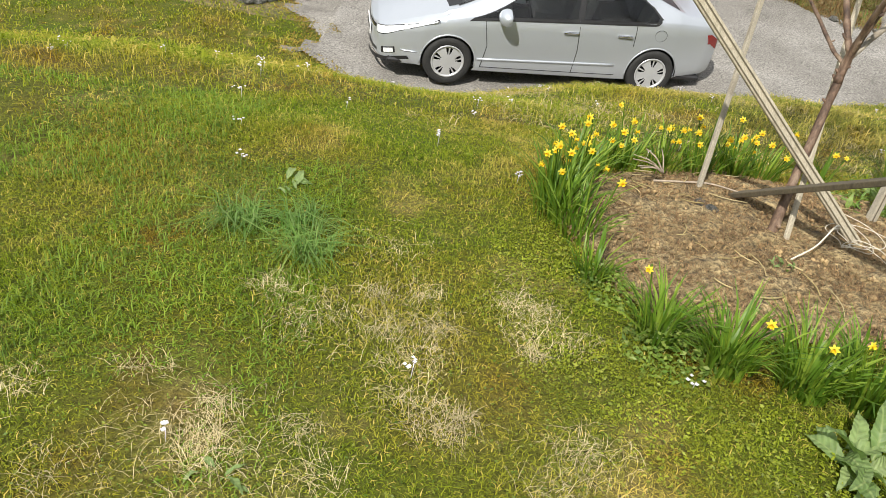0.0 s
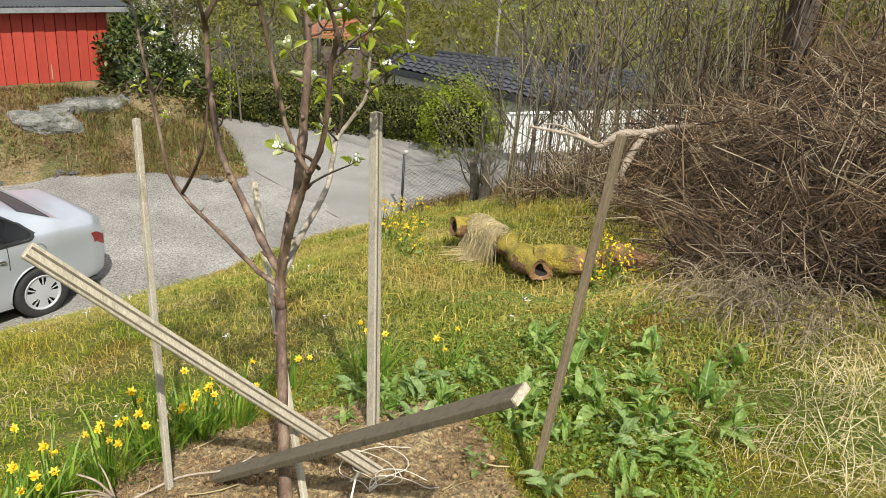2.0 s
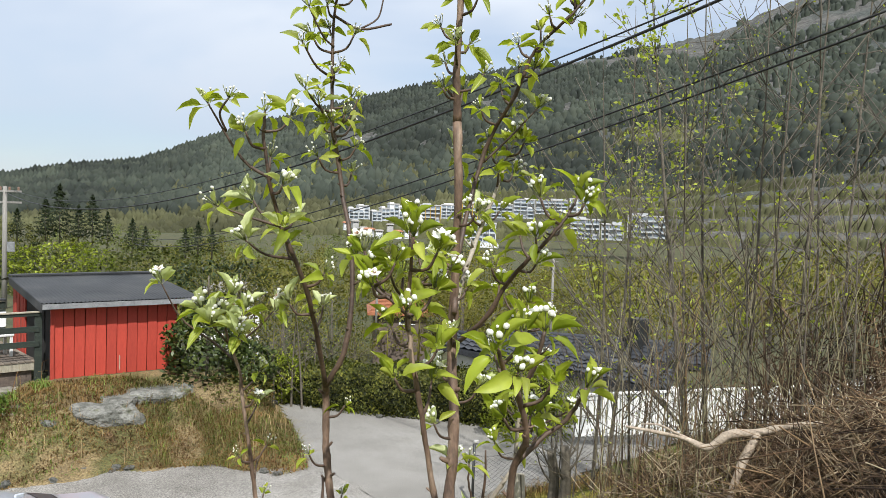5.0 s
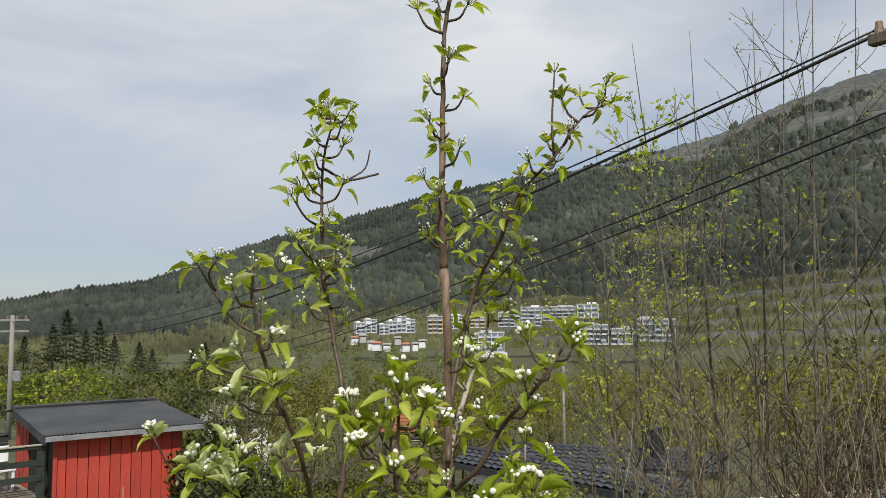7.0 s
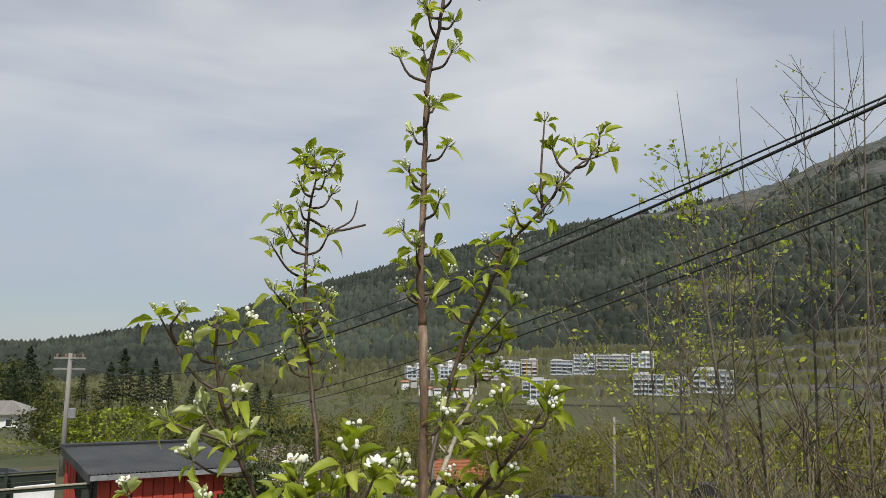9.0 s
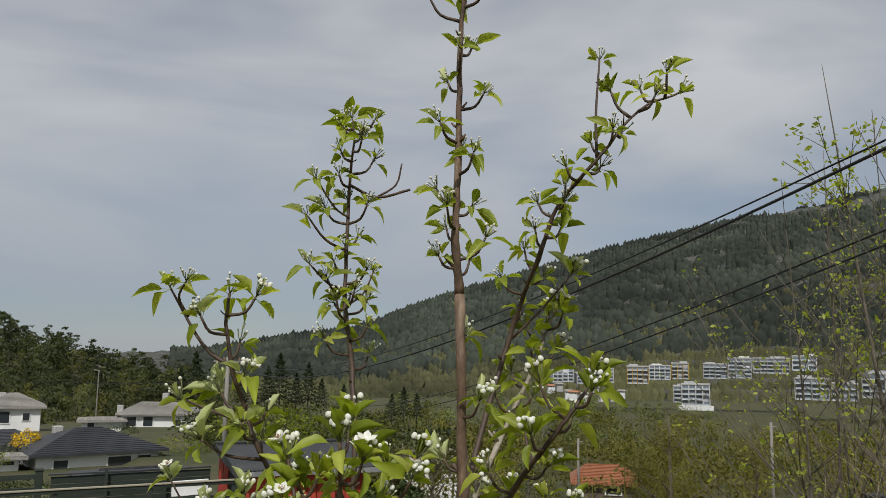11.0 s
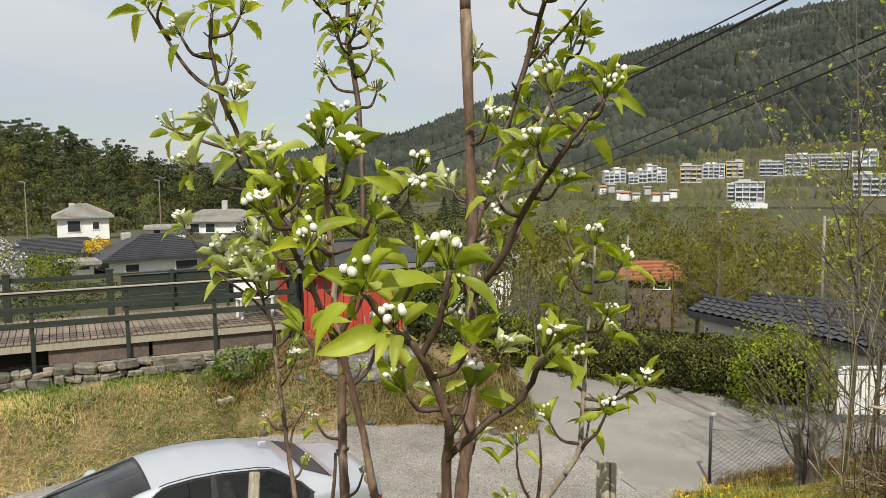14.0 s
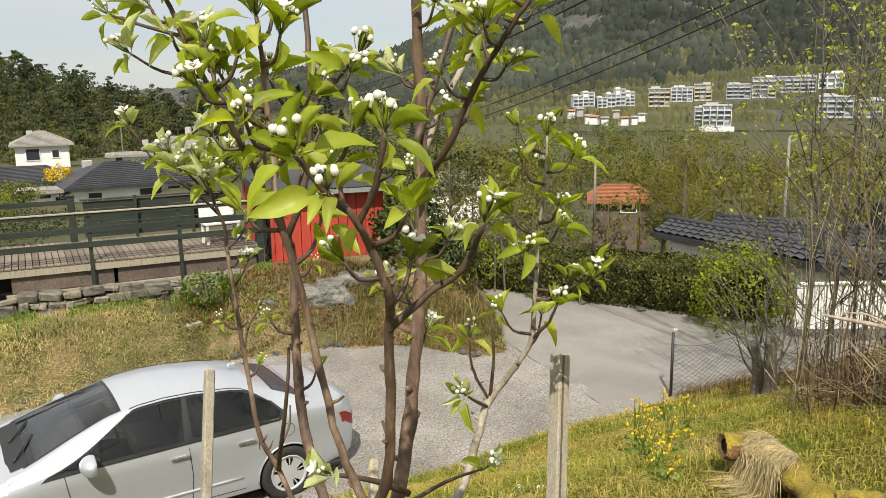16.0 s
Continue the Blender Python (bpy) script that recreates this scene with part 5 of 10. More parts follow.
px_, py_ = HA[0] + hd_[0] * u + hn[0] * w_ * hw, HA[1] + hd_[1] * u + hn[1] * w_ * hw
base_z = np.interp(u, [0, hl], [-3.05, -2.8])
pz_ = base_z + z_ * (1.03 + 0.15 * bul)
v, t = leaf_quads(rng, np.stack([px_, py_, pz_], 1), rng.uniform(0.035, 0.085, nh))
t, out = outward(v, t, np.stack([HA[0] + hd_[0] * u, HA[1] + hd_[1] * u, base_z + 0.5], 1).repeat(4, 0))
out = out + rng.normal(size=(nh, 1, 3)).repeat(4, 1).reshape(-1, 3) * 0.5
part("leaves", rounded(arr_mesh("leaves", v, t), out / np.linalg.norm(out, axis=1, keepdims=True)), M_HEDGE, hedge)
# solid dark core; its colour stands in for shade between the leaves
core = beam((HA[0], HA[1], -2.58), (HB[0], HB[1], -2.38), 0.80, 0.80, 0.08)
part("shade_core", core, M_HEDGESHADE, hedge)
leaf_mass("bush", (11.35, 13.55, -2.25), (0.95, 0.85, 1.12), 6500, 0.065, M_BUSH, "light green leafy bush at the end of the hedge")
tuft_field("verge_litter", 2600, (8.0, 13, 12.8, 18.6), lambda x, y: np.abs((x - HA[0]) * hn[0] + (y - HA[1]) * hn[1] + 0.62) < 0.28, (0.04, 0.16), (0.012, 0.03), M_RUSTWEED, "brown litter and weeds at the foot of the hedge")
for k in range(7):
    f = k / 6
    x, y = HA[0] + (HB[0] - HA[0]) * f - 0.75 * abs(hn[0]), HA[1] + (HB[1] - HA[1]) * f - 0.75 * abs(hn[1])
    s = rng.uniform(0.12, 0.25)
    boulder("edge_stone", (x, y, land1(x, y) + 0.04), (s, s, s * 0.7), 61.0 + k, "small stone along the lane", rng.uniform(0, 90))

# black tiled roof of the house below the hedge
def tiled_roof(name, corner, along, up, n_u, n_v, label):
    """A roof slope with rows of raised curved tiles; along and up span it from its lower corner."""
    b = thing(name, label, "house", "", Matrix.Translation(corner))
    au, av = Vector(along), Vector(up)
    nrm = au.cross(av).normalized()
    bm = bmesh.new()
    q = [bm.verts.new(p) for p in (Vector((0, 0, 0)), au, au + av, av)]
    bm.faces.new(q)
    ex = bmesh.ops.extrude_face_region(bm, geom=bm.faces[:])
    bmesh.ops.translate(bm, verts=[g for g in ex["geom"] if isinstance(g, bmesh.types.BMVert)], vec=-nrm * 0.15)
    rf = part("roof", bm, M_TILE, b)
    du, dv = au / n_u, av / n_v
    tv = []
    for a, h in ((0, 0.0), (0.25, 0.035), (0.5, 0.045), (0.75, 0.02), (1, 0.0)):
        tv.append(du * a + nrm * (h + 0.035))
        tv.append(du * a + dv * 1.06 + nrm * (h + 0.005))
    tme = arr_mesh("tile", [tuple(p) for p in tv], np.array([(2 * i, 2 * i + 2, 2 * i + 3, 2 * i + 1) for i in range(4)]))
    for i in range(n_u):
        for j in range(n_v):
            ob = solid("tile", tme, M_TILE, parent=rf)
            ob.location = du * i + dv * j
    hip = Heap()
    hip.tube([tuple(av + nrm * 0.03), tuple(au + av + nrm * 0.03)], 0.09, 7)
    part("ridge", hip.mesh("ridge"), M_TILE, b)
    return b


TR = tiled_roof("tiled_house", (13.34, 19.25, -2.08), (1.15, -6.6, 0), (0.94, 0.55, 0.17), 26, 4, "house with a black tiled roof below the hedge")
part("wall", box(1.3, 6.0, 2.2, 0.02, (1.05, -3.2, -1.35)), M_WHITE, TR).rotation_euler = (0, 0, radians(9.9))
TR2 = tiled_roof("tiled_house", (16.88, 21.68, -2.83), (4.3, -5.4, 0), (1.12, 0.89, 0.35), 26, 5, "further house with a black tiled roof")
part("wall", box(6.0, 1.2, 2.2, 0.02, (2.85, -2.1, -1.35)), M_WHITE, TR2).rotation_euler = (0, 0, radians(-51.5))
part("chimney", box(0.5, 0.5, 1.1, 0.03, (3.8, -2.95, 0.6)), M_STEELDARK, TR2)

# white picket fence beyond the brush
fence = thing("picket_fence", "white painted picket fence along the lane", "fence")
FA, FB = Vector((11.6, 12.4, -2.62)), Vector((17.5, 8.6, -2.2))
pk = bm_mesh("picket", box(0.098, 0.022, 0.78, 0.006))
pk.materials.append(M_WHITE)
n_p = 58
fa = math.degrees(math.atan2(FB.y - FA.y, FB.x - FA.x))
for k in range(n_p):
    ob = solid("picket", pk, None, parent=fence)
    c = FA.lerp(FB, k / (n_p - 1))
    ob.matrix_basis = pose(c.x, c.y, c.z + 0.42, 0, 0, fa)
part("top_rail", beam(FA + Vector((0, 0, 0.84)), FB + Vector((0, 0, 0.84)), 0.09, 0.035), M_WHITE, fence)
part("rail", beam(FA + Vector((0, 0.03, 0.2)), FB + Vector((0, 0.03, 0.2)), 0.05, 0.07), M_WHITE, fence)

# ---- the parked car ----
M_PAINT = surface("silver metallic paint", [(0.52, 0.555, 0.60), (0.56, 0.595, 0.64)], 0.6, 400.0, 0.36, metal=0.55, bump=0.0, speck=0.06, coat=0.5)
M_CARGLASS = glassy("tinted car glass", (0.30, 0.34, 0.33), 0.0, 1.0)
M_SCREEN = glassy("windscreen glass", (0.50, 0.54, 0.53), 0.0, 1.0)
M_REARGLASS = surface("dark rear glass", [(0.045, 0.055, 0.065), (0.06, 0.07, 0.08)], 2.0, 60.0, 0.28, bump=0.0)
M_RUBBER = surface("black tyre rubber", [(0.018, 0.018, 0.018), (0.03, 0.03, 0.029)], 12.0, 90.0, 0.8, bump=0.3)
M_BLACKTRIM = surface("black trim", [(0.012, 0.012, 0.013), (0.02, 0.02, 0.021)], 9.0, 80.0, 0.5, bump=0.0)
M_DASH = surface("grey dashboard", [(0.10, 0.105, 0.11), (0.15, 0.155, 0.16)], 9.0, 80.0, 0.6, bump=0.1)
M_SEAT = surface("grey seat cloth", [(0.10, 0.10, 0.095), (0.15, 0.15, 0.14)], 9.0, 120.0, 0.9, bump=0.3)
M_HUBCAP = surface("silver hubcap", [(0.50, 0.51, 0.52), (0.58, 0.59, 0.60)], 3.0, 200.0, 0.35, metal=0.4, bump=0.0, speck=0.05)
M_CHROME = surface("bright trim", [(0.70, 0.70, 0.70), (0.76, 0.76, 0.76)], 3.0, 50.0, 0.15, metal=1.0, bump=0.0, speck=0.03)
M_LAMPGLASS = surface("clear lamp lens", [(0.66, 0.69, 0.72), (0.82, 0.84, 0.86)], 14.0, 60.0, 0.06, bump=0.0, speck=0.1)
M_REARGLASS.node_tree.nodes["Principled BSDF"].inputs["Specular IOR Level"].default_value = 0.12
M_REDLENS = surface("red lamp lens", [(0.20, 0.01, 0.01), (0.28, 0.02, 0.015)], 9.0, 80.0, 0.15, bump=0.0)
M_PLATE = surface("number plate white", [(0.72, 0.72, 0.70), (0.78, 0.78, 0.76)], 9.0, 80.0, 0.4, bump=0.0, speck=0.03)

AXLE, TRACK_Y, TYRE_R, ARCH_R = 1.35, 0.755, 0.315, 0.345


def car_top(x):
    return np.interp(x, [-2.31, -2.29, -2.24, -2.1, -1.88, -1.70, -1.4, -1.1, -0.8, -0.4, -0.1, 0.15, 0.45, 0.85, 1.25, 1.40, 1.6, 1.8, 2.05, 2.2, 2.27, 2.29],
                     [0.80, 0.87, 0.99, 1.045, 1.06, 1.085, 1.21, 1.325, 1.39, 1.43, 1.432, 1.405, 1.325, 1.165, 0.99, 0.945, 0.90, 0.83, 0.735, 0.66, 0.605, 0.585])


def car_belt(x):
    return np.minimum(np.interp(x, [-2.31, -2.1, -1.6, -0.5, 0.6, 1.05, 1.5, 2.0, 2.27], [0.78, 0.94, 0.985, 0.955, 0.915, 0.89, 0.835, 0.70, 0.59]), car_top(x) - 0.012)


def car_low(x):
    return np.interp(x, [-2.31, -2.15, -1.75, -1.6, 1.6, 1.75, 2.1, 2.29], [0.36, 0.30, 0.26, 0.20, 0.20, 0.22, 0.19, 0.24])


def car_wide(x):
    return np.interp(x, [-2.31, -2.305, -2.29, -2.22, -2.05, -1.6, -0.8, 0.5, 1.3, 1.70, 1.9, 2.05, 2.15, 2.22, 2.26, 2.28, 2.29], [0.06, 0.35, 0.55, 0.68, 0.77, 0.84, 0.872, 0.875, 0.87, 0.845, 0.795, 0.725, 0.645, 0.54, 0.40, 0.24, 0.06])


def car_rail(x):
    """Half width of the roof at its rail; equals the bonnet's and boot's edge elsewhere."""
    w = car_wide(x)
    glass = ss(-1.72, -1.2, x) * (1 - ss(0.40, 1.30, x))
    return w * 0.86 * (1 - glass) + 0.60 * glass


def car_section(x):
    """Places from the sill up the side over the rail to the middle of the roof."""
    w, lo, be, to, ra = (float(f(x)) for f in (car_wide, car_low, car_belt, car_top, car_rail))
    pts = []
    for k in range(15):
        u = k / 14
        z = lo + (be - lo) * u
        bulge = np.interp(u, [0, 0.08, 0.25, 0.55, 0.85, 1.0], [-0.055, -0.03, -0.012, 0.0, -0.008, -0.035])
        pts.append((w + bulge, z))
    w1 = w - 0.035
    rise = to - be
    rail_z = be + rise * (0.86 if rise > 0.1 else 0.6)
    for k in range(1, 8):
        u = k / 7
        pts.append((w1 + (ra - w1) * (u ** 1.12), be + (rail_z - be) * u))
    for k in range(1, 9):
        u = k / 8
        pts.append((ra * (1 - u), rail_z + (to - rail_z) * math.sin(u * math.pi / 2) ** 0.8))
    return pts


def build_car():
    xs = np.concatenate([np.array([-2.31, -2.305, -2.298]), np.linspace(-2.29, -1.8, 14), np.arange(-1.765, 1.14, 0.035), np.linspace(1.16, 1.62, 30), np.linspace(1.65, 2.2, 20), np.linspace(2.21, 2.29, 12)])
    m = len(car_section(0.0))
    lean = np.interp(xs, [-1.95, -1.45, -0.27, 1.16, 1.62], [0.0, 0.30, -0.02, -0.92, 0.0])

    def shell(fi, fj):
        """A place on the shell at column fi and section step fj; columns lean with the pillars."""
        x = float(np.interp(fi, np.arange(len(xs)), xs)) + float(np.interp(fi, np.arange(len(xs)), lean)) * min(1.0, max(0.0, (fj - 14) / 7))
        sc = car_section(x)
        k = min(m - 2, int(fj))
        f = fj - k
        return np.array([x, sc[k][0] * (1 - f) + sc[k + 1][0] * f, sc[k][1] * (1 - f) + sc[k + 1][1] * f])

    v = np.array([[shell(i, j) for j in range(m)] for i in range(len(xs))])
    col = lambda x: float(np.interp(x, xs, np.arange(len(xs))))
    side = 15
    # wheel arches: cut the side panels back to a circle
    inside = np.zeros(v.shape[:2], bool)
    for cx in (AXLE, -AXLE):
        dx, dz = v[:, :, 0] - cx, v[:, :, 2] - TYRE_R
        d = np.hypot(dx, dz)
        hit = (d < ARCH_R) & (np.arange(m)[None, :] < side)
        inside |= hit
        s = np.where(hit, ARCH_R / np.maximum(d, 1e-6), 1.0)
        v[:, :, 0] = cx + dx * s
        v[:, :, 2] = TYRE_R + dz * s
    WINDOWS = [(col(-0.245), col(1.10), 14.0, 21.0, 0), (col(-1.40), col(-0.30), 14.0, 21.0, 1)]
    WS, RW = (col(1.19), col(1.495)), (col(-1.73), col(-1.55))

    def window_rows(fi, c0, c1, j0, j1, rear):
        """Lowest and highest step of a side window at a column; the rear one rounds off at its end."""
        if not rear:
            return j0, j1
        u = np.clip((fi - c0) / (c1 - c0), 0, 1)
        return j0 + 2.0 * (1 - min(1, u / 0.12)) ** 2, j1 - 3.0 * (1 - min(1, u / 0.30)) ** 2

    groups = {}
    for i in range(len(xs) - 1):
        xm = (xs[i] + xs[i + 1]) / 2
        for j in range(m - 1):
            if inside[i, j] and inside[i + 1, j] and inside[i, j + 1] and inside[i + 1, j + 1]:
                continue
            key = "body"
            jm = j + 0.5
            xr = (v[i, j, 0] + v[i + 1, j, 0] + v[i, min(j + 1, m - 1), 0]) / 2 - v[i, j, 0] / 2
            open_ = False
            for c0, c1, j0, j1, rear in WINDOWS:
                lo, hi = window_rows(i + 0.5, c0, c1, j0, j1, rear)
                open_ |= c0 < i + 0.5 < c1 and lo < jm < hi
            if open_:
                continue
            if j >= 21:
                u = (jm - 21) / 8
                if (WS[0] < i + 0.5 < WS[1] or RW[0] < i + 0.5 < RW[1]) and jm > 22:
                    continue
                if xm > 1.50:
                    key = "bonnet" if u > 0.05 else "body"
                elif xm < -1.79:
                    key = "boot_lid"
            if 14 <= j < 21 and col(-0.31) < i + 0.5 < col(-0.235):
                key = "door_pillar"
            if key == "body" and 2 <= j < 14:
                if -1.02 < xm < -0.27:
                    key = "rear_door"
                elif -0.27 <= xm < 0.93:
                    key = "front_door"
            groups.setdefault(key, []).append((i, j))
    car = thing("car", "silver four-door saloon car parked on the gravel below the lawn", "car")
    flat = v.reshape(-1, 3)
    mats = {"body": M_PAINT, "bonnet": M_PAINT, "boot_lid": M_PAINT, "front_door": M_PAINT, "rear_door": M_PAINT, "door_pillar": M_BLACKTRIM}
    made = {}

    def patch(name, cells, mirror_both, label=""):
        q = np.array([(i * m + j, (i + 1) * m + j, (i + 1) * m + j + 1, i * m + j + 1) for i, j in cells])
        both = []
        for sgn in mirror_both:
            vv = flat * (1, sgn, 1)
            both.append((vv, q if sgn > 0 else q[:, ::-1]))
        verts = np.concatenate([b[0] for b in both])
        quads = np.concatenate([b[1] + k * len(flat) for k, b in enumerate(both)])
        used, inv = np.unique(quads, return_inverse=True)
        me = smooth(arr_mesh(name, verts[used], inv.reshape(-1, 4)))
        bm = bmesh.new()
        bm.from_mesh(me)
        bmesh.ops.remove_doubles(bm, verts=bm.verts, dist=0.0008)
        bmesh.ops.recalc_face_normals(bm, faces=bm.faces)
        bm.to_mesh(me)
        bm.free()
        return part(name, smooth(me), mats[name], car, label)

    for key, cells in groups.items():
        if key in ("front_door", "rear_door"):
            for s in (1, -1):
                made[key, s] = patch(key, cells, (s,))
        else:
            made[key] = patch(key, cells, (1, -1))
    def skin(fi, fj, s, lift):
        p = shell(fi, fj)
        e1, e2 = shell(min(len(xs) - 1, fi + 0.3), fj) - shell(max(0, fi - 0.3), fj), shell(fi, min(m - 1, fj + 0.3)) - shell(fi, max(0, fj - 0.3))
        nrm = np.cross(e1, e2)
        nrm /= np.linalg.norm(nrm) + 1e-9
        if nrm[1] < -0.2 or (abs(nrm[1]) <= 0.2 and nrm[2] < 0):
            nrm = -nrm
        p = p + nrm * lift
        return (p[0], s * p[1], p[2])

    def pane(name, c0, c1, rows, s, rim, nx, ny, label, seam_side=True):
        """A window: glass within a black seal, laid on the shell between two columns."""
        def grid(k):
            vv, qq = [], []
            for a in np.linspace(c0 - k[0], c1 + k[0], nx + 1):
                lo, hi = rows(min(c1, max(c0, a)))
                for b in np.linspace(lo - k[1], hi + (k[1] if hi < 28.9 else 0), ny + 1):
                    vv.append(skin(a, min(b, m - 1), s, k[2]))
            for a in range(nx):
                for b in range(ny):
                    qq.append((a * (ny + 1) + b, (a + 1) * (ny + 1) + b, (a + 1) * (ny + 1) + b + 1, a * (ny + 1) + b + 1))
            return vv, qq

        outer, _ = grid((rim * 0.8, rim * 0.55, 0.004))
        inner, qi = grid((-rim * 0.5, -rim * 0.35, 0.003))
        sheet = smooth(arr_mesh(name, inner, np.array(qi)))
        if sum(p.normal.dot(p.center - Vector((0, 0, 0.8))) for p in sheet.polygons) < 0:
            sheet.flip_normals()
        glass = part(name, sheet, {"rear_window": M_REARGLASS, "windscreen": M_SCREEN}.get(name, M_CARGLASS), car, label)
        edge = [k for k in range(ny + 1)] + [i * (ny + 1) + ny for i in range(1, nx + 1)] + [nx * (ny + 1) + k for k in range(ny - 1, -1, -1)] + [i * (ny + 1) for i in range(nx - 1, 0, -1)]
        rv = [outer[e] for e in edge] + [inner[e] for e in edge]
        n_e = len(edge)
        rq = [(k, (k + 1) % n_e, n_e + (k + 1) % n_e, n_e + k) for k in range(n_e) if seam_side or not ((edge[k] % (ny + 1) == ny) and (edge[(k + 1) % n_e] % (ny + 1) == ny))]
        part("window_rim", arr_mesh("window_rim", rv, np.array(rq)), M_BLACKTRIM, glass)

    for s in (1, -1):
        for (c0, c1, j0, j1, rear), lab in zip(WINDOWS, ("tinted front side window", "tinted rear side window with a rounded end")):
            pane("side_window", c0, c1, lambda a, c0=c0, c1=c1, j0=j0, j1=j1, rear=rear: window_rows(a, c0, c1, j0, j1, rear), s, 1.0, 30, 8, lab)
        pane("windscreen", WS[0], WS[1], lambda a: (22.0, 29.0), s, 0.4, 16, 10, "tinted windscreen", False)
        pane("rear_window", RW[0], RW[1], lambda a: (22.0, 29.0), s, 0.4, 12, 10, "dark rear window", False)
    # underside and dark wheel housings
    part("floor_pan", box(4.2, 1.5, 0.06, 0.02, (0, 0, 0.24)), M_BLACKTRIM, car)

    def side_y(x, z):
        ys = [p[0] for p in car_section(x)[:15]]
        zs = [p[1] for p in car_section(x)[:15]]
        return float(np.interp(z, zs, ys))

    def seam(points, r, material, name, s, parent=None):
        h = Heap()
        h.tube([(x, s * (side_y(x, z) + 0.001), z) for x, z in points], r, 5)
        return part(name, h.mesh(name, True), material, parent or car)

    def nose_mesh(end, y0, y1, rows, s, lift, nx, ny):
        """A patch on the nose (end 1) or tail (end -1), between two depths below the belt line."""
        vv = []
        for a in range(nx + 1):
            u = a / nx
            y = y0 + (y1 - y0) * u
            lo, hi = rows(u)
            for b in range(ny + 1):
                d = lo + (hi - lo) * b / ny
                xa, xb = end * 1.5, end * 2.309 if end < 0 else 2.289
                for _ in range(22):
                    xm = (xa + xb) / 2
                    if side_y(xm, float(car_belt(xm)) - d) > y:
                        xa = xm
                    else:
                        xb = xm
                z = float(car_belt(xa)) - d
                g = (float(car_wide(xa + 0.01)) - float(car_wide(xa - 0.01))) / 0.02
                nn = np.array([-g, 1.0]) / math.hypot(g, 1.0)
                vv.append((xa + nn[0] * lift, s * (y + nn[1] * lift), z))
        qq = [(a * (ny + 1) + b, (a + 1) * (ny + 1) + b, (a + 1) * (ny + 1) + b + 1, a * (ny + 1) + b + 1) for a in range(nx) for b in range(ny)]
        return smooth(arr_mesh("nose", vv, np.array(qq)))

    def nose_patch(name, end, y0, y1, rows, s, lift, nx, ny, material, label=""):
        return part(name, nose_mesh(end, y0, y1, rows, s, lift, nx, ny), material, car, label)

    for s in (1, -1):
        for name, x0, bend in (("front_door_gap", 0.93, 0.05), ("middle_door_gap", -0.27, 0.02)):
            seam([(x0 - bend * (1 - abs(k - 4) / 4), 0.26 + 0.60 * k / 8 + (0.02 if k == 8 else 0)) for k in range(9)], 0.0045, M_BLACKTRIM, name, s)
        seam([(-1.02 + 0.0 * k, 0.68 + 0.26 * k / 5) for k in range(6)], 0.0045, M_BLACKTRIM, "rear_door_gap", s)
        seam([(0.93 - k * 0.163, 0.265) for k in range(12)], 0.004, M_BLACKTRIM, "sill_gap", s)
        seam([(0.98 - k * 0.2, 0.375 + 0.004 * k) for k in range(10)], 0.017, M_PAINT, "side_moulding", s)
        seam([(1.95 - k * 0.05, 0.40) for k in range(5)], 0.010, M_PAINT, "bumper_moulding", s)
        seam([(0.85 - k * 0.22, float(car_belt(0.85 - k * 0.22)) - 0.012) for k in range(10)], 0.006, M_BLACKTRIM, "window_seal", s)
        for door, hx in ((made["front_door", s], -0.17), (made["rear_door", s], -0.88)):
            hd = part("door_handle", box(0.20, 0.030, 0.032, 0.012, segs=2), M_CHROME, door, "bright door handle")
            hd.location = (hx, s * (side_y(hx, 0.80) + 0.016), 0.805)
            cup = part("handle_recess", box(0.13, 0.012, 0.07, 0.005), M_PAINT, door)
            cup.location = (hx, s * (side_y(hx, 0.79) - 0.002), 0.785)
        bm = bmesh.new()
        bmesh.ops.create_uvsphere(bm, u_segments=16, v_segments=10, radius=1.0, matrix=Matrix.Diagonal((0.11, 0.15, 0.10, 1)))
        bmesh.ops.bisect_plane(bm, geom=bm.verts[:] + bm.edges[:] + bm.faces[:], plane_co=(-0.035, 0, 0), plane_no=(-1, 0, 0), clear_outer=True)
        bmesh.ops.holes_fill(bm, edges=bm.edges[:])
        mir = part("wing_mirror", bm_mesh("wing_mirror", bm, True), M_PAINT, car, "silver wing mirror")
        mir.location = (0.70, s * 0.985, 0.985)
        st = part("mirror_foot", box(0.06, 0.10, 0.035, 0.012), M_BLACKTRIM, mir)
        st.location = (0.0, -s * 0.10, -0.055)
        hl = nose_patch("headlight", 1, 0.50, 0.842, lambda u: (0.115 - 0.095 * u ** 2.2 - 0.03 * (1 - u) ** 3, 0.006), s, 0.006, 14, 4, M_LAMPGLASS, "clear swept headlight")
        part("reflector", nose_mesh(1, 0.55, 0.80, lambda u: (0.095 - 0.05 * u ** 2, 0.022), s, 0.003, 10, 3), M_CHROME, hl)
        nose_patch("lamp_surround", 1, 0.49, 0.848, lambda u: (0.127 - 0.10 * u ** 2.2 - 0.03 * (1 - u) ** 3, -0.002), s, 0.0015, 14, 4, M_BLACKTRIM)
        nose_patch("grille", 1, 0.07, 0.46, lambda u: (0.075 - 0.025 * u, 0.012), s, 0.003, 10, 3, M_BLACKTRIM)
        nose_patch("grille_bar", 1, 0.07, 0.48, lambda u: (0.045 - 0.01 * u, 0.026), s, 0.010, 10, 1, M_CHROME)
        nose_patch("air_intake", 1, 0.07, 0.52, lambda u: (0.345, 0.275 + 0.03 * u), s, 0.003, 10, 3, M_BLACKTRIM)
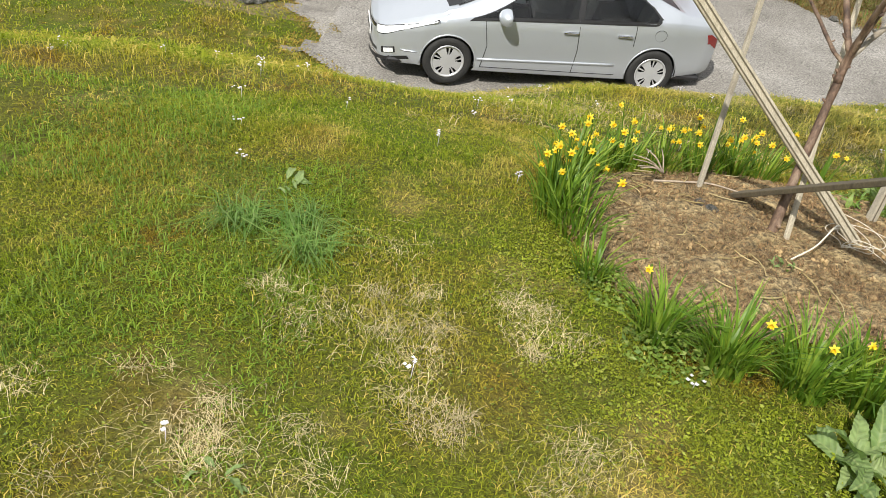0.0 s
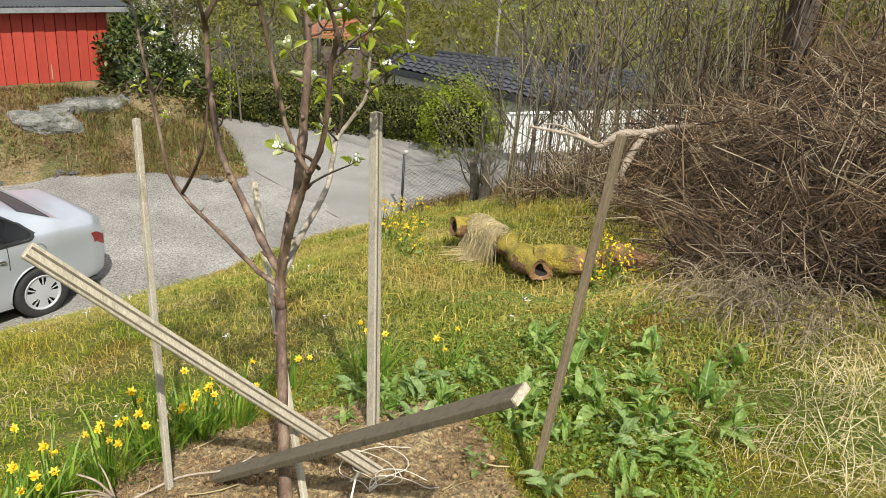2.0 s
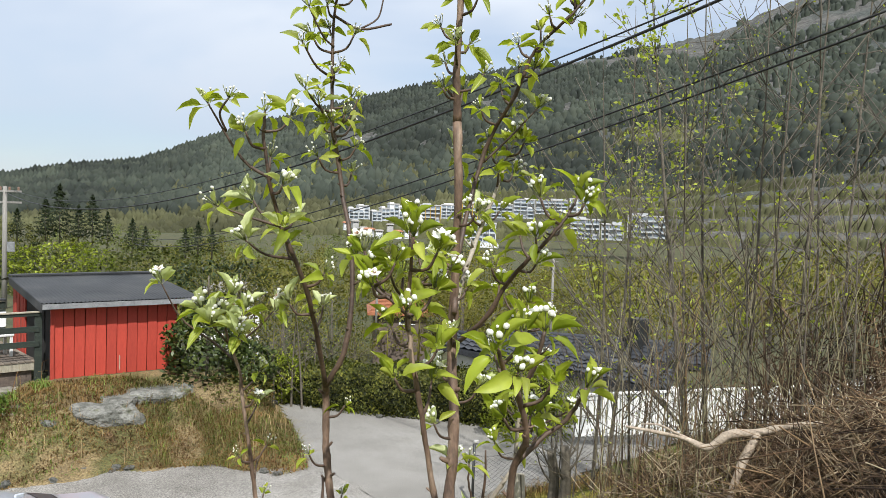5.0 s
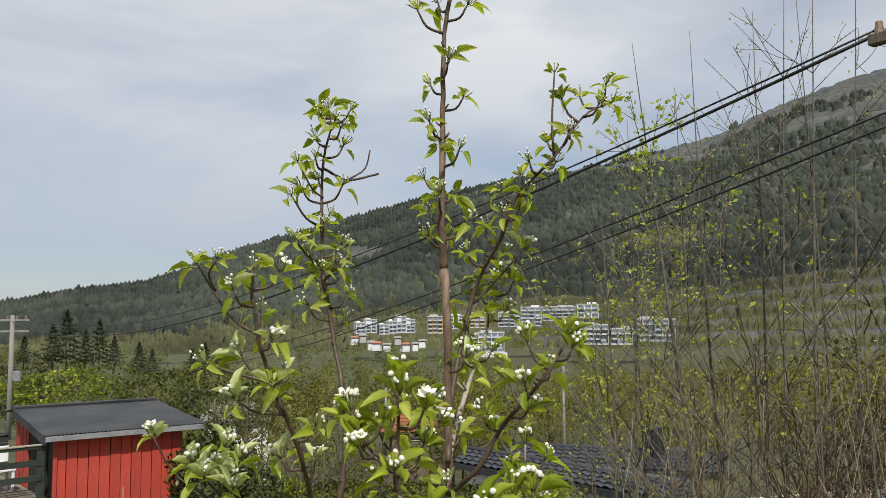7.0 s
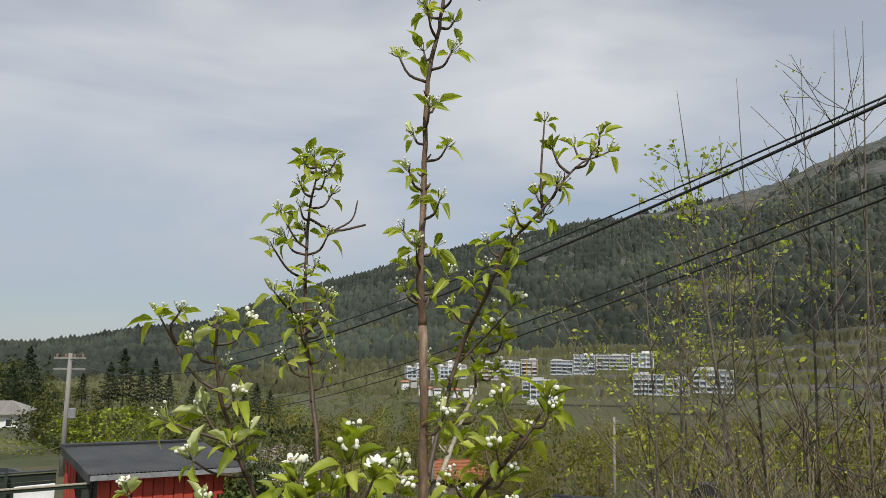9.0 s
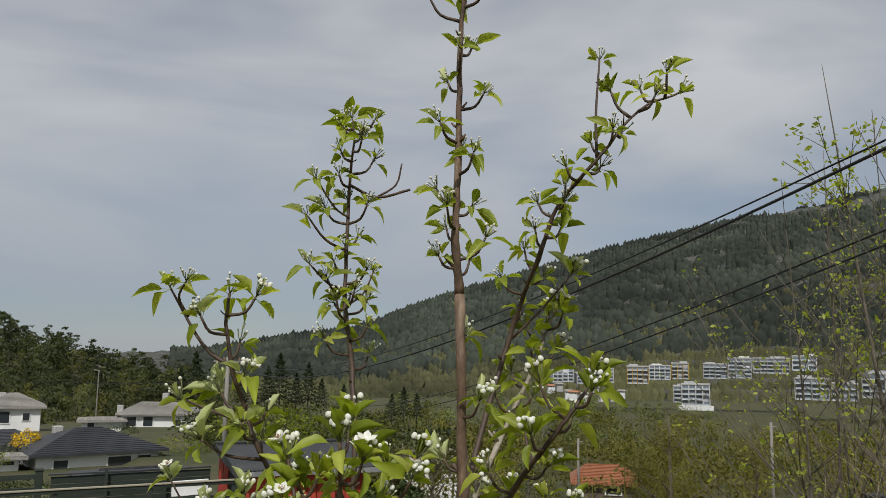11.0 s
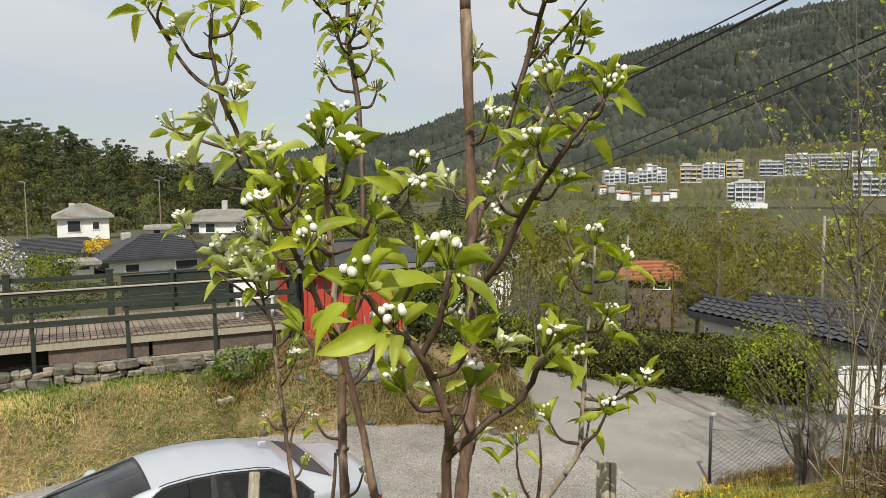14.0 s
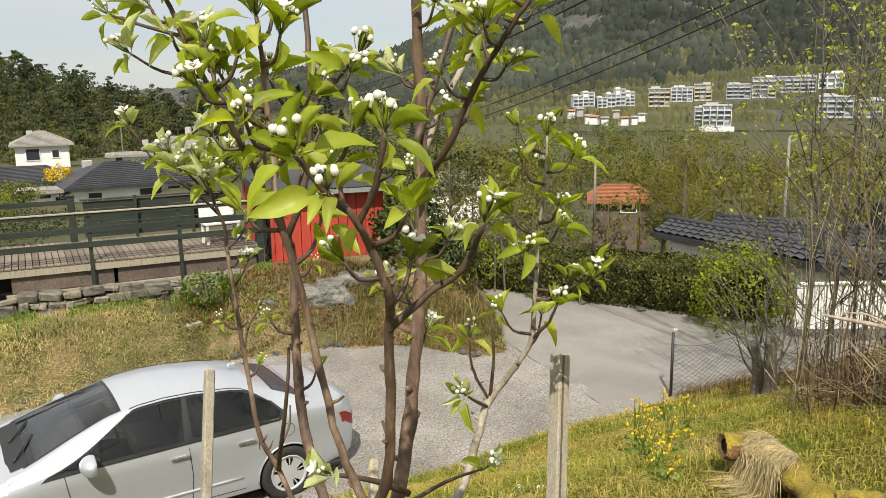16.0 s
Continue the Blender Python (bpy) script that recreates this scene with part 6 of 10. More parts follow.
        nose_patch("fog_light_surround", 1, 0.60, 0.735, lambda u: (0.355, 0.27), s, 0.003, 6, 3, M_BLACKTRIM)
        nose_patch("fog_light", 1, 0.64, 0.725, lambda u: (0.345, 0.285), s, 0.007, 6, 3, M_LAMPGLASS, "bright fog light")
        nose_patch("splitter", 1, 0.07, 0.79, lambda u: (0.455, 0.405), s, 0.008, 14, 2, M_BLACKTRIM)
        nose_patch("tail_light", -1, 0.52, 0.765, lambda u: (0.19 + 0.02 * u, 0.05 + 0.04 * u), s, 0.005, 10, 4, M_REDLENS, "dark red tail light")
    pl = part("number_plate", box(0.015, 0.52, 0.11, 0.004, (2.298, 0, 0.43)), M_PLATE, car, "white number plate")
    for k in range(6):
        part("plate_mark", box(0.004, 0.035, 0.06, 0.0, (2.307, -0.18 + 0.07 * k, 0.43)), M_BLACKTRIM, pl)
    part("number_plate", box(0.015, 0.52, 0.11, 0.004, (-2.315, 0, 0.66)), M_PLATE, car)
    fin = part("roof_aerial", box(0.10, 0.03, 0.05, 0.012), M_PAINT, car)
    fin.location = (-1.02, 0, 1.405)
    for s in (1, -1):
        vv = [skin(fi, fj, s, 0.005) for fi in np.linspace(col(1.485), col(1.545), 6) for fj in np.linspace(22.2, 29, 11)]
        part("cowl", smooth(arr_mesh("cowl", vv, np.array([(a * 11 + b, (a + 1) * 11 + b, (a + 1) * 11 + b + 1, a * 11 + b + 1) for a in range(5) for b in range(10)]))), M_BLACKTRIM, car, "black cowl")
    for s, f0, f1 in ((1, 24.2, 28.6), (-1, 28.2, 24.6)):
        h = Heap()
        h.tube([skin(col(1.52), f0, s, 0.012), skin(col(1.495), f0 * 0.7 + f1 * 0.3, s, 0.022), skin(col(1.45), f1, s, 0.014)], [0.013, 0.010, 0.007], 6)
        part("wiper", h.mesh("wiper"), M_BLACKTRIM, car)
    # cabin
    part("dashboard", box(0.52, 1.30, 0.24, 0.08, (0.80, 0, 0.80), 2), M_DASH, car)
    part("cabin_floor", box(2.6, 1.30, 0.05, 0.01, (-0.4, 0, 0.40)), M_BLACKTRIM, car)
    for sx, sy in ((-0.10, 0.37), (-0.10, -0.37), (-0.98, 0.37), (-0.98, -0.37)):
        seat = part("seat", box(0.50, 0.50, 0.20, 0.06, (sx, sy, 0.52), 2), M_SEAT, car)
        bk = part("seat_back", box(0.16, 0.48, 0.60, 0.06, segs=2), M_SEAT, seat)
        bk.matrix_basis = pose(sx - 0.28, sy, 0.86 if sx > -0.5 else 0.78, 0, -16, 0)
        hr_ = part("headrest", box(0.10, 0.26, 0.17, 0.04, segs=2), M_SEAT, seat)
        hr_.matrix_basis = pose(sx - 0.37, sy, 1.14 if sx > -0.5 else 1.04, 0, -12, 0)
    h = Heap()
    ring = [(0.33 + 0.05 * math.sin(a), 0.37 + 0.18 * math.cos(a), 0.90 + 0.18 * math.sin(a)) for a in np.linspace(0, 2 * math.pi, 25)]
    h.tube(ring, 0.014, 6)
    h.tube([(0.33, 0.37, 0.90), (0.55, 0.37, 0.82)], 0.02, 6)
    part("steering_wheel", h.mesh("steering_wheel", True), M_BLACKTRIM, car)
    # wheels
    prof_t = [(0.205, -0.09), (0.215, -0.10), (0.27, -0.105), (0.305, -0.092), (0.315, -0.06), (0.315, 0.06), (0.305, 0.092), (0.27, 0.105), (0.215, 0.10), (0.205, 0.09)]

    def turned(profile, n=40):
        vv = [(r * math.cos(a), y, r * math.sin(a)) for a in np.arange(n) * 2 * np.pi / n for r, y in profile]
        k = len(profile)
        qq = [(i * k + j, ((i + 1) % n) * k + j, ((i + 1) % n) * k + j + 1, i * k + j + 1) for i in range(n) for j in range(k - 1)]
        return smooth(arr_mesh("turned", vv, np.array(qq)))

    tyre_me = turned(prof_t)
    rim_me = turned([(0.21, 0.085), (0.208, 0.07), (0.20, 0.06), (0.19, -0.05), (0.0, -0.05)])
    lip_me = turned([(0.215, 0.088), (0.21, 0.104), (0.196, 0.104), (0.188, 0.088)])
    # hubcap: a dished disc with five pairs of slots left open between broad spokes
    hv, hq = [], []
    n_a, radii = 100, [0.0, 0.05, 0.085, 0.095, 0.125, 0.16, 0.178, 0.196]
    for a in range(n_a):
        for r in radii:
            hv.append((r * math.cos(a * 2 * math.pi / n_a), 0.106 - 0.018 * (r / 0.196) ** 2, r * math.sin(a * 2 * math.pi / n_a)))
    k = len(radii)
    for a in range(n_a):
        for j in range(k - 1):
            ph = (a % 20)
            slot = 3 <= j <= 5 and (2 <= ph <= 4 or 7 <= ph <= 9) and not (j == 3 and ph in (2, 9))
            if not slot:
                hq.append((a * k + j, ((a + 1) % n_a) * k + j, ((a + 1) % n_a) * k + j + 1, a * k + j + 1))
    hub_me = arr_mesh("hubcap", hv, np.array(hq))
    for s in (1, -1):
        for cx in (AXLE, -AXLE):
            wheel = solid("wheel", rim_me, M_BLACKTRIM, parent=car)
            wheel.matrix_basis = Matrix.Translation((cx, s * TRACK_Y, TYRE_R)) @ (Matrix.Identity(4) if s > 0 else pose(0, 0, 0, 0, 0, 180))
            solid("tyre", tyre_me, M_RUBBER, parent=wheel)
            solid("rim", lip_me, M_HUBCAP, parent=wheel)
            solid("hubcap", hub_me, M_HUBCAP, "silver slotted hubcap", parent=wheel)
            h = Heap()
            arc = [(cx + (ARCH_R + 0.004) * math.cos(a), s * (side_y(float(np.clip(cx + ARCH_R * math.cos(a), -2.2, 2.2)), max(0.24, TYRE_R + ARCH_R * math.sin(a))) - 0.004), TYRE_R + (ARCH_R + 0.004) * math.sin(a)) for a in np.linspace(-0.15, math.pi + 0.15, 26)]
            h.tube(arc, 0.012, 6)
            part("arch_lip", h.mesh("arch_lip", True), M_PAINT, car)
            lin = []
            for a in np.linspace(-0.1, math.pi + 0.1, 22):
                for y in (0.52, 0.835):
                    lin.append((cx + ARCH_R * math.cos(a), s * y, TYRE_R + ARCH_R * math.sin(a)))
            part("wheel_housing", arr_mesh("wheel_housing", lin, np.array([(2 * i, 2 * i + 2, 2 * i + 3, 2 * i + 1) for i in range(21)])), M_BLACKTRIM, car)
            part("inner_wing", box(0.70, 0.02, 0.40, 0.01, (cx, s * 0.52, 0.42)), M_BLACKTRIM, car)
    h = Heap()
    h.tube([(-1.36 + 0.08 * math.cos(a), side_y(-1.36, 0.83) + 0.002, 0.83 + 0.075 * math.sin(a)) for a in np.linspace(0, 2 * math.pi, 25)], 0.003, 4)
    part("fuel_flap", h.mesh("fuel_flap"), M_BLACKTRIM, car)
    return car


car = build_car()
car.matrix_basis = pose(0.91, 11.48, -3.21, 0, -0.43, 191.5) @ Matrix.Scale(1.06, 4)

# ---- garden: flower bed ----
BED_C = np.array([1.22, 2.70])


def bed_r(a):
    """The bed's reach from its middle by direction."""
    return 0.72 + 0.06 * np.sin(2 * a + 0.6) + 0.03 * np.sin(5 * a)


def in_bed(x, y, grow=0.0):
    dx, dy = (np.asarray(x) - BED_C[0]) / 1.05, np.asarray(y) - BED_C[1]
    return np.hypot(dx, dy) < bed_r(np.arctan2(dy, dx)) + grow


def bed_z(x, y):
    dx, dy = (np.asarray(x) - BED_C[0]) / 1.05, np.asarray(y) - BED_C[1]
    u = np.clip(np.hypot(dx, dy) / bed_r(np.arctan2(dy, dx)), 0, 1)
    return land(x, y) + 0.035 * (1 - u ** 2) + 0.006


bed = solid("flower_bed", grid_sheet("flower_bed", np.arange(0.3, 2.2, 0.012), np.arange(1.7, 3.5, 0.012),
                                     lambda x, y: bed_z(x, y) + bumpy(x, y, 0.024, 0.09) + bumpy(x, y, 0.014, 0.03), lambda x, y: in_bed(x, y, 0.02)),
            M_SOIL, "bare dry brown soil of the round flower bed", "soil", kind="structure")
clods = Heap()
ico = bmesh.new()
bmesh.ops.create_icosphere(ico, subdivisions=1, radius=1.0)
ico_v = np.array([v.co[:] for v in ico.verts])
ico.verts.index_update()
ico_f = np.array([[v.index for v in f.verts] for f in ico.faces])
ico.free()
n_c = 11000
cx_, cy_ = rng.uniform(0.3, 2.2, n_c), rng.uniform(1.7, 3.5, n_c)
kk = in_bed(cx_, cy_, -0.01)
for x, y in zip(cx_[kk], cy_[kk]):
    s = 0.0022 + 0.008 * rng.uniform() ** 5
    clods.add(ico_v * (1 + rng.uniform(-0.35, 0.35, (len(ico_v), 1))) * s * rng.uniform(0.6, 1.4, 3) + (x, y, float(bed_z(x, y)) + s * 0.4), ico_f)
solid("soil_crumbs", clods.mesh("soil_crumbs"), M_CLOD, "crumbs and clods of dry brown soil", "soil", kind="stuff")
M_CHAFF = leafy("dry brown litter", [(0.13, 0.075, 0.036), (0.24, 0.145, 0.072), (0.36, 0.24, 0.125)], 0.85, 0.1, 8.0, 0.3, (1, 0.9, 0.6))
n_l = 30000
lx, ly = rng.uniform(0.3, 2.2, n_l), rng.uniform(1.7, 3.5, n_l)
kk = in_bed(lx, ly, 0.03)
lx, ly = lx[kk], ly[kk]
v, t = blades(rng, np.stack([lx, ly, bed_z(lx, ly) + 0.002], 1), rng.uniform(0.006, 0.020, len(lx)), rng.uniform(0.0014, 0.0034, len(lx)), 1.3)
solid("bed_litter", arr_mesh("bed_litter", v, t), M_CHAFF, "dry moss and bark litter on the soil", "litter", kind="stuff")
tw = Heap()
for k in range(46):
    a, r = rng.uniform(0, 6.28), 0.7 * rng.uniform(0.1, 1) ** 0.5
    x, y = BED_C[0] + r * math.cos(a), BED_C[1] + r * math.sin(a)
    l, b = rng.uniform(0.04, 0.16), rng.uniform(0, 6.28)
    q = [(x + l * f * math.cos(b + 0.4 * f), y + l * f * math.sin(b + 0.4 * f)) for f in (0, 0.33, 0.66, 1)]
    tw.tube([(i, j, float(bed_z(i, j)) + 0.018 + 0.006 * math.sin(7 * i)) for i, j in q], rng.uniform(0.0012, 0.0028), 5)
solid("bed_twigs", tw.mesh("bed_twigs"), M_STRAW, "pale dead twigs strewn over the soil", "twigs", kind="stuff")


# ---- stakes, boards and twine round the tree ----
def grooved_stake(name, a, b, w, h, label, grooves, material, group=""):
    """A stake with dark grooves along its faces."""
    ob = thing(name, label, "stake", group)
    part("post", beam(a, b, w, h, 0.003, up=(0.25, -1, 0.1)), material, ob)
    a, b = Vector(a), Vector(b)
    z = (b - a).normalized()
    x = Vector((0.25, -1, 0.1)).cross(z).normalized()
    y = z.cross(x)
    for s, off in grooves:
        o = x * (w * off) - y * (h / 2 * s + 0.0005 * s)
        part("groove", beam(a + o + z * 0.01, b + o - z * 0.004, w * 0.13, 0.003, 0.0, up=(0.25, -1, 0.1)), M_WOODDARK, ob)
    return ob


grooved_stake("stake", (1.0, 2.97, -0.25), (1.165, 3.52, 0.985), 0.021, 0.02, "thin weathered wooden stake leaning in the bed", (), M_WOODGREY, "stakes round the tree")
grooved_stake("stake", (1.70, 2.92, -0.22), (1.945, 3.33, 0.98), 0.034, 0.036, "square grey stake with dark grooves", ((1, -0.3), (1, 0.15), (-1, 0.2)), M_WOODGREY, "stakes round the tree")
grooved_stake("stake", (1.912, 2.394, -0.25), (2.143, 2.405, 1.096), 0.028, 0.022, "brown weathered stake beside the weeds", (), M_WOODBROWN, "stakes round the tree")
grooved_stake("stake", (1.225, 2.475, -0.22), (1.503, 3.40, 0.765), 0.022, 0.016, "thin pale wooden stick leaning behind the trunk", (), M_WOODPALE, "stakes round the tree")
plank = grooved_stake("plank", (1.66, 2.70, -0.11), (0.692, 2.975, 0.83), 0.044, 0.024, "grooved pale plank leaning across the bed", ((1, -0.22), (1, 0.28), (-1, -0.22), (-1, 0.28)), M_WOODPALE)
tagged(plank, category="plank")
board = thing("board", "dark stained board leaning across the bed with a fresh sawn end", "board")
part("plank", beam((1.15, 3.12, -0.13), (1.385, 1.985, 0.715), 0.020, 0.062, 0.002, up=(0.9, 0.35, 0.2)), M_WOODDARK, board)
part("sawn_end", beam((1.3848, 1.9863, 0.7142), (1.3858, 1.981, 0.718), 0.0195, 0.061, 0.0, up=(0.9, 0.35, 0.2)), M_WOODEND, board)

twine = thing("twine", "frayed pale twine trailing over the soil", "twine", "", pose(0, 0, 0))
strand = Heap()
strand.tube(curve_points([(1.235, 2.47, 0.03), (1.33, 2.53, 0.06), (1.395, 2.585, 0.12), (1.42, 2.60, 0.11), (1.40, 2.62, 0.08)], 18), 0.0035, 6)
part("strand", strand.mesh("strand", True), M_TWINE, twine)
for k in range(7):
    a0 = rng.uniform(-0.5, 1.2)
    p0 = np.array([1.47, 2.62, 0.03])
    L = rng.uniform(0.12, 0.34)
    q = [p0 + (L * f * math.cos(a0 + 0.7 * math.sin(4 * f + k)), L * f * math.sin(a0 + 0.7 * math.sin(4 * f + k)), 0) for f in np.linspace(0, 1, 7)]
    strand = Heap()
    strand.tube(curve_points([(x, y, float(bed_z(x, y)) + 0.02 + 0.015 * abs(math.sin(9 * x + k))) for x, y, _ in q], 16), 0.0016, 5)
    part("strand", strand.mesh("strand", True), M_TWINE, twine)
dead_branch = thing("dead_branch", "pale dead forked branch lying on the soil", "branch", "", pose(0, 0, 0))
root = Heap()
root.tube(curve_points([(x, y, float(bed_z(x, y)) + 0.015) for x, y in ((0.83, 3.05), (0.95, 3.07), (1.08, 3.08), (1.2, 3.02), (1.32, 3.05))], 16), np.linspace(0.005, 0.003, 16), 6)
part("stem", root.mesh("stem", True), M_BARELIMB, dead_branch)
for k in range(7):
    a0 = rng.uniform(1.5, 4.2)
    root = Heap()
    root.tube(curve_points([(0.86, 3.05, -0.02), (0.86 + 0.06 * math.cos(a0), 3.05 + 0.06 * math.sin(a0), 0.02), (0.86 + 0.14 * math.cos(a0), 3.05 + 0.12 * math.sin(a0), 0.03)], 6), np.linspace(0.004, 0.002, 6), 5)
    part("side_twig", root.mesh("side_twig", True), M_BARELIMB, dead_branch)
boulder("foot_stone", (1.0, 2.90, -0.065), (0.09, 0.08, 0.07), 91.3, "small pale stone at the foot of a stake", 20)
boulder("foot_stone", (1.035, 2.84, -0.035), (0.05, 0.06, 0.045), 95.3, "small pale stone at the foot of a stake", 60)


# ---- daffodils round the bed ----
def petal_ring(n, length, width, cup, tilt):
    """Petals round an axis along +z."""
    v, f = [], []
    for k in range(n):
        a = 2 * math.pi * k / n
        ca, sa = math.cos(a), math.sin(a)
        base = len(v)
        for u, w in ((0.08, 0.25), (0.4, 0.95), (0.72, 0.8), (1.0, 0.05)):
            r, z = length * u * math.cos(tilt), length * u * math.sin(tilt) - cup * u * u
            for s in (-1, 1):
                y = s * width * w / 2
                v.append((r * ca - y * sa, r * sa + y * ca, z))
        for j in range(3):
            f.append((base + 2 * j, base + 2 * j + 2, base + 2 * j + 3, base + 2 * j + 1))
    return v, f


def daffodil_meshes():
    v, f = petal_ring(6, 0.024, 0.013, 0.004, 0.12)
    petals = arr_mesh("petals", v, np.array(f))
    rings = [(0.005, 0.0), (0.006, 0.008), (0.007, 0.014), (0.0095, 0.018)]
    tv = [(r * (1 + (0.12 * math.cos(6 * a) if z > 0.016 else 0)) * math.cos(a), r * math.sin(a), z) for r, z in rings for a in np.arange(12) * math.pi / 6]
    tq = [(k * 12 + i, k * 12 + (i + 1) % 12, (k + 1) * 12 + (i + 1) % 12, (k + 1) * 12 + i) for k in range(3) for i in range(12)]
    return petals, smooth(arr_mesh("trumpet", tv, np.array(tq)))


PETALS, TRUMPET = daffodil_meshes()
PETALS.materials.append(M_DAFF)
TRUMPET.materials.append(M_TRUMPET)


def strap_leaves(rng, n, spread_r, height, width, lean):
    """Long strap leaves of a clump round the origin."""
    heap = Heap()
    for _ in range(n):
        a, r = rng.uniform(0, 2 * math.pi), spread_r * math.sqrt(rng.uniform())
        b = a + rng.uniform(-0.9, 0.9)
        h, w = rng.uniform(*height), rng.uniform(*width)
        ln = rng.uniform(0.15, 1.0) * lean * h
        x0, y0 = r * math.cos(a), r * math.sin(a)
        out = np.array([math.cos(b), math.sin(b), 0])
        side = np.array([-math.sin(b), math.cos(b), 0])
        tw_ = rng.uniform(-0.8, 0.8)
        vs = []
        for u in (0, 0.4, 0.75, 1.0):
            c = np.array([x0, y0, 0]) + out * ln * u ** 2.0 + np.array([0, 0, h * (u - 0.28 * (ln / h) * u ** 3)])
            s = side * math.cos(tw_ * u) + out * math.sin(tw_ * u)
            ww = w * (1 - 0.25 * u) if u < 0.9 else w * 0.12
            vs += [c - s * ww / 2, c + s * ww / 2]
        heap.add(vs, None, [(2 * j, 2 * j + 1, 2 * j + 3, 2 * j + 2) for j in range(3)])
    return heap


def daffodil_clump(x, y, size, n_leaves, n_flowers, label, lean=0.85):
    z = land1(x, y)
    ob = thing("daffodil_clump", label, "daffodils", "daffodils round the bed", Matrix.Translation((x, y, z - 0.01)))
    part("leaves", smooth(strap_leaves(rng, n_leaves, 0.075 * size, (0.12 * size, 0.26 * size), (0.005, 0.011), lean).mesh("leaves")), M_DAFFLEAF, ob)
    for k in range(n_flowers):
        a, r = rng.uniform(0, 2 * math.pi), 0.12 * size * rng.uniform(0.2, 1)
        top = np.array([r * math.cos(a), r * math.sin(a), rng.uniform(0.16, 0.28) * size])
        face_a = rng.uniform(-2.7, -0.2)  # heads turn to the sun
        face_v = np.array([math.cos(face_a), math.sin(face_a), rng.uniform(-0.15, 0.35)])
        h = Heap()
        h.tube(curve_points([(top[0] * 0.3, top[1] * 0.3, 0), (top[0] * 0.8, top[1] * 0.8, top[2] * 0.7), tuple(top + (0, 0, 0.012)), tuple(top + face_v * 0.014)], 9), np.linspace(0.003, 0.0022, 9), 5)
        st = part("flower_stalk", h.mesh("flower_stalk", True), M_DAFFLEAF, ob)
        m = look(Vector(top + face_v * 0.014), Vector(top - face_v))
        s = rng.uniform(0.58, 0.84)
        pt = solid("petals", PETALS, None, "yellow petals", parent=st)
        pt.matrix_basis = m @ Matrix.Diagonal((s, s, s, 1))
        tr_ = solid("trumpet", TRUMPET, None, "deep yellow trumpet", parent=st)
        tr_.matrix_basis = m @ Matrix.Diagonal((s, s, s, 1))
    return ob


FULL = "flowering clump of yellow daffodils with long green leaves"
SPENT = "clump of daffodil leaves with a few spent yellow flowers"
for x, y, s, nl, nf, lab in ((0.47, 2.52, 1.1, 60, 1, FULL), (0.40, 2.66, 1.15, 80, 7, FULL), (0.40, 2.82, 1.15, 80, 8, FULL), (0.47, 2.99, 1.1, 70, 6, FULL), (0.58, 3.12, 1.05, 60, 5, FULL),
                             (0.74, 3.24, 1.0, 55, 5, FULL), (0.92, 3.31, 1.0, 55, 7, FULL), (1.10, 3.36, 1.0, 60, 7, FULL), (1.27, 3.40, 1.0, 60, 8, FULL), (1.42, 3.44, 0.95, 50, 5, FULL),
                             (2.06, 3.45, 1.0, 55, 4, FULL), (1.78, 3.62, 0.7, 18, 3, "small clump of yellow daffodils in the grass"), (2.35, 3.30, 0.7, 16, 3, "small clump of yellow daffodils in the grass"),
                             (0.50, 2.25, 0.8, 55, 0, "low clump of daffodil leaves without flowers"), (0.68, 1.95, 0.95, 110, 1, SPENT), (0.87, 1.85, 1.05, 150, 1, SPENT), (1.08, 1.79, 1.05, 150, 2, SPENT),
                             (1.26, 1.76, 1.05, 150, 4, SPENT), (1.46, 1.73, 1.05, 135, 3, SPENT), (1.66, 1.75, 1.0, 120, 3, SPENT), (2.0, 1.85, 0.95, 60, 1, SPENT)):
    daffodil_clump(x, y, s, nl, nf, lab)


# ---- weeds ----
def broad_leaf(length, width, teeth, arch, n=22, seed=0.0):
    """One broad leaf from the origin along +x, arching over, its rim toothed and wavy, narrowing into a stalk."""
    v, f = [], []
    for k in range(n + 1):
        u = k / n
        blade = max(0.0, (u - 0.16) / 0.84)
        w = 0.018 + width * math.sin(math.pi * min(1.0, blade ** 0.85)) ** 0.75 * (1 + teeth * (1 if k % 2 else -1) * (1 - 0.5 * u) + 0.10 * math.sin(9 * u + seed))
        x, z = length * (u - 0.12 * arch * u * u), length * arch * (u - 1.15 * u * u)
        side = 0.05 * math.sin(4 * u + seed) * u
        for c in (-1.0, -0.5, 0.0, 0.5, 1.0):
            v.append((x - 0.05 * abs(c) * blade, side + c * w / 2, z + 0.20 * w * abs(c) + 0.022 * abs(c) * math.sin(u * 17 + c * 2.0 + seed)))
    for k in range(n):
        for s in range(4):
            f.append((5 * k + s, 5 * k + 5 + s, 5 * k + 6 + s, 5 * k + 1 + s))
    return np.array(v), np.array(f)


DOCK_SHAPES = ((0.30, 0.32), (0.55, 0.26), (0.75, 0.28), (0.45, 0.19))
LEAF_DOCK = [smooth(arr_mesh("leaf", *broad_leaf(1.0, b, 0.10, a, 22, 1.7 * a * 9))) for a, b in DOCK_SHAPES]
LEAF_RANK = [smooth(arr_mesh("leaf", *broad_leaf(1.0, b * 0.78, 0.07, a * 1.1, 22, 2.3 * a * 9))) for a, b in DOCK_SHAPES]
for me in LEAF_DOCK:
    me.materials.append(M_DOCK)
for me in LEAF_RANK:
    me.materials.append(M_DOCKGREEN)


